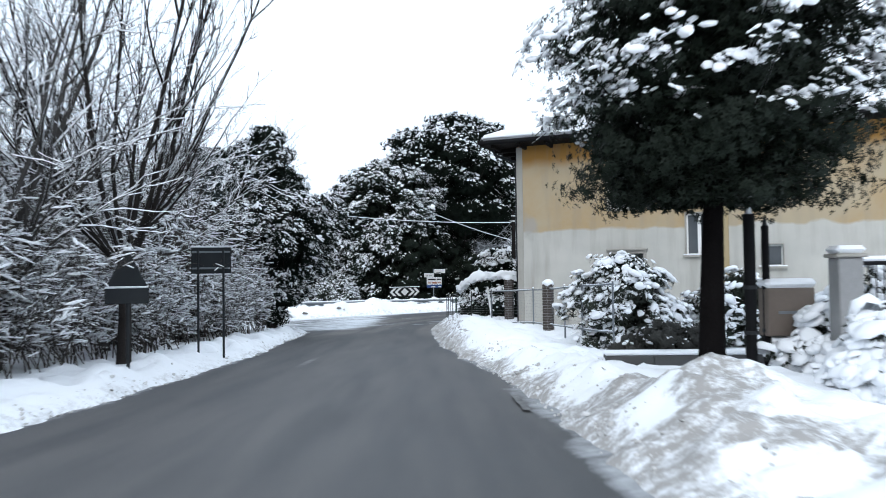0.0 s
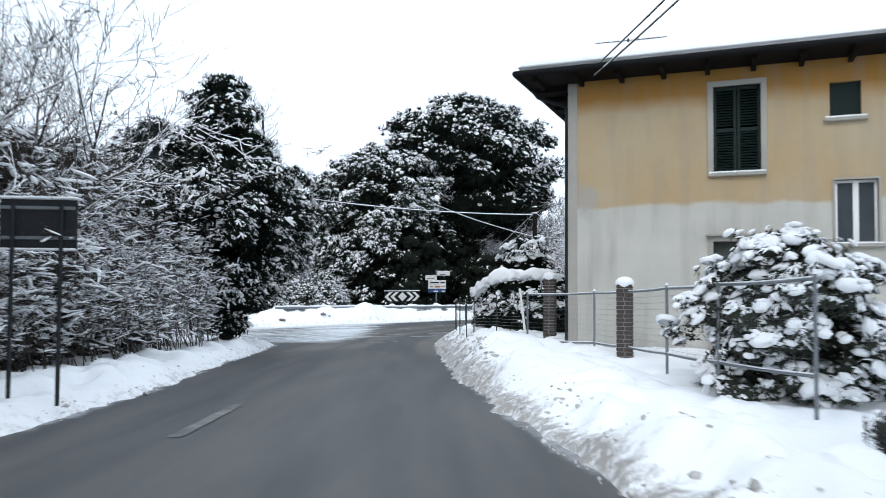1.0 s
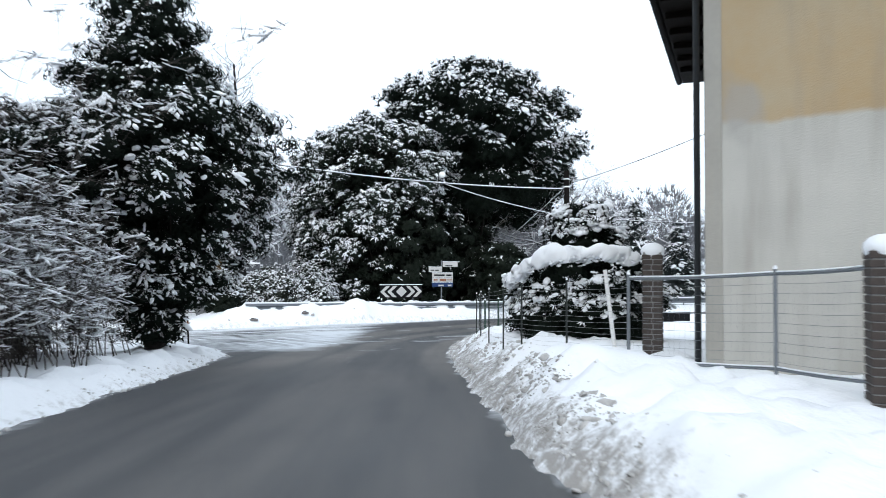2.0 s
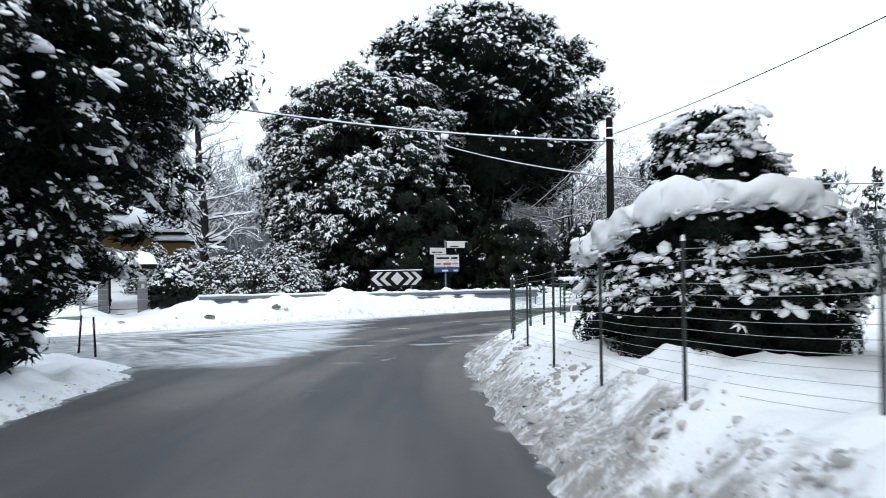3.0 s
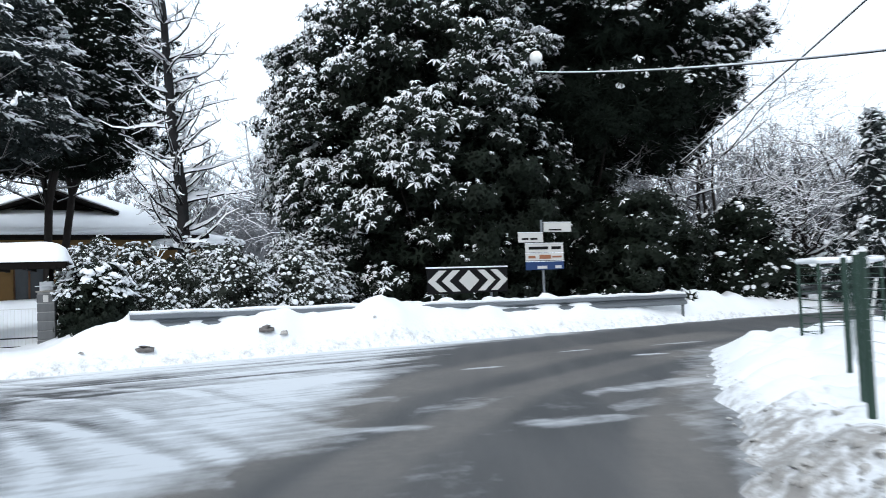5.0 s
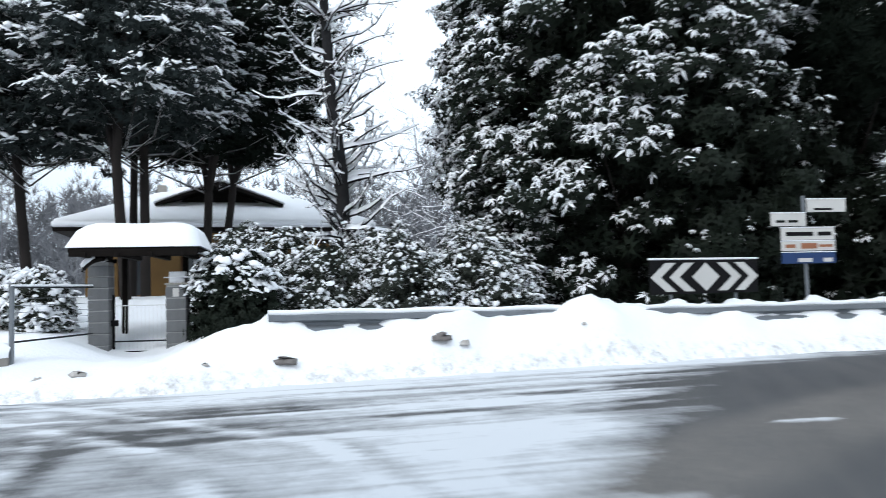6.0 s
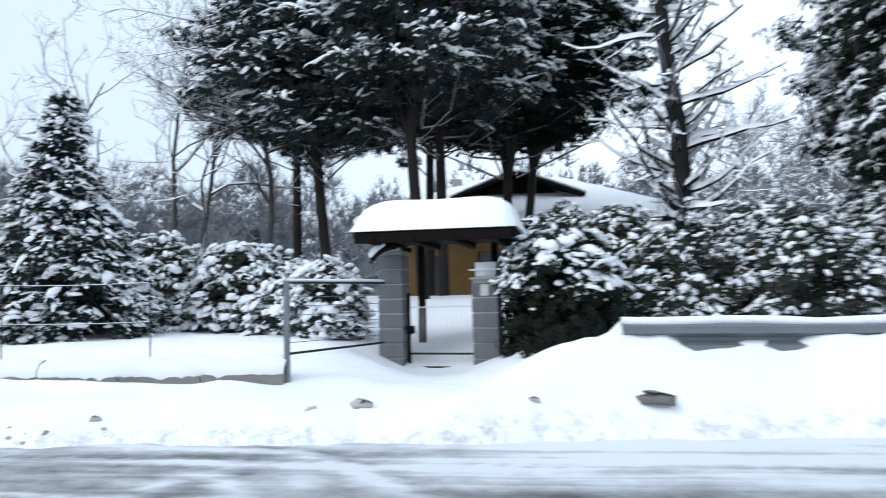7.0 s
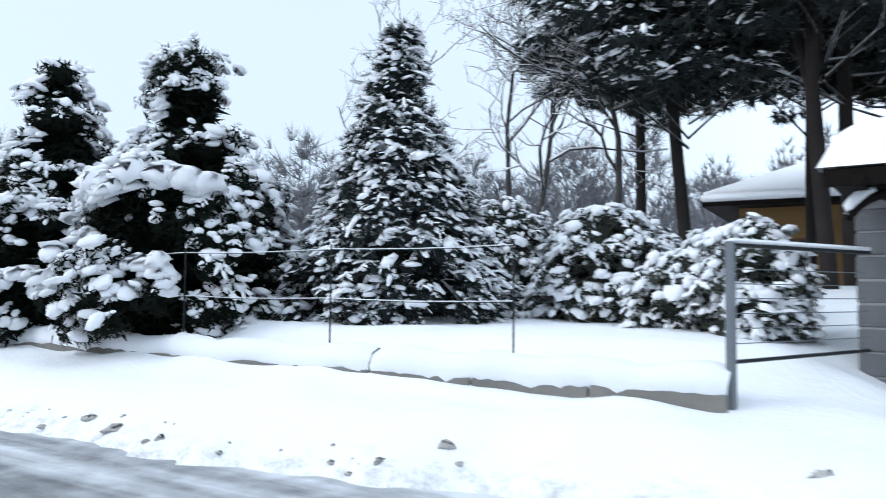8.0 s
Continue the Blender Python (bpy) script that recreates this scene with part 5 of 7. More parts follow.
rail_east = empty("guard_rail", pose(0, 0, 0), "galvanised steel guard rail with snow beyond the field", "guard rail")
EAST = [(8.2, 57.0), (12.4, 59.4), (17.0, 62.0), (24.0, 66.0), (36.0, 72.8)]
for p, q in zip(EAST, EAST[1:]):
    beam(p, q, -1.02, -1.02, rail_east)
    for u in (0.1, 0.6):
        x, y = p[0] + (q[0] - p[0]) * u, p[1] + (q[1] - p[1]) * u
        part("post", box(B(), (x - 0.03, y + 0.03, -1.95), (x + 0.03, y + 0.13, -1.06), 0.005), STEEL, rail_east)
kerb_wall = empty("field_wall", board_frame((6.6, 45.5), (10.6, 47.2), -1.9), "low dark wall capped with snow at the field's edge", "wall")
for k in range(5):
    part("wall_block", box(B(), (k * 0.86 + 0.004, -0.12, 0), (k * 0.86 + 0.856, 0.12, 0.66), 0.015), BLACK, kerb_wall)
part("wall_snow", box(B(), (-0.03, -0.15, 0.662), (4.34, 0.15, 0.76), 0.04), SNOW_LOAD, kerb_wall)

# ---- sign backs on the left verge ----
tri = empty("warning_sign", pose(-5.52, 11.7, Z(-5.52, 11.7) - 0.1, 0, 0, 4), "back of a triangular warning sign with snow", "road sign")
zb = 0.63 - tri.location.z
part("post", rod(B(), (0, 0.03, 0), (0, 0.03, zb + 0.8), 0.03), STEEL_DARK, tri)
flat_shape([(-0.33, zb + 0.27), (0.33, zb + 0.27), (0.03, zb + 0.86), (-0.03, zb + 0.86)], 0.0, 0.02, STEEL_DARK, "plate", tri, "dark grey back of the triangle")
part("lower_plate", box(B(), (-0.35, -0.02, zb), (0.35, 0.0, zb + 0.25), 0.005), STEEL_DARK, tri)
part("snow_cap", box(B(), (-0.34, -0.05, zb + 0.252), (0.34, 0.02, zb + 0.285), 0.012), SNOW_LOAD, tri)
part("snow_cap", box(B(), (-0.06, -0.04, zb + 0.862), (0.06, 0.03, zb + 0.93), 0.02), SNOW_LOAD, tri)

place = empty("sign_board", pose(-5.45, 16.0, Z(-5.45, 16.0) - 0.1, 0, 0, 8), "dark back of a rectangular board on two legs", "road sign")
zb = 1.07 - place.location.z
part("board", box(B(), (-0.43, 0, zb), (0.43, 0.035, zb + 0.6), 0.008), STEEL_DARK, place)
part("snow_cap", box(B(), (-0.44, -0.03, zb + 0.602), (0.44, 0.06, zb + 0.64), 0.014), SNOW_LOAD, place)
part("ledge_snow", box(B(), (-0.43, -0.05, zb - 0.01), (0.43, -0.003, zb + 0.02), 0.01), SNOW_LOAD, place)
for z in (0.12, 0.48):
    part("stiffener", box(B(), (-0.41, -0.025, zb + z), (0.41, -0.002, zb + z + 0.04), 0.004), STEEL, place)
for x in (-0.27, 0.27):
    part("leg", rod(B(), (x, -0.05, 0), (x, -0.05, zb + 0.55), 0.026), STEEL_DARK, place)

for x, y, tilt in ((-9.3, 37.9, 4), (-8.55, 37.1, -3)):
    st = empty("marker_post", pose(x, y, float(base_z(y)) - 0.05, 0, tilt, 0), "thin dark roadside marker post", "marker post", "snow marker posts")
    part("stake", rod(B(), (0, 0, 0), (0, 0, 0.95), 0.028, 0.022), DARK_WOOD, st)
    part("band", rod(B(), (0, 0, 0.7), (0, 0, 0.8), 0.03, 0.03), SIGN_RUST, st)

# ---- fences on the right-hand side ----


def wire_fence(name, posts, foot, height, wires, label, post_r=0.02, mesh_step=0.0, material=GREEN_WIRE, rail_r=0.0, snowy=True, post_mat=None):
    """Posts at (x, y) with wires between them. foot and height: functions of y."""
    top = empty(name, pose(0, 0, 0), label, "fence")
    for x, y in posts:
        z = foot(y)
        p = part("post", rod(B(), (x, y, z - 0.5), (x, y, z + height + 0.05), post_r, post_r, 8), post_mat or material, top)
        part("post_cap", rod(B(), (x, y, z + height + 0.052), (x, y, z + height + 0.09), post_r * 1.2, post_r * 0.6, 8), SNOW_LOAD, p)
    for (ax, ay), (bx, by) in zip(posts, posts[1:]):
        za, zb = foot(ay), foot(by)
        for k, w in enumerate(wires):
            r = rail_r if (rail_r and k in (0, len(wires) - 1)) else 0.0018
            pts = [(ax + (bx - ax) * u, ay + (by - ay) * u, za + (zb - za) * u + w * height - 0.015 * math.sin(math.pi * u)) for u in np.linspace(0, 1, 5)]
            add_mesh("wire", *tubes([(pts, [r] * 5)], 4), material, top)
            if snowy and k in (0, len(wires) - 1) and rail_r:
                add_mesh("wire_snow", *tubes([([(x, y, z + r + 0.008) for x, y, z in pts], [max(0.004, 0.6 * r)] * 5)], 4), SNOW_LOAD, top)
        if mesh_step:
            lines = []
            n = max(2, int(math.hypot(bx - ax, by - ay) / mesh_step))
            for k in range(n):
                u = k / n
                x, y, z = ax + (bx - ax) * u, ay + (by - ay) * u, za + (zb - za) * u
                x2, y2 = ax + (bx - ax) * (u + 0.5 / n), ay + (by - ay) * (u + 0.5 / n)
                lines.append(([(x, y, z + 0.02), (x, y, z + height * 0.97)], [0.0007, 0.0007]))
            tagged(add_mesh("netting", *tubes(lines, 3), material, top), kind="stuff")
    return top


def lane_snow(y):
    return float(base_z(y)) + 0.42


E1 = [(3.15, 14.6), (2.9, 16.5), (2.82, 18.3), (2.74, 20.35), (2.5, 21.85), (1.35, 23.3)]
wire_fence("garden_fence", E1, lambda y: -0.22 - (y - 14) * 0.045, 1.02, [1.0, 0.9, 0.8, 0.7, 0.6, 0.5, 0.4, 0.3, 0.2, 0.1, 0.03], "grey wire garden fence with snow on its rails", 0.022, 0.07, STEEL, 0.016, True)
E2 = [(1.35, 23.3), (0.75, 24.2), (0.30, 25.5), (0.20, 27.3), (0.08, 29.0), (0.05, 30.9), (0.07, 32.75), (0.30, 35.0), (0.62, 37.2)]
wire_fence("field_fence", E2, lambda y: float(base_z(y)) + 0.66, 0.90, [1.0, 0.92, 0.84, 0.76, 0.68, 0.60, 0.52, 0.44, 0.36, 0.28, 0.2, 0.12, 0.05], "grey wire fence round a snowy field", 0.014, 0.0, mat("pale_wire", (0.50, 0.51, 0.53), 0.6, 0.3, 6), 0.0, False, mat("fence_post", (0.035, 0.042, 0.040), 0.7, 0.3, 6))
lean = empty("leaning_post", pose(1.45, 24.3, Z(1.45, 24.3) - 0.2, 0, -7, 0), "leaning white painted fence post", "post")
part("shaft", rod(B(), (0, 0, 0), (0, 0, 1.25), 0.03, 0.028), WHITE_PAINT, lean)


def brick_pillar(x, y, z, w, h, label, cap=True):
    top = empty("brick_pillar", pose(x, y, z, 0, 0, -20), label, "pillar")
    part("core", box(B(), (-w / 2 + 0.012, -w / 2 + 0.012, 0), (w / 2 - 0.012, w / 2 - 0.012, h)), CONCRETE, top, "grey mortar")
    first = None
    for k in range(int(h / 0.075)):
        for j in range(4):
            a = j * 90
            for i in (0, 1):
                m = pose(0, 0, k * 0.075, 0, 0, a) @ pose(-w / 4 + i * w / 2 + (0.01 if k % 2 else -0.01), -w / 2 + 0.02, 0.035)
                if first is None:
                    first = part("brick", box(B(), (-w / 4 + 0.006, -0.02, -0.031), (w / 4 - 0.006, 0.02, 0.031), 0.004), BRICK, top)
                    ob = first
                else:
                    ob = new("brick", first.data)
                    ob.parent = top
                ob.matrix_basis = m
    if cap:
        bm = B()
        bmesh.ops.create_uvsphere(bm, u_segments=16, v_segments=8, radius=1.0, matrix=Matrix.Translation((0, 0, h + 0.02)) @ Matrix.Diagonal((w * 0.62, w * 0.62, 0.12, 1)))
        part("snow_cap", bm, SNOW_LOAD, top, "rounded cap of snow", True)
    return top


brick_pillar(2.72, 20.35, -0.85, 0.27, 1.5, "weathered brick fence pillar with a snow cap")
brick_pillar(2.05, 24.6, -1.0, 0.27, 1.75, "weathered brick fence pillar with a snow cap")

# green gate at the end of the field and the shed-like kiosk behind it
E3 = [(0.62, 37.2), (1.15, 38.4), (1.7, 39.8), (2.5, 41.2)]
wire_fence("mesh_gate", E3, lambda y: -1.38, 0.95, [1.0, 0.9, 0.8, 0.7, 0.6, 0.5, 0.4, 0.3, 0.2, 0.1, 0.03], "green steel mesh fence beside the gateway", 0.03, 0.05, GREEN_WIRE, 0.0)
frame_ob = empty("mesh_cage", pose(3.3, 43.4, Z(3.3, 43.4) - 0.05), "green wire cage with snow on its top", "cage")
for x in (-0.45, 0.45):
    for y in (-0.35, 0.35):
        part("corner_post", rod(B(), (x, y, 0), (x, y, 1.15), 0.025), GREEN_WIRE, frame_ob)
for k in range(9):
    bm = B()
    z = 0.1 + k * 0.125
    for a, b in (((-0.45, -0.35, z), (0.45, -0.35, z)), ((0.45, -0.35, z), (0.45, 0.35, z)), ((0.45, 0.35, z), (-0.45, 0.35, z)), ((-0.45, 0.35, z), (-0.45, -0.35, z))):
        rod(bm, a, b, 0.006, sides=5)
    part("wire_ring", bm, GREEN_WIRE, frame_ob)
part("snow_top", box(B(), (-0.5, -0.4, 1.15), (0.5, 0.4, 1.24), 0.035), SNOW_LOAD, frame_ob)
for x, y, a in ((2.75, 41.9, 8), (3.75, 43.6, 10), (4.75, 42.4, -28)):
    st = empty("white_stake", pose(x, y, Z(x, y) - 0.2, 0, a, 0), "leaning white painted stake in the snow", "stake", "white stakes")
    part("shaft", rod(B(), (0, 0, 0), (0, 0, 1.15), 0.03, 0.025), WHITE_PAINT, st)

# ---- entrance of the villa: pillars, gate, canopy ----


def block_pillar(x, y, z, w, h, label, cap):
    top = empty("gate_pillar", pose(x, y, z, 0, 0, 24), label, "pillar", "gate pillars")
    part("core", box(B(), (-w / 2 + 0.01, -w / 2 + 0.01, 0), (w / 2 - 0.01, w / 2 - 0.01, h)), CONCRETE, top)
    first = None
    n = int(h / 0.19)
    for k in range(n):
        if first is None:
            first = part("block", box(B(), (-w / 2, -w / 2, 0.004), (w / 2, w / 2, 0.182), 0.012), mat("grey_block", (0.17, 0.175, 0.18), 0.9, 0.35, 5, 0.6, 30), top)
            ob = first
        else:
            ob = new("block", first.data)
            ob.parent = top
        ob.matrix_basis = pose(0.004 * math.sin(k * 7), 0.004 * math.cos(k * 5), k * 0.19, 0, 0, 0.6 * math.sin(k * 3))
    if cap:
        part("cap_stone", box(B(), (-w / 2 - 0.02, -w / 2 - 0.02, h), (w / 2 + 0.02, w / 2 + 0.02, h + 0.03), 0.008), STONE_TRIM, top)
        bm = box(B(), (-w / 2 - 0.04, -w / 2 - 0.04, h + 0.032), (w / 2 + 0.04, w / 2 + 0.04, h + 0.22), 0.0)
        bmesh.ops.bevel(bm, geom=list(bm.edges), offset=0.085, segments=4, affect="EDGES")
        part("snow_cap", bm, SNOW_LOAD, top, "rounded cap of snow", True)
        bm = box(B(), (-0.05, -w / 2 - 0.012, h - 0.2), (0.05, -w / 2 - 0.002, h - 0.06), 0.004)
        part("plaque", bm, SIGN_WHITE, top, "small white plaque with bars")
    return top


PL, PR = (-12.34, 46.15), (-11.19, 46.62)
block_pillar(PL[0], PL[1], -1.75, 0.33, 1.76, "grey concrete block gate pillar under the canopy", False)
block_pillar(PR[0], PR[1], -1.75, 0.33, 1.36, "grey concrete block gate pillar with a snow cap", True)
ga = math.degrees(math.atan2(PR[1] - PL[1], PR[0] - PL[0]))
gate = empty("garden_gate", pose(PL[0], PL[1], -1.66, 0, 0, ga), "white metal bar gate in a dark frame, closed", "gate")
GW = math.hypot(PR[0] - PL[0], PR[1] - PL[1])
bm = box(B(), (0.18, -0.02, 0.0), (0.215, 0.02, 1.12), 0.004)
box(bm, (0.215, -0.02, 0.02), (GW - 0.18, 0.02, 0.18), 0.004)
part("gate_frame", bm, BLACK, gate, "dark steel frame")
part("crossbar", box(B(), (0.216, -0.012, 0.33), (GW - 0.18, 0.012, 0.355), 0.003), STEEL_DARK, gate)
part("crossbar", box(B(), (0.216, -0.012, 0.93), (GW - 0.18, 0.012, 0.945), 0.003), WHITE_PAINT, gate)
bars = None
for k in range(13):
    x = 0.25 + k * (GW - 0.46) / 12
    bars_ob = part("bar", rod(B(), (0, 0, 0.10), (0, 0, 0.94), 0.003, 0.003, 6), WHITE_PAINT, gate) if bars is None else new("bar", bars.data)
    bars = bars or bars_ob
    bars_ob.parent = gate
    bars_ob.matrix_basis = pose(x, 0.0, 0)
part("lock", box(B(), (0.16, -0.05, 0.60), (0.27, 0.03, 0.70), 0.006), BLACK, gate)

canopy = empty("gate_canopy", pose(-11.84, 46.61, 0.01, 0, 0, 27), "timber gate canopy under a thick layer of snow", "canopy")
CL, CD = 1.0, 0.82
bm = box(B(), (-CL, -CD, 0.14), (CL, CD, 0.21), 0.008)
part("roof_board", bm, DARK_WOOD, canopy)
bm = box(B(), (-CL + 0.02, -CD - 0.03, 0.07), (CL - 0.02, -CD + 0.02, 0.20), 0.008)
part("front_beam", bm, DARK_WOOD, canopy)
bm = B()
v0 = []
nx, ny = 18, 8
for i in range(nx + 1):
    for j in range(ny + 1):
        u, v = i / nx * 2 - 1, j / ny * 2 - 1
        ex = (1 - abs(u) ** 7) ** 0.5 if abs(u) < 1 else 0
        ey = (1 - abs(v) ** 6) ** 0.5 if abs(v) < 1 else 0
        hgt = 0.45 * ex * ey * (1 - 0.10 * abs(v)) * (1 + 0.02 * math.sin(5 * u + 3 * v))
        v0.append(bm.verts.new((u * (CL + 0.03), v * (CD + 0.05), 0.215 + max(hgt, 0.0))))
for i in range(nx):
    for j in range(ny):
        a = i * (ny + 1) + j
        bm.faces.new((v0[a], v0[a + ny + 1], v0[a + ny + 2], v0[a + 1]))
part("canopy_snow", bm, SNOW, canopy, "thick rounded slab of snow", True)
for x, y in ((-0.42, 0.42), (0.62, 0.28)):
    part("post", box(B(), (x - 0.045, y - 0.045, -1.9), (x + 0.045, y + 0.045, 0.14), 0.01), DARK_WOOD, canopy)
for x in (-0.75, -0.25, 0.25, 0.75):
    part("rafter", box(B(), (x - 0.04, -CD - 0.08, 0.06), (x + 0.04, CD, 0.138), 0.006), DARK_WOOD, canopy)
for y in (-0.55, 0.25):
    arc = [(-0.52 - 0.34 * math.sin(q), y, -0.22 + 0.26 * math.cos(q)) for q in np.linspace(0, 1.35, 8)]
    add_mesh("brace", *tubes([(arc, [0.035] * 8)], 8), DARK_WOOD, canopy, "curved timber brace", True)
    add_mesh("brace_snow", *tubes([([(px - 0.02, py, pz + 0.05) for px, py, pz in arc[2:]], [0.02, 0.04, 0.05, 0.05, 0.045, 0.02])], 8), SNOW_LOAD, canopy, "cap of snow", True)
side = empty("side_railing", pose(-12.24, 44.28, -1.9, 0, 0, math.degrees(math.atan2(PL[1] - 44.28, PL[0] + 12.24))), "galvanised steel railing post with snowy bars", "railing")
part("post", rod(B(), (0, 0, 0), (0, 0, 1.52), 0.035), STEEL, side)
SW = math.hypot(PL[1] - 44.28, PL[0] + 12.24) - 0.22
part("top_bar", box(B(), (0.0, -0.03, 1.488), (SW, 0.03, 1.51), 0.006), STEEL_DARK, side)
part("bar_snow", box(B(), (0.0, -0.033, 1.512), (SW, 0.033, 1.545), 0.014), SNOW_LOAD, side)
part("low_bar", rod(B(), (0, 0, 0.72), (SW, 0, 0.74), 0.014), STEEL_DARK, side)
for k in range(1, 7):
    part("wire", rod(B(), (0, 0, 0.74 + 0.1 * k), (SW, 0, 0.74 + 0.1 * k), 0.004, sides=5), STEEL, side)

# low wall and wire fence of the garden along the main road
LOW = [(-12.27, 44.30), (-14.6, 42.75), (-18.0, 40.70), (-26.0, 36.8), (-45.0, 28.4)]
low = empty("garden_wall", pose(0, 0, 0), "low weathered garden wall with snow along its top", "wall")
for (ax, ay), (bx, by) in zip(LOW, LOW[1:]):
    ln = math.hypot(bx - ax, by - ay)
    n = max(1, int(ln / 0.8))
    m0 = board_frame((ax, ay), (bx, by), 0)
    for k in range(n):
        a, b = k * ln / n, (k + 1) * ln / n
        bm = box(B(), (a + 0.004, -0.12, -2.0), (b - 0.004, 0.12, -1.38 + 0.012 * math.sin(k * 5.1)), 0.015, m0)
        part("wall_block", bm, WALL_STONE, low)
    pts = [(ax + (bx - ax) * u, ay + (by - ay) * u, -1.34 + 0.02 * math.sin(23 * u)) for u in np.linspace(0, 1, 40)]
    add_mesh("wall_snow", *tubes([(pts, 0.125 + 0.03 * rng.random(40))], 8), SNOW_LOAD, low, "lumpy snow on the wall", True)
LP = [(-13.6, 43.46), (-15.1, 42.5), (-16.7, 41.5), (-18.4, 40.55), (-20.5, 39.5), (-23, 38.3), (-26, 36.85)]
wire_fence("wire_fence", LP, lambda y: -1.25, 0.88, [1.0, 0.5], "thin wire fence above the garden wall", 0.008, 0.0, STEEL_DARK, 0.0025, True)

# ---- the villa among the trees ----


def villa():
    # local x runs along the front, local y away from the road
    top = empty("villa", pose(-25.36, 60.10, -0.20, 0, 0, 33), "low ochre villa with dark gable and snowy roofs", "house")
    front = pierced_wall(B(), 11.4, -1.6, 2.2, [(1.2, 2.2, -0.4, 1.2), (3.6, 4.8, -1.0, 1.3), (6.2, 7.6, -0.3, 1.2), (9.0, 9.8, -0.3, 1.2)], 0.35)
    part("wall", front, VILLA, top)
    for lo, hi in (((0, 0.36, -1.6), (0.35, 7, 2.2)), ((11.05, 0.36, -1.6), (11.4, 7, 2.2)), ((0.36, 6.65, -1.6), (11.04, 7, 2.2))):
        part("wall", box(B(), lo, hi), VILLA, top)
    for x0, x1, z0, z1 in ((1.2, 2.2, -0.4, 1.2), (3.6, 4.8, -1.0, 1.3), (6.2, 7.6, -0.3, 1.2), (9.0, 9.8, -0.3, 1.2)):
        win = new("window")
        win.parent = top
        bm = B()
        for q in ((x0, x0 + 0.07, z0, z1), (x1 - 0.07, x1, z0, z1), (x0 + 0.07, x1 - 0.07, z0, z0 + 0.07), (x0 + 0.07, x1 - 0.07, z1 - 0.07, z1), ((x0 + x1) / 2 - 0.04, (x0 + x1) / 2 + 0.04, z0 + 0.07, z1 - 0.07)):
            box(bm, (q[0], 0.1, q[2]), (q[1], 0.16, q[3]), 0.005)
        part("window_frame", bm, BROWN_WOOD, win)
        part("pane", box(B(), (x0 + 0.07, 0.12, z0 + 0.07), (x1 - 0.07, 0.135, z1 - 0.07)), GLASS_DARK, win)

    def hip(x0, x1, y0, y1, z, rise, thick, mat_, name, label):
        bm = B()
        w = (y1 - y0) / 2
        lo = [bm.verts.new(p) for p in ((x0, y0, z), (x1, y0, z), (x1, y1, z), (x0, y1, z))]
        up = [bm.verts.new((v.co.x, v.co.y, z + thick)) for v in lo]
        a, b = bm.verts.new((x0 + w, (y0 + y1) / 2, z + thick + rise)), bm.verts.new((x1 - w, (y0 + y1) / 2, z + thick + rise))
        bm.faces.new(lo[::-1])
        for k in range(4):
            bm.faces.new((lo[k], lo[(k + 1) % 4], up[(k + 1) % 4], up[k]))
        bm.faces.new((up[0], up[1], b, a))
        bm.faces.new((up[1], up[2], b))
        bm.faces.new((up[2], up[3], a, b))
        bm.faces.new((up[3], up[0], a))
        if name in ("roof_snow", "porch_snow"):
            bmesh.ops.bevel(bm, geom=list(bm.edges), offset=0.08, segments=2, affect="EDGES")
        return part(name, bm, mat_, top, label, name in ("roof_snow", "porch_snow"))

    hip(9.2, 13.25, -1.0, 4.6, 1.72, 0.8, 0.12, DARK_WOOD, "porch_roof", "dark timber porch eaves")
    hip(9.15, 13.3, -1.05, 4.65, 1.85, 0.8, 0.26, SNOW, "porch_snow", "thick smooth white snow")
    hip(-1.0, 11.6, -1.0, 8, 2.205, 2.0, 0.14, DARK_WOOD, "roof", "dark timber eaves")
    hip(-1.05, 11.65, -1.05, 8.05, 2.35, 2.0, 0.30, SNOW, "roof_snow", "thick smooth white snow")
    # gabled upper part
    bm = B()
    g = [(2.95, 3.42), (5.2, 4.30), (7.45, 3.42), (7.45, 2.7), (2.95, 2.7)]
    f = bm.faces.new([bm.verts.new((x, 1.2, z)) for x, z in g])
    r = bmesh.ops.extrude_face_region(bm, geom=[f])
    bmesh.ops.translate(bm, vec=(0, 5, 0), verts=[v for v in r["geom"] if isinstance(v, bmesh.types.BMVert)])
    bmesh.ops.recalc_face_normals(bm, faces=bm.faces)
    part("gable", bm, DARK_WOOD, top, "dark timber gable wall")
    for sgn in (-1, 1):
        bm = B()
        m = Matrix.Translation((5.2, 3.4, 4.36)) @ pose(0, 0, 0, 0, sgn * 20.5, 0)
        box(bm, (0 if sgn > 0 else -2.8, -2.9, 0), (2.8 if sgn > 0 else 0, 2.9, 0.12), 0.02, m)
        part("gable_roof", bm, DARK_WOOD, top)
        bm = B()
        box(bm, (0 if sgn > 0 else -2.83, -2.75, 0.125), (2.83 if sgn > 0 else 0, 2.95, 0.27), 0.06, m)
        part("gable_snow", bm, SNOW, top, "thick smooth white snow", True)
    part("chimney", box(B(), (2.5, 2.6, 2.9), (2.9, 3.0, 4.55), 0.02), STONE_TRIM, top)
    part("porch_pillar", box(B(), (12.1, -0.7, -1.6), (12.5, -0.3, 1.715), 0.02), CONCRETE, top, "grey porch pillar")
    return top


villa()

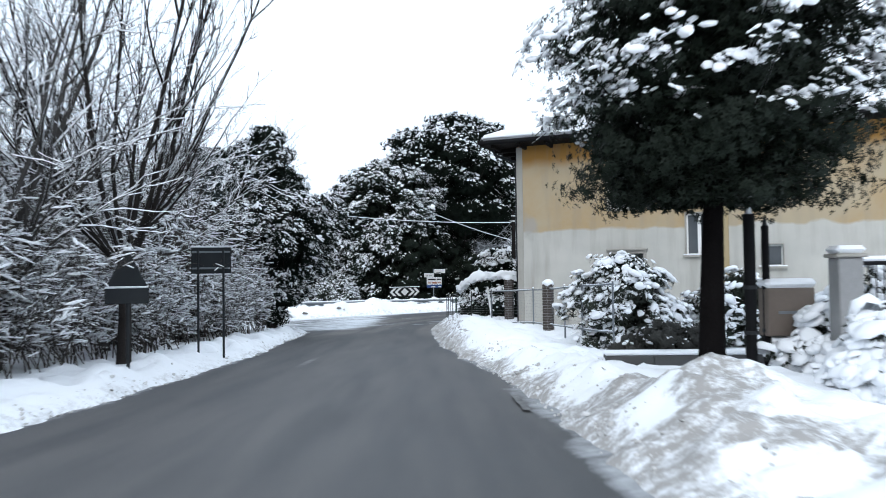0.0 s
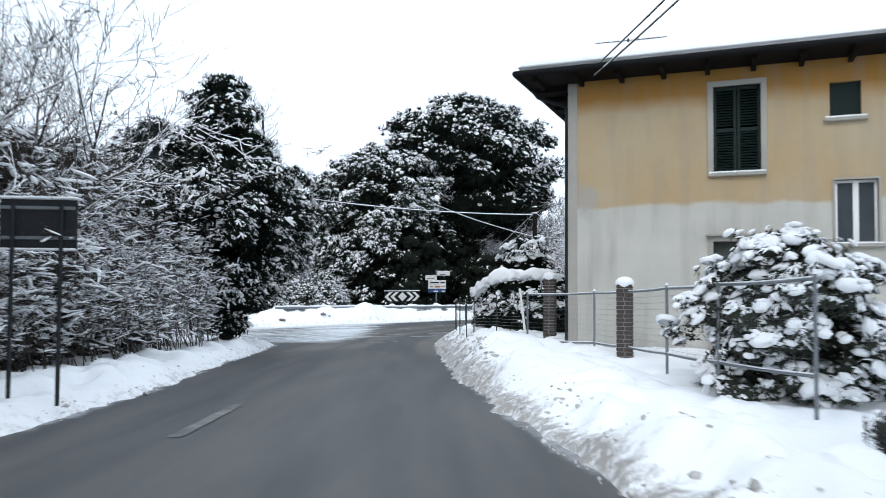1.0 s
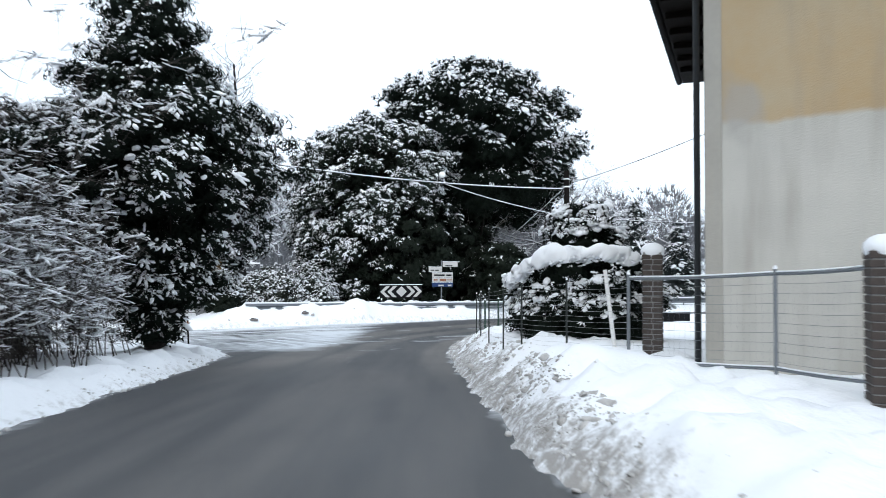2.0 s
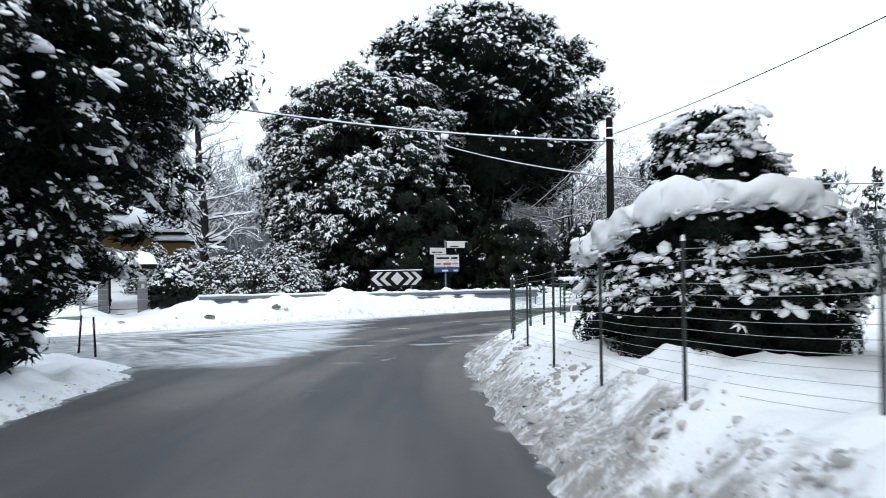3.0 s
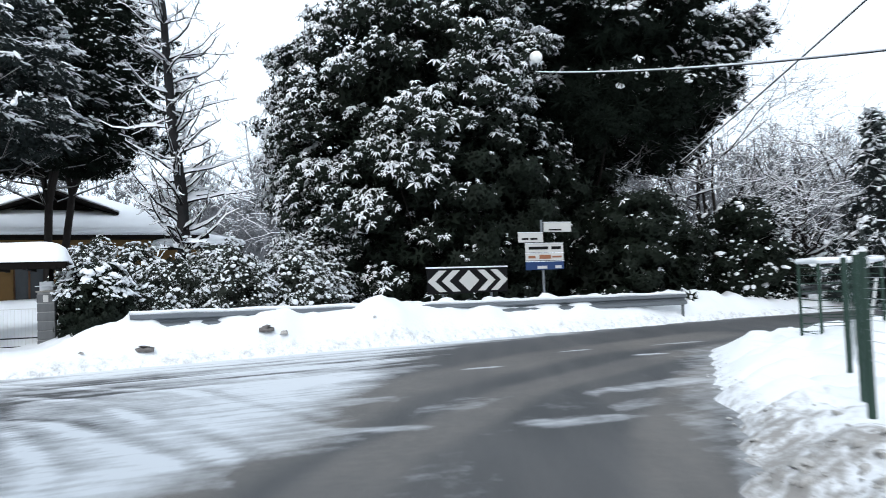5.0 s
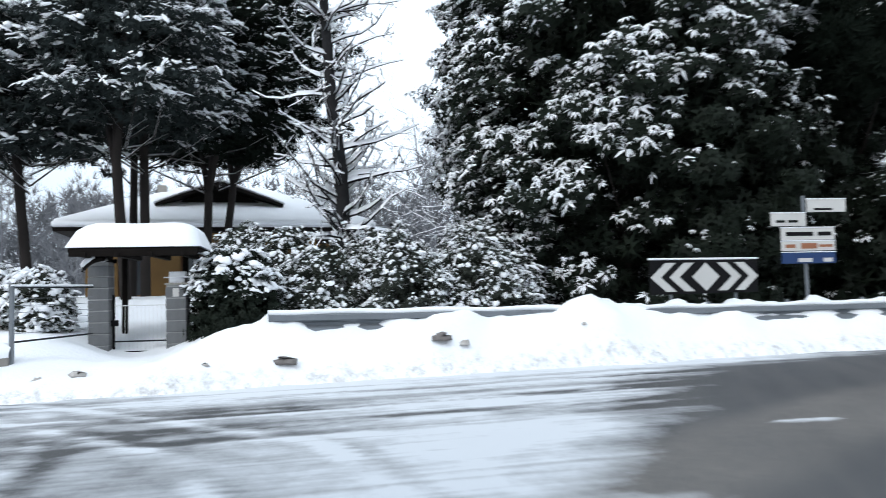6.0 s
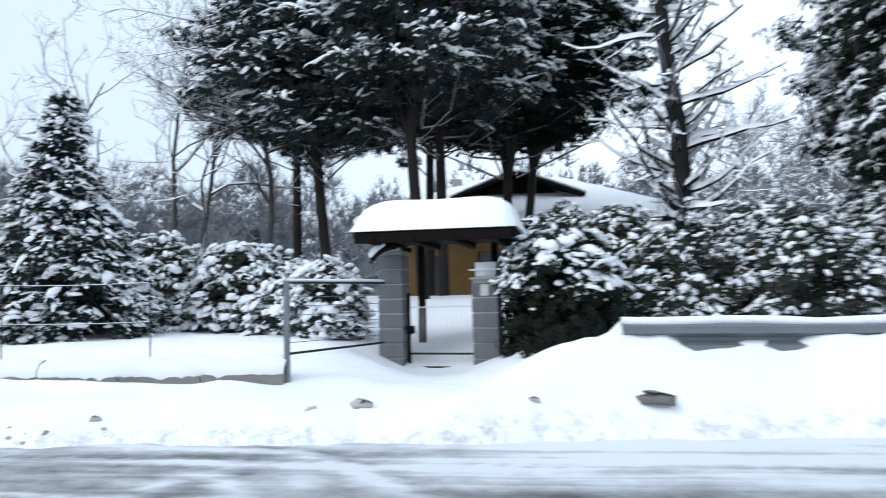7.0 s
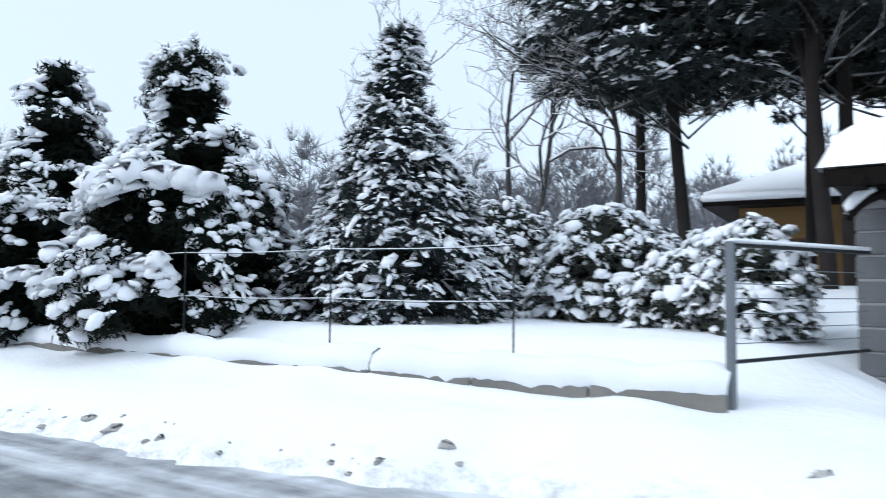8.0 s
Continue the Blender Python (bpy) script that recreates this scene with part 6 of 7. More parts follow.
# ---- low wall, posts and gateway near the start ----
planter = empty("planter_wall", pose(2.35, 12.0, 0, 0, 0, -4), "low dark stone garden wall topped with snow", "wall")
for k in range(6):
    part("wall_block", box(B(), (k * 0.8 + 0.004, -0.14, -1.1), (k * 0.8 + 0.796, 0.14, -0.36), 0.015), mat("dark_stone", (0.10, 0.10, 0.10), 0.9, 0.4, 5, 0.5, 25) if k == 0 else bpy.data.materials["dark_stone"], planter)
part("wall_snow", box(B(), (-0.02, -0.16, -0.356), (4.82, 0.16, -0.29), 0.03), SNOW_LOAD, planter)


def steel_post(x, y, r, ztop, label, cap):
    top = empty("gate_post", pose(x, y, -0.7), label, "post", "steel gate posts")
    h = ztop + 0.7
    part("shaft", rod(B(), (0, 0, 0), (0, 0, h), r, r, 12), BLACK, top)
    part("finial", rod(B(), (0, 0, h), (0, 0, h + 0.10), r * 0.7, r * 0.3, 10), SNOW_LOAD if cap else STEEL_DARK, top)
    for z in (0.9, 1.5):
        part("collar", rod(B(), (0, 0, z), (0, 0, z + 0.05), r * 1.25, r * 1.25, 12), STEEL_DARK, top)
    return top


steel_post(3.70, 9.35, 0.075, 1.80, "dark steel gate post with a white snow tip", True)
steel_post(4.05, 9.65, 0.05, 1.66, "dark steel gate post with collars", False)
gp = empty("masonry_pillar", pose(4.62, 8.7, -0.7, 0, 0, -5), "pale rendered gate pillar with a snow cap", "pillar")
part("shaft", box(B(), (-0.15, -0.15, 0), (0.15, 0.15, 1.9), 0.015), CONCRETE, gp)
part("cap_stone", box(B(), (-0.19, -0.19, 1.9), (0.19, 0.19, 1.95), 0.012), STONE_TRIM, gp)
part("snow_cap", box(B(), (-0.18, -0.18, 1.952), (0.18, 0.18, 2.05), 0.045), SNOW_LOAD, gp)
gl = empty("driveway_gate", board_frame((4.62, 8.7), (8.6, 10.4), -0.3), "dark steel driveway gate with snow on its top rail", "gate")
part("top_rail", box(B(), (0.18, -0.03, 1.40), (3.9, 0.03, 1.45), 0.006), BLACK, gl)
part("rail_snow", box(B(), (0.18, -0.04, 1.452), (3.9, 0.04, 1.52), 0.025), SNOW_LOAD, gl)
part("low_rail", box(B(), (0.18, -0.03, 0.35), (3.9, 0.03, 0.40), 0.006), BLACK, gl)
for k in range(24):
    part("bar", rod(B(), (0.25 + k * 0.155, 0, 0.4), (0.25 + k * 0.155, 0, 1.4), 0.009, 0.009, 6), BLACK, gl)
bx = empty("letter_box", pose(4.35, 9.7, -0.75, 0, 0, 8), "brown letter box stand with snow on top", "letter box")
part("body", box(B(), (-0.35, -0.12, 0.9), (0.35, 0.12, 1.55), 0.012), mat("brown_panel", (0.16, 0.13, 0.11), 0.8, 0.3, 4), bx)
part("flap", box(B(), (-0.2, -0.135, 1.2), (0.2, -0.121, 1.24), 0.002), STEEL, bx)
for x in (-0.28, 0.28):
    part("leg", rod(B(), (x, 0, 0), (x, 0, 0.9), 0.025), STEEL_DARK, bx)
part("snow_cap", box(B(), (-0.38, -0.15, 1.552), (0.38, 0.15, 1.68), 0.05), SNOW_LOAD, bx)

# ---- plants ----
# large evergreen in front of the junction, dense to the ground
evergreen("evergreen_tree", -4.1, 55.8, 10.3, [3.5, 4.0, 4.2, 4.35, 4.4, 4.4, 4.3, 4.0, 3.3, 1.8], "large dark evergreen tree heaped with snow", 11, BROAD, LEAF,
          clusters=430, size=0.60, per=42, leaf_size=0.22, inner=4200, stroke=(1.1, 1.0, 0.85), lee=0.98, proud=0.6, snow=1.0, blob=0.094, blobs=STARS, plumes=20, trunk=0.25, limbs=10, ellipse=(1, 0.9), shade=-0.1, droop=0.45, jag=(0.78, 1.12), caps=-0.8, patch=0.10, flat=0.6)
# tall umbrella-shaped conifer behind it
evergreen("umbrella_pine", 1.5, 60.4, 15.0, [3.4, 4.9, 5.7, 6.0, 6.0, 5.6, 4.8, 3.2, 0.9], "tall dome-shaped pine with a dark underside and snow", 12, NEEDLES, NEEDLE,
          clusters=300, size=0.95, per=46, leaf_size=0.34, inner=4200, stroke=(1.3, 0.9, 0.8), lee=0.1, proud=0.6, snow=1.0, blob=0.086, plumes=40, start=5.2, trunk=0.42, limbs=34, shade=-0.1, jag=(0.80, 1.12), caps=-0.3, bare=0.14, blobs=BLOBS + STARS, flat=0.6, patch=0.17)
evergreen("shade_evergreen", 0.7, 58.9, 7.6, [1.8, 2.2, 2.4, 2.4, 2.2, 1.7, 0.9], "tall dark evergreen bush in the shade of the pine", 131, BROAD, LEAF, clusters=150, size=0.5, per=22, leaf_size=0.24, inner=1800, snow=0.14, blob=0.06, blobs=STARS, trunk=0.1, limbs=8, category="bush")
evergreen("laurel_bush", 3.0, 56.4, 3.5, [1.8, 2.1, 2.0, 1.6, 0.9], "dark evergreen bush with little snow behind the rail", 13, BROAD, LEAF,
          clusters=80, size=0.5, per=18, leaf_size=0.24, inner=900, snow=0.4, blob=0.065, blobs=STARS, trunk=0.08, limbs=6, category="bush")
bare_tree("snowy_tree", 8.9, 58.6, 5.6, "small spreading deciduous tree covered in snow", 14, BARK, stems=3, radius=0.13, kids=(6, 6, 5, 2), gain=1.2, spread=0.95, most=0.07, lift=0.05)
bare_tree("snowy_tree", 6.6, 60.5, 7.0, "small spreading deciduous tree covered in snow", 15, BARK, stems=3, radius=0.13, kids=(6, 6, 5, 2), gain=1.2, spread=0.95, most=0.07, lift=0.05)
evergreen("snowy_bush", 6.8, 57.6, 3.6, [1.4, 1.8, 1.7, 1.3, 0.5], "dark bush half covered with snow behind the rail", 130, BROAD, LEAF, clusters=80, size=0.45, per=16, leaf_size=0.22, inner=300, snow=0.8, blob=0.06, trunk=0.06, limbs=5, category="bush")
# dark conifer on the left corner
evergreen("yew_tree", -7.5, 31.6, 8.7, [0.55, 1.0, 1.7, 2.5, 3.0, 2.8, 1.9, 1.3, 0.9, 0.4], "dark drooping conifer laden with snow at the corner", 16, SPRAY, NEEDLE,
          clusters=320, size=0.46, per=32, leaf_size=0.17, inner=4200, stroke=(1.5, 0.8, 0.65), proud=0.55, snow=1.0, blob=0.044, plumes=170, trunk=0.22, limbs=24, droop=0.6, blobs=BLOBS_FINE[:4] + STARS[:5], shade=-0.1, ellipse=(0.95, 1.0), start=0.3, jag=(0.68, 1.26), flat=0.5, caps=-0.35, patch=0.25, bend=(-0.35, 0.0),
          shelves=((0.36, 2.1, 4.4, 5.0, 7, 0.11), (0.46, 2.6, 4.9, 5.5, 7, 0.12), (0.55, 2.3, 4.1, 4.7, 7, 0.11)))
# low conifer with a shelf of snow in the field on the right
field_bush = evergreen("field_conifer", 2.1, 29.6, 2.85, [1.15, 1.42, 1.5, 1.5, 1.42, 1.28, 0.62, 0.74, 0.66, 0.30], "broad dark conifer bush carrying thick shelves of snow", 17, SPRAY, NEEDLE,
          clusters=290, size=0.26, per=34, leaf_size=0.10, inner=5200, proud=0.55, snow=1.0, shade=-0.1, blob=0.047, bare=0.13, plumes=12, trunk=0.1, limbs=8, blobs=BLOBS_FINE + STARS[:3], droop=0.4, category="bush", caps=-0.05, patch=0.29, bands=((0.48, 0.57), (0.64, 0.71)), z=-1.0,
          shelves=((0.95, 0.45, 2.6, 5.9, 10, 0.09), (0.84, 0.70, 3.4, 5.4, 7, 0.10), (0.33, 1.45, 3.6, 5.6, 8, 0.05)))
# the smooth ledge of snow lying along the bush's shoulder
la = np.linspace(2.95, 5.45, 150)
lr = 1.40 + 0.16 * smooth(4.3, 3.1, la) + 0.05 * np.sin(3 * la + 1) + 0.035 * np.sin(11 * la) + 0.02 * np.sin(29 * la)
drop = np.maximum(4.25 - la, 0)
lz = 1.83 - 0.46 * drop * smooth(0, 0.5, drop) - 0.30 * np.maximum(la - 5.0, 0) ** 1.2 + 0.025 * np.sin(7 * la) + 0.02 * np.sin(19 * la)
lw = (0.165 + 0.022 * np.sin(5 * la) + 0.018 * np.sin(13 * la) + 0.012 * np.sin(31 * la)) * np.clip(np.minimum(la - 2.9, 5.5 - la) / 0.3, 0.15, 1) * (1 - 0.3 * smooth(4.8, 5.4, la))
v, t = tubes([(np.stack([lr * np.cos(la), lr * np.sin(la), lz], 1), lw)], 18)
low_side = smooth(0.05, -0.12, v[:, 2] - np.interp(np.arctan2(v[:, 1], v[:, 0]) % (2 * math.pi), la, lz))
bulge = 0.12 * (fbm(v[:, 0] * 1.0 + v[:, 2], v[:, 1] - v[:, 2], 3.2, 2, 12) - 0.5) + 0.10 * (0.4 + low_side) * (fbm(v[:, 0] - v[:, 2], v[:, 1] + v[:, 2], 9.0, 2, 13) - 0.5)
v = v + bulge[:, None] * np.array([1, 1, 1.1])
add_mesh("snow_ledge", v, t, SNOW_LOAD, field_bush, "thick soft ledge of snow", True)
# clumps hanging together along the ledge's lower edge
rl = np.random.default_rng(177)
aa = rl.uniform(2.9, 5.4, 170)
qr = np.interp(aa, la, lr) + rl.normal(size=170) * 0.08
qz = np.interp(aa, la, lz) - np.interp(aa, la, lw) * rl.uniform(0.3, 1.3, 170)
up = np.stack([0.5 * np.cos(aa), 0.5 * np.sin(aa), np.ones(170)], 1)
v, t = scatter(CUSHION, np.stack([qr * np.cos(aa), qr * np.sin(aa), qz], 1), 0.042 * np.exp(rl.normal(size=(170, 1)) * 0.3) * rl.uniform(0.7, 1.3, (170, 3)) * np.array([1.2, 1.0, 0.65]), frames_to(up, rl), rl)
tagged(add_mesh("snow_cushion", v, t, SNOW_LOAD, field_bush, "soft round lumps of snow", True), kind="stuff")
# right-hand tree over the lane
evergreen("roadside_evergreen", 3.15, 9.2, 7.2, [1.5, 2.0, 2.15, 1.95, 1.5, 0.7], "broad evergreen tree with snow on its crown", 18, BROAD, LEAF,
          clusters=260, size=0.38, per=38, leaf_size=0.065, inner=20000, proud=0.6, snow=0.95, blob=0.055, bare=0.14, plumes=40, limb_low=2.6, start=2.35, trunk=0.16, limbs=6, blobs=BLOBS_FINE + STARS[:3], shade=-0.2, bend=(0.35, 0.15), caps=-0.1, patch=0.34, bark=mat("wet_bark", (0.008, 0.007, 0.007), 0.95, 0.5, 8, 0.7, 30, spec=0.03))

# shrubs round the house
evergreen("garden_shrub", 3.9, 16.6, 2.05, [1.0, 1.2, 1.15, 0.9, 0.35], "rounded evergreen shrub thickly covered with snow", 19, BROAD, LEAF_PALE, clusters=120, size=0.26, per=22, leaf_size=0.11, inner=900, snow=0.8, blob=0.072, jag=(0.6, 1.2), trunk=0.06, limbs=8, blobs=BLOBS_FINE + STARS[:3], shade=-0.1, category="bush", z=-0.75)
evergreen("garden_shrub", 6.6, 16.6, 1.5, [1.3, 1.45, 1.2, 0.7, 0.2], "rounded evergreen shrub thickly covered with snow", 20, BROAD, LEAF_PALE, clusters=90, size=0.26, per=20, leaf_size=0.11, inner=700, snow=0.8, blob=0.072, jag=(0.6, 1.2), trunk=0.06, limbs=6, blobs=BLOBS_FINE + STARS[:3], shade=-0.05, category="bush", z=-0.65)
for k, (x, y, s) in enumerate(((2.95, 12.5, 0.30), (3.55, 12.55, 0.42), (4.2, 12.6, 0.36))):
    evergreen("clipped_shrub", x, y, s * 1.7, [s, s * 1.15, s, s * 0.5], "dark clipped shrub behind the low wall", 40 + k, SPRAY, mat("dull_leaf", (0.06, 0.06, 0.055), 0.85, 0.4, 4), clusters=46, size=0.13, per=22, leaf_size=0.09, inner=250, snow=0.05, blob=0.03, trunk=0.03, limbs=3, category="bush", z=-0.62)
for k, (x, y, s) in enumerate(((4.7, 9.3, 0.5), (5.6, 8.6, 0.55), (4.4, 7.4, 0.5), (6.3, 10.8, 0.9))):
    evergreen("snowy_shrub", x, y, s * 1.7, [s, s * 1.1, s * 0.9, s * 0.3], "small bush buried under soft snow", 50 + k, BROAD, LEAF_PALE, clusters=40, size=0.2, per=18, leaf_size=0.12, inner=150, snow=0.9, blob=0.09, trunk=0.03, limbs=4, blobs=BLOBS_FINE, shade=-0.1, category="bush")
evergreen("potted_shrub", 4.3, 40.5, 0.85, [0.15, 0.35, 0.42, 0.3, 0.1], "small shrub buried in snow on the field", 61, BROAD, LEAF_PALE, clusters=26, size=0.16, per=14, leaf_size=0.1, inner=60, snow=0.95, blob=0.09, trunk=0.05, limbs=3, category="bush", blobs=BLOBS_FINE, shade=-0.2)

# garden of the villa, along the main road
evergreen("weeping_conifer", -20.2, 40.3, 3.6, [1.15, 1.3, 1.2, 1.0, 0.8, 0.62, 0.45, 0.28, 0.1], "tapering dark conifer hung with heavy snow", 21, SPRAY, NEEDLE, clusters=170, size=0.28, per=28, leaf_size=0.12, inner=2600, snow=0.8, blob=0.062, caps=-0.15, patch=0.27, plumes=64, trunk=0.09, limbs=10, blobs=BLOBS_FINE, droop=0.6, z=-1.35,
          shelves=((0.22, 1.3, 3.6, 4.6, 8, 0.13), (0.2, 1.3, 5.0, 6.2, 9, 0.13), (0.4, 1.05, 3.4, 4.9, 9, 0.13), (0.44, 1.0, 5.2, 6.3, 7, 0.12), (0.58, 0.8, 3.6, 5.2, 8, 0.11), (0.72, 0.55, 4.2, 6.0, 6, 0.10)))
evergreen("weeping_conifer", -18.35, 41.75, 3.5, [1.35, 1.45, 1.35, 1.2, 1.0, 0.55, 0.36, 0.34, 0.28], "bent dark conifer hung with heavy snow", 22, SPRAY, NEEDLE, clusters=190, size=0.28, per=28, leaf_size=0.12, inner=2800, snow=0.8, blob=0.062, caps=-0.15, patch=0.27, plumes=68, trunk=0.09, limbs=10, blobs=BLOBS_FINE, droop=0.6, z=-1.35,
          shelves=((0.2, 1.5, 3.6, 4.7, 8, 0.16), (0.22, 1.5, 5.1, 6.1, 8, 0.15), (0.36, 1.35, 3.4, 4.3, 7, 0.14), (0.52, 1.12, 3.2, 4.5, 10, 0.17), (0.50, 1.15, 4.8, 6.3, 11, 0.17), (0.8, 0.4, 3.4, 5.4, 6, 0.09), (0.96, 0.3, 3, 6.2, 6, 0.08)))
evergreen("silver_fir", -16.95, 44.0, 3.8, [1.2, 1.25, 1.1, 0.92, 0.72, 0.52, 0.36, 0.18, 0.04], "grey-green fir with snow on every branch", 23, NEEDLES, NEEDLE_BLUE, clusters=300, size=0.20, per=24, leaf_size=0.10, inner=700, proud=0.6, snow=1.0, shade=-0.1, blob=0.036, stroke=(1.7, 0.85, 0.55), patch=0.2, trunk=0.08, limbs=16, z=-1.35)
for k, (x, y, s, h) in enumerate(((-15.7, 46.2, 0.75, 1.30), (-14.8, 47.2, 0.55, 0.95), (-14.3, 46.0, 0.42, 0.7), (-13.45, 46.0, 0.40, 1.0), (-16.8, 47.0, 0.8, 1.40), (-18.4, 46.4, 0.9, 1.6), (-19.8, 44.6, 1.0, 1.9), (-21.8, 42.2, 1.2, 2.4), (-17.9, 48.6, 0.8, 1.30))):
    evergreen("garden_shrub", x, y, h, [s * 0.9, s, s * 0.95, s * 0.7, s * 0.25], "garden shrub thickly covered with snow", 70 + k, BROAD, LEAF_PALE, clusters=80, size=0.26, per=20, leaf_size=0.09, inner=160, snow=0.85, blob=0.052, trunk=0.04, limbs=6, shade=0.05, category="bush")
evergreen("clipped_hedge", -10.35, 47.0, 1.45, [0.60, 0.64, 0.64, 0.6, 0.45], "dark hedge bush with a flat cap of snow by the gate", 80, BROAD, LEAF, clusters=110, size=0.2, per=22, leaf_size=0.09, inner=900, snow=0.8, blob=0.048, bare=0.45, trunk=0.05, limbs=5, shade=0.0, jag=(0.7, 1.15), category="bush", blobs=BLOBS_FINE, ellipse=(1.0, 0.9))
for k, (x, y, s, h) in enumerate(((-9.4, 48.6, 0.9, 1.6), (-8.2, 49.3, 1.0, 1.7), (-6.9, 50.4, 1.0, 1.7), (-10.9, 49.8, 1.0, 1.9), (-9.2, 51.2, 1.2, 2.0), (-7.2, 52.3, 1.2, 2.2), (-12.4, 50.6, 1.0, 1.9))):
    evergreen("hedge_shrub", x, y, h, [s * 0.9, s, s * 0.95, s * 0.7, s * 0.25], "tall garden shrub thickly covered with snow", 90 + k, BROAD, LEAF_PALE, clusters=130, size=0.28, per=20, leaf_size=0.085, inner=300, snow=0.85, blob=0.036, trunk=0.05, limbs=6, shade=0.0, category="bush")
for k, (x, y, h, st, rr, bx, by, fk) in enumerate(((-20.1, 52.25, 8.6, 4.0, 2.7, -1.1, -0.9, 4.3), (-16.95, 52.3, 11.0, 4.7, 2.6, -0.8, -0.5, 3.6), (-17.6, 53.9, 10.8, 4.6, 2.7, -0.4, 0.2, 5.2), (-17.7, 57.0, 11.5, 4.7, 3.0, 0.3, 0.3, 3.4), (-18.3, 58.7, 12.0, 4.8, 3.2, 1.8, 0.9, 4.0),
                                                   (-23.4, 54.0, 10.0, 5.2, 2.8, -0.3, 0.2, 5.0), (-21.0, 57.5, 11.5, 5.8, 2.8, 0.2, 0.2, 5.0))):
    evergreen("scots_pine", x, y, h, [rr * 0.8, rr, rr * 0.95, rr, rr * 0.85, rr * 0.6, rr * 0.2], "tall pine with bare forked stem and dark snowy crown", 100 + k, NEEDLES, NEEDLE if k in (3, 4) else NEEDLE_BLUE, clusters=260 if k in (3, 4) else 185, size=0.52, per=26, stroke=(2.1, 0.8, 0.6), leaf_size=0.18, inner=3400 if k in (3, 4) else 2200, proud=0.6, snow=0.35 if k in (3, 4) else 1.0, blob=0.055, start=st, trunk=0.135, limbs=44, flat=0.24, bend=(bx, by), shade=-0.25, jag=(0.45, 1.25), fork=fk, caps=-0.3)
bare_tree("larch_tree", -10.9, 53.0, 13.4, "tall bare larch with snow along upswept branches", 24, mat("snow_plastered_bark", (0.012, 0.011, 0.011), 0.95, 0.5, 3, 0.6, 25, second=(0.035, 0.035, 0.037), patch=2.6, spec=0.04), radius=0.22, kids=(130, 7, 3), gain=4.2, spread=1.25, most=0.13, lift=0.12, shrink=0.17, low=0.12, thin=0.20)
for k, (x, y, h) in enumerate(((-21.5, 49.0, 8.0), (-20.6, 50.6, 8.5), (-23.5, 50.0, 7.5), (-25.5, 47.5, 7.5), (-15.2, 76.0, 11.0), (-13.4, 77.0, 9.5))):
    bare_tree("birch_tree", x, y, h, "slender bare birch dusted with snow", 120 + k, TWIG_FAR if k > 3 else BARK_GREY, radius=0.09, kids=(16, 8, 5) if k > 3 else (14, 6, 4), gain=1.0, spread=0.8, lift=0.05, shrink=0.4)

# bare trees and brush on the left bank
for k, (x, y, h, n, rad) in enumerate(((-8.3, 12.6, 8.6, 5, 0.07), (-7.6, 10.2, 7.6, 4, 0.06), (-8.4, 17.8, 6.0, 5, 0.06), (-9.5, 22.5, 6.4, 5, 0.06), (-11.2, 25.0, 6.2, 4, 0.06))):
    bare_tree("bare_tree", x, y, h, "bare many-stemmed tree with snow along its branches", 25 + k, BARK_GREY, lean=(-0.22, 0.0), stems=n, radius=rad, kids=(10, 7, 4), gain=0.9, spread=0.52, lift=0.13, wander=0.18, most=0.035, shrink=0.46, low=0.12, fan=0.55)

bare_tree("bare_tree", -6.3, 13.4, 6.6, "bare tree forking low, snow along its dark branches", 61, BARK, lean=(-0.2, 0.0), stems=14, radius=0.055, kids=(9, 5, 3), gain=1.6, spread=0.42, lift=0.11, wander=0.09, most=0.06, shrink=0.36, low=0.10, fan=0.72, fork=2.1)

DULL = mat("withered_leaf", (0.070, 0.060, 0.054), 0.9, 0.5, 4, spec=0.1)
for k, (x, y, h, w) in enumerate(((-8.6, 20.5, 4.2, 1.3), (-9.4, 23.2, 4.8, 1.5), (-10.2, 26.0, 5.2, 1.7), (-10.6, 29.0, 5.6, 1.7), (-12.2, 22.0, 5.5, 1.8), (-13.0, 27.0, 6.0, 2.0), (-11.5, 17.0, 5.0, 1.7))):
    evergreen("thicket_shrub", x, y, h, [w * 0.8, w, w, w * 0.95, w * 0.75, w * 0.35], "tall withered shrub speckled with snow in the thicket", 200 + k, SPRAY, DULL, clusters=110, size=0.45, per=16, leaf_size=0.18, inner=200, stroke=(2.2, 0.7, 0.6), proud=0.5, snow=0.8, blob=0.045, trunk=0.06, limbs=10, category="bush", shade=0.1)


TWIGS = [needle_proto(6, 0.014, 0.7, s + 170) for s in range(4)]


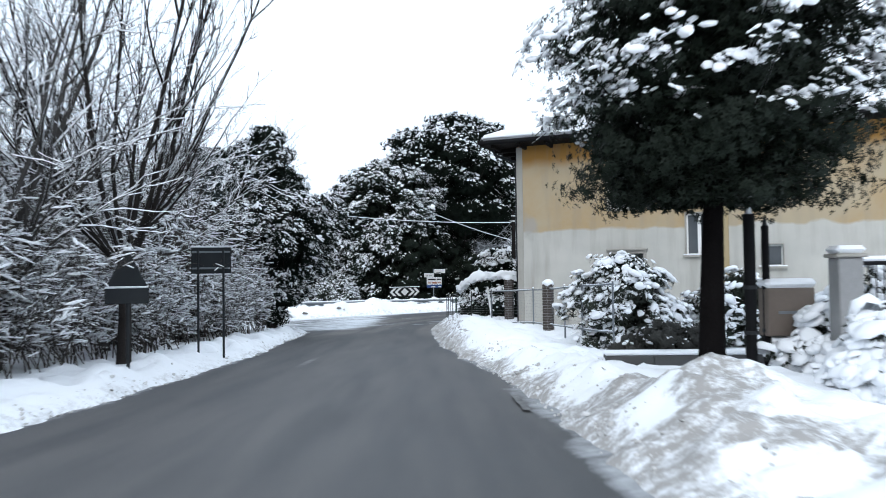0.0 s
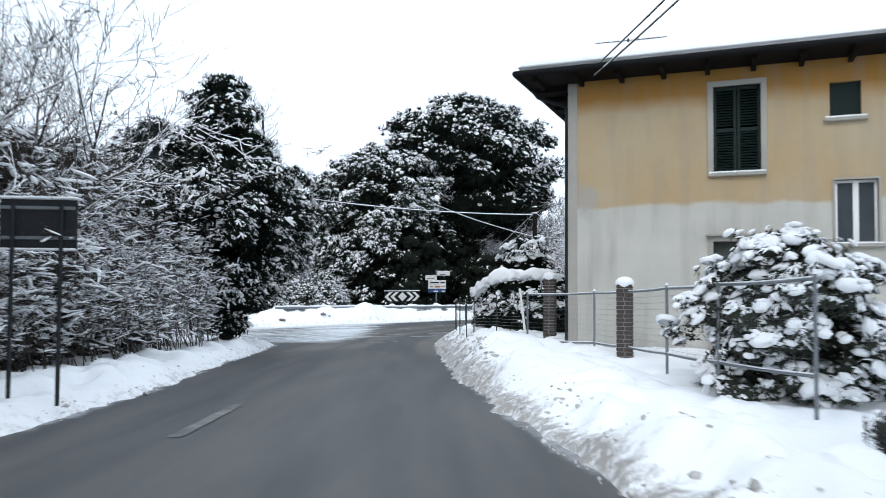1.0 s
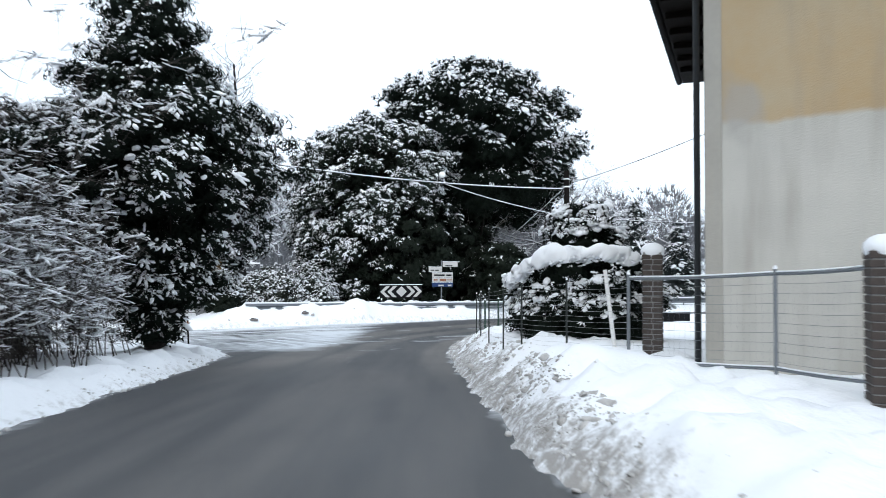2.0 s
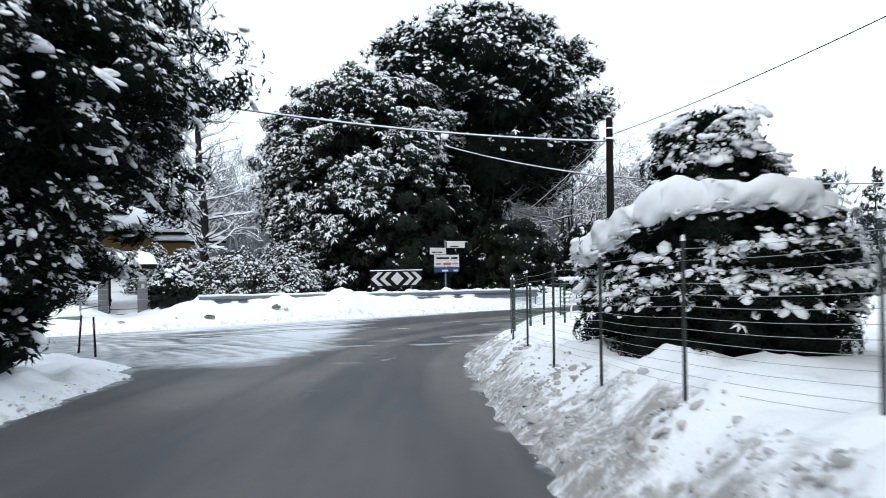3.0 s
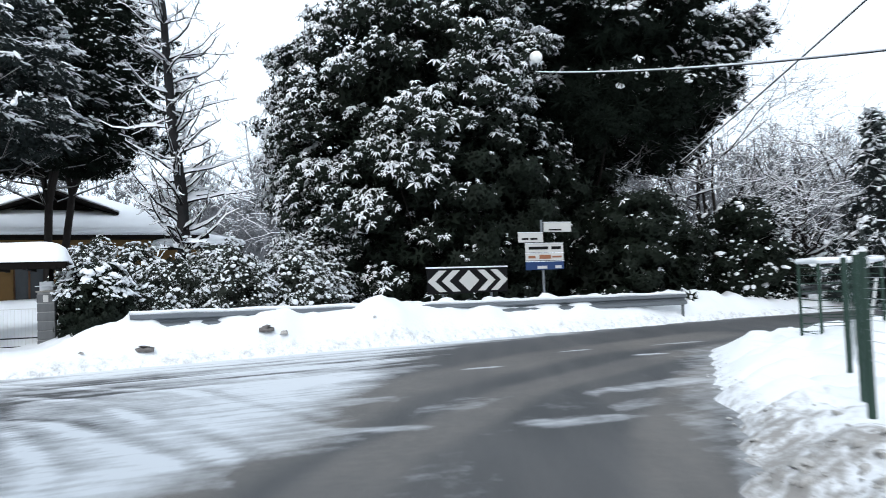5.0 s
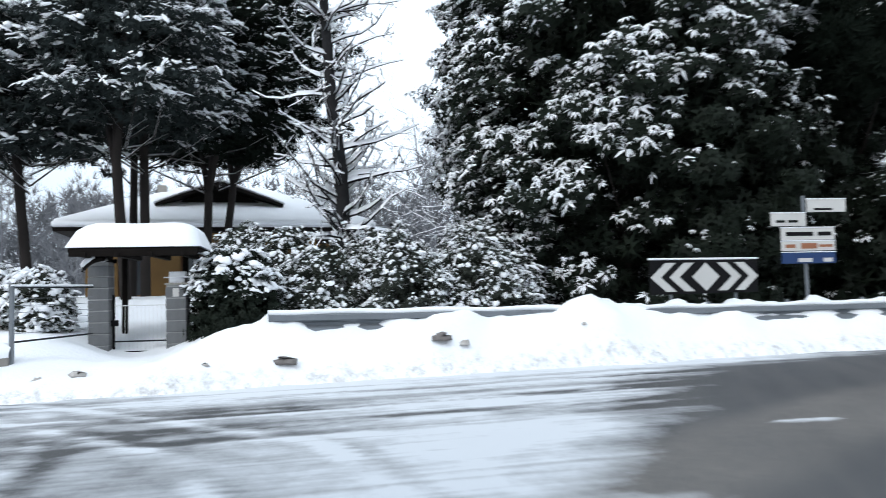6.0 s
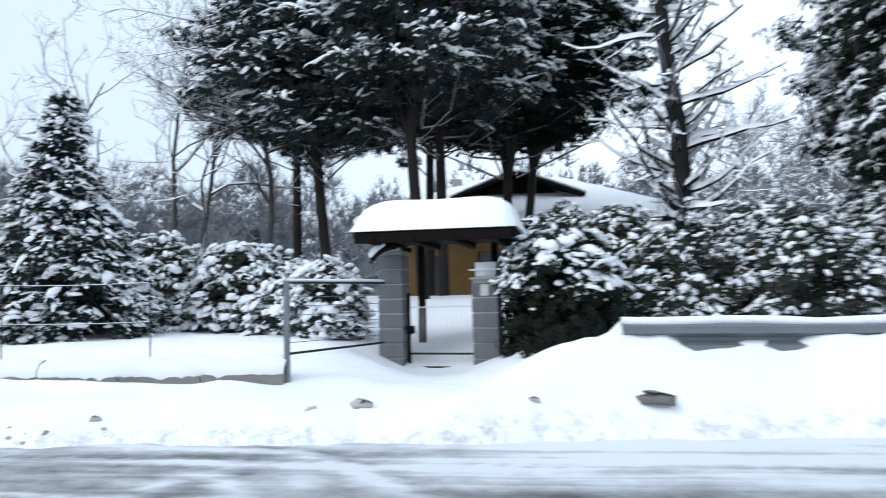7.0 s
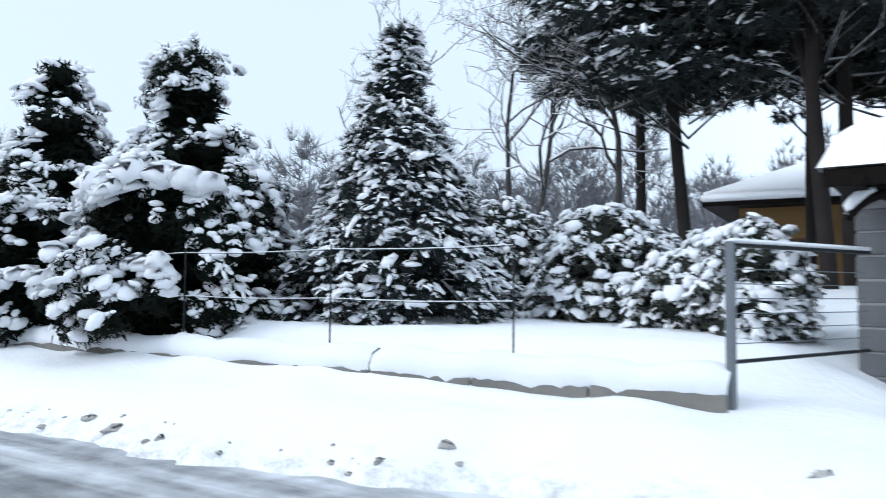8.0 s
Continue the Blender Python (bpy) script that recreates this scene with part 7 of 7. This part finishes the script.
def brush(name, spots, label, seed, lo, hi, bark=TWIG, white=(0.65, 0.3)):
    """Dense twiggy undergrowth: upright stems with side shoots, fine twigs all along them, and snow caught on the twigs."""
    r = np.random.default_rng(seed)
    lines = []
    for x, y in spots:
        z = Z(x, y)
        for k in range(3):
            a = r.uniform(1.6, 4.7)
            d = np.array([math.cos(a) * 0.28, math.sin(a) * 0.28, 1.0])
            grow((x + r.normal() * 0.12, y + r.normal() * 0.15, z - 0.05), d / np.linalg.norm(d), r.uniform(lo, hi), 0.013, 1, r, lines, 0.02, (0, 4), 0.7, 0.2, 0.4)
    pos, way = [], []
    for pts, rad in lines:
        p = np.array(pts)
        m_ = 9 if len(p) > 4 else 6
        u = r.uniform(0.15, 1.0, m_) * (len(p) - 1)
        k = np.minimum(u.astype(int), len(p) - 2)
        pos.append(p[k] + (p[k + 1] - p[k]) * (u - k)[:, None])
        way.append((p[k + 1] - p[k]) / np.linalg.norm(p[k + 1] - p[k], axis=1, keepdims=True) + r.normal(size=(m_, 3)) * 0.6)
    pos, way = np.concatenate(pos), np.concatenate(way)
    top = empty(name, pose(0, 0, 0), label, "undergrowth", kind="stuff")
    add_mesh("stems", *tubes(lines, 3), bark, top)
    sz = r.uniform(0.16, 0.42, len(pos))
    add_mesh("twigs", *scatter(TWIGS, pos, sz, frames_to(way, r), r), bark, top)
    i = np.concatenate([np.where(r.random(len(pos)) < white[0])[0], np.where(r.random(len(pos)) < white[1])[0]])
    sp = pos[i] + way[i] * sz[i][:, None] * r.uniform(0.0, 0.7, (len(i), 1)) + r.normal(size=(len(i), 3)) * 0.05
    flat_ = np.stack([r.normal(size=len(i)) * 0.28, r.normal(size=len(i)) * 0.28, np.ones(len(i))], 1)
    v, t = scatter(BLOBS[:7], sp, 0.026 * np.clip(np.exp(r.normal(size=(len(i), 1)) * 0.45), 0.5, 2.0) * np.array([4.2, 0.7, 0.6]), frames_to(flat_, r), r)
    add_mesh("snow_on_twigs", v, t, SNOW_LOAD, top, smooth=True)
    return top


r0 = np.random.default_rng(5)
brush("undergrowth", [(-6.7 - 0.9 * abs(r0.normal()), y) for y in np.arange(3, 28.5, 0.20)], "tangled bare brush dusted with snow on the bank", 31, 1.4, 3.0, TWIG, (1.0, 0.9))
brush("undergrowth", [(-8.2 - r0.random() * 4, y) for y in np.arange(6, 29, 0.19)], "taller bare brush dusted with snow behind the bank", 32, 3.6, 6.4, TWIG, (0.95, 0.65))

# far woods and hills, with haze painted into their colours
rf = np.random.default_rng(77)
FANS = [needle_proto(9, 0.036, 0.9, s + 70) for s in range(4)]
pos, way, stems = [], [], []
for k in range(600):
    a, d = rf.uniform(-1.8, 1.1), rf.uniform(44, 80)
    x, y = -8 + d * math.sin(a), 38 + d * math.cos(a)
    if y < float(far_line(np.array([x]))[0]) + 17 or (-33 < x < -9 and 55 < y < 78) or (-9 < x < 9 and y < 72):
        continue
    h = rf.uniform(6.0, 11.0)
    stems.append(([(x, y, -1.6), (x + rf.normal() * 0.2, y, -1.6 + h * 0.5), (x + rf.normal() * 0.3, y, -1.6 + h * 0.95)], [0.10, 0.06, 0.015]))
    n = 66
    f = rf.uniform(0.12, 1.0, n)
    w = h * 0.30 * np.sin(np.pi * np.clip(f * 0.85 + 0.1, 0, 1)) * np.sqrt(rf.random(n))
    b = rf.uniform(0, 6.28, n)
    pos.append(np.stack([x + w * np.cos(b), y + w * np.sin(b), -1.6 + h * f], 1))
    way.append(np.stack([np.cos(b) * 0.6, np.sin(b) * 0.6, np.ones(n)], 1))
pos, way = np.concatenate(pos), np.concatenate(way)
v, t = scatter(FANS, pos, rf.uniform(0.7, 1.6, len(pos)), frames_to(way, rf), rf)
v2, t2 = tubes(stems, 4)
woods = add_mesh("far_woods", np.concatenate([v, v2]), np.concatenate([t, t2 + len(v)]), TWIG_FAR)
tagged(woods, "distant bare winter woods tinted haze grey", "woods", kind="stuff")
for k, (x, y, h) in enumerate(((10.9, 56.8, 6.2), (22, 70, 7.5), (25.5, 71, 6.5), (20.5, 60.5, 6.8), (29, 66, 7.5), (16.5, 66, 6.0), (33, 76, 9), (14.5, 74, 7))):
    w = h * 0.27
    evergreen("spruce_tree", x, y, h, [w, w * 0.95, w * 0.8, w * 0.62, w * 0.46, w * 0.3, w * 0.16, 0.05], "snow-covered spruce beyond the junction", 140 + k, NEEDLES, NEEDLE_BLUE, clusters=110, size=0.36, per=14, leaf_size=0.24, inner=250, stroke=(1.5, 0.8, 0.6), proud=0.6, snow=0.85, blob=0.075, trunk=0.12, limbs=10, z=-1.7)
a = np.linspace(-1.9, 1.9, 140)
ridge = []
for q in a:
    hgt = 16 + 22 * float(fbm(np.array([q * 3 + 20]), np.array([0.5]), 1.0, 4, 4)[0])
    ridge += [(420 * math.sin(q), 30 + 420 * math.cos(q), -6), (440 * math.sin(q), 30 + 440 * math.cos(q), hgt * 0.7), (520 * math.sin(q), 30 + 520 * math.cos(q), hgt)]
t = []
for k in range(len(a) - 1):
    i = 3 * k
    t += [(i, i + 3, i + 4), (i, i + 4, i + 1), (i + 1, i + 4, i + 5), (i + 1, i + 5, i + 2)]
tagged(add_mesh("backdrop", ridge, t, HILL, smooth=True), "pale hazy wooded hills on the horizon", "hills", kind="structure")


# ---- clods of dirty snow and stones on the far bank ----
for k, (x, y, q) in enumerate(((-8.57, 45.45, 0.20), (-8.25, 45.25, 0.12), (-6.62, 46.85, 0.20), (-6.3, 47.0, 0.12), (-10.91, 44.05, 0.13), (-11.2, 43.7, 0.08), (-4.6, 48.3, 0.08), (-9.4, 44.75, 0.07), (-12.9, 42.5, 0.08), (-15.2, 40.6, 0.07), (-14.8, 40.75, 0.09), (-14.3, 41.0, 0.07))):
    v, t = CUSHION[k % 4]
    w = v * (q, q * 0.75, q * 0.7) * (1 + 0.25 * np.sin(v[:, :1] * 9 + k))
    clod = empty("dirty_clod", pose(x, y, Z(x, y) - 0.01, 0, 0, k * 47), "grey clod of dirty snow and grit on the bank", "clod", "clods on the bank")
    add_mesh("lump", w, t, RUBBLE if k in (0, 2) else PALE_RUBBLE, clod, smooth=True)


# ---- crumbled snow along the ploughed edges ----
CRUST = mat("crusted_snow", (0.74, 0.74, 0.74), 0.85, 0.3, 9, 0.5, 60, second=(0.40, 0.38, 0.36), patch=2.5)
rc = np.random.default_rng(91)
cx, cy = rc.uniform(-9.5, 2.2, 60000), rc.uniform(0, 43, 60000)
cd = road_dist(cx, cy)
edge = (cd > -0.06) & (cd < 0.5) & (rc.random(60000) < 0.7 * smooth(0.55, 0.0, cd) * (0.25 + 0.75 * smooth(0.42, 0.62, fbm(cx, cy, 0.7, 2, 70))))
cx, cy, cd = cx[edge], cy[edge], cd[edge]
cz = np.where(cd < 0.02, base_z(cy) + 0.02, snow_z(cx, cy, cd))
big = 0.012 * np.exp(rc.normal(size=len(cx)) * 0.5)
up = np.stack([rc.normal(size=len(cx)) * 0.5, rc.normal(size=len(cx)) * 0.5, np.ones(len(cx))], 1)
v, t = scatter(BLOBS_FINE[:5], np.stack([cx, cy, cz], 1), big[:, None] * rc.uniform(0.7, 1.4, (len(cx), 3)), frames_to(up, rc), rc)
tagged(add_mesh("snow_crumbs", v, t, CRUST, smooth=True), "crumbs of crusted grey-white snow along the road edge", "snow", kind="stuff")

rk = np.random.default_rng(15)
for k in range(22):
    x = float(rk.uniform(-16.8, -12.6))
    y = float(far_line(np.array([x]))[0]) + float(rk.uniform(0.05, 0.45))
    q = float(rk.uniform(0.015, 0.042))
    v, t = CUSHION[k % 4]
    clod = empty("dirty_clod", pose(x, y, Z(x, y) - 0.005, 0, 0, k * 61), "small grey clod of dirty snow at the road edge", "clod", "clods on the bank")
    add_mesh("lump", v * (q, q * 0.8, q * 0.75) * (1 + 0.25 * np.sin(v[:, :1] * 9 + k)), t, PALE_RUBBLE, clod, smooth=True)

# broken crust on the ploughed bank beside the lane
cx, cy = rc.uniform(-0.6, 2.4, 70000), rc.uniform(3, 38, 70000)
cd = road_dist(cx, cy)
strip = smooth(0.47, 0.60, fbm(cx, cy, 1.9, 2, 72))
lie = (cd > 0.06) & (cd < 0.95) & (rc.random(70000) < (0.04 + 0.40 * strip) * smooth(0.95, 0.55, cd) * (0.25 + 0.75 * smooth(15, 22, cy)))
cx, cy, cd = cx[lie], cy[lie], cd[lie]
big = np.where(rc.random(len(cx)) < 0.22, 0.030, 0.011) * np.exp(rc.normal(size=len(cx)) * 0.4)
up = np.stack([rc.normal(size=len(cx)) * 0.4, rc.normal(size=len(cx)) * 0.4, np.ones(len(cx))], 1)
v, t = scatter(BLOBS[:7], np.stack([cx, cy, snow_z(cx, cy, cd) - 0.1 * big], 1), big[:, None] * rc.uniform(0.6, 1.5, (len(cx), 3)) * np.array([1.1, 1.0, 0.8]), frames_to(up, rc), rc)
tagged(add_mesh("snow_crust", v, t, mat("dirty_crust", (0.66, 0.65, 0.64), 0.9, 0.3, 9, 0.5, 60, second=(0.27, 0.26, 0.245), patch=1.8), smooth=True), "broken crusts of grey dirty snow on the bank", "snow", kind="stuff")
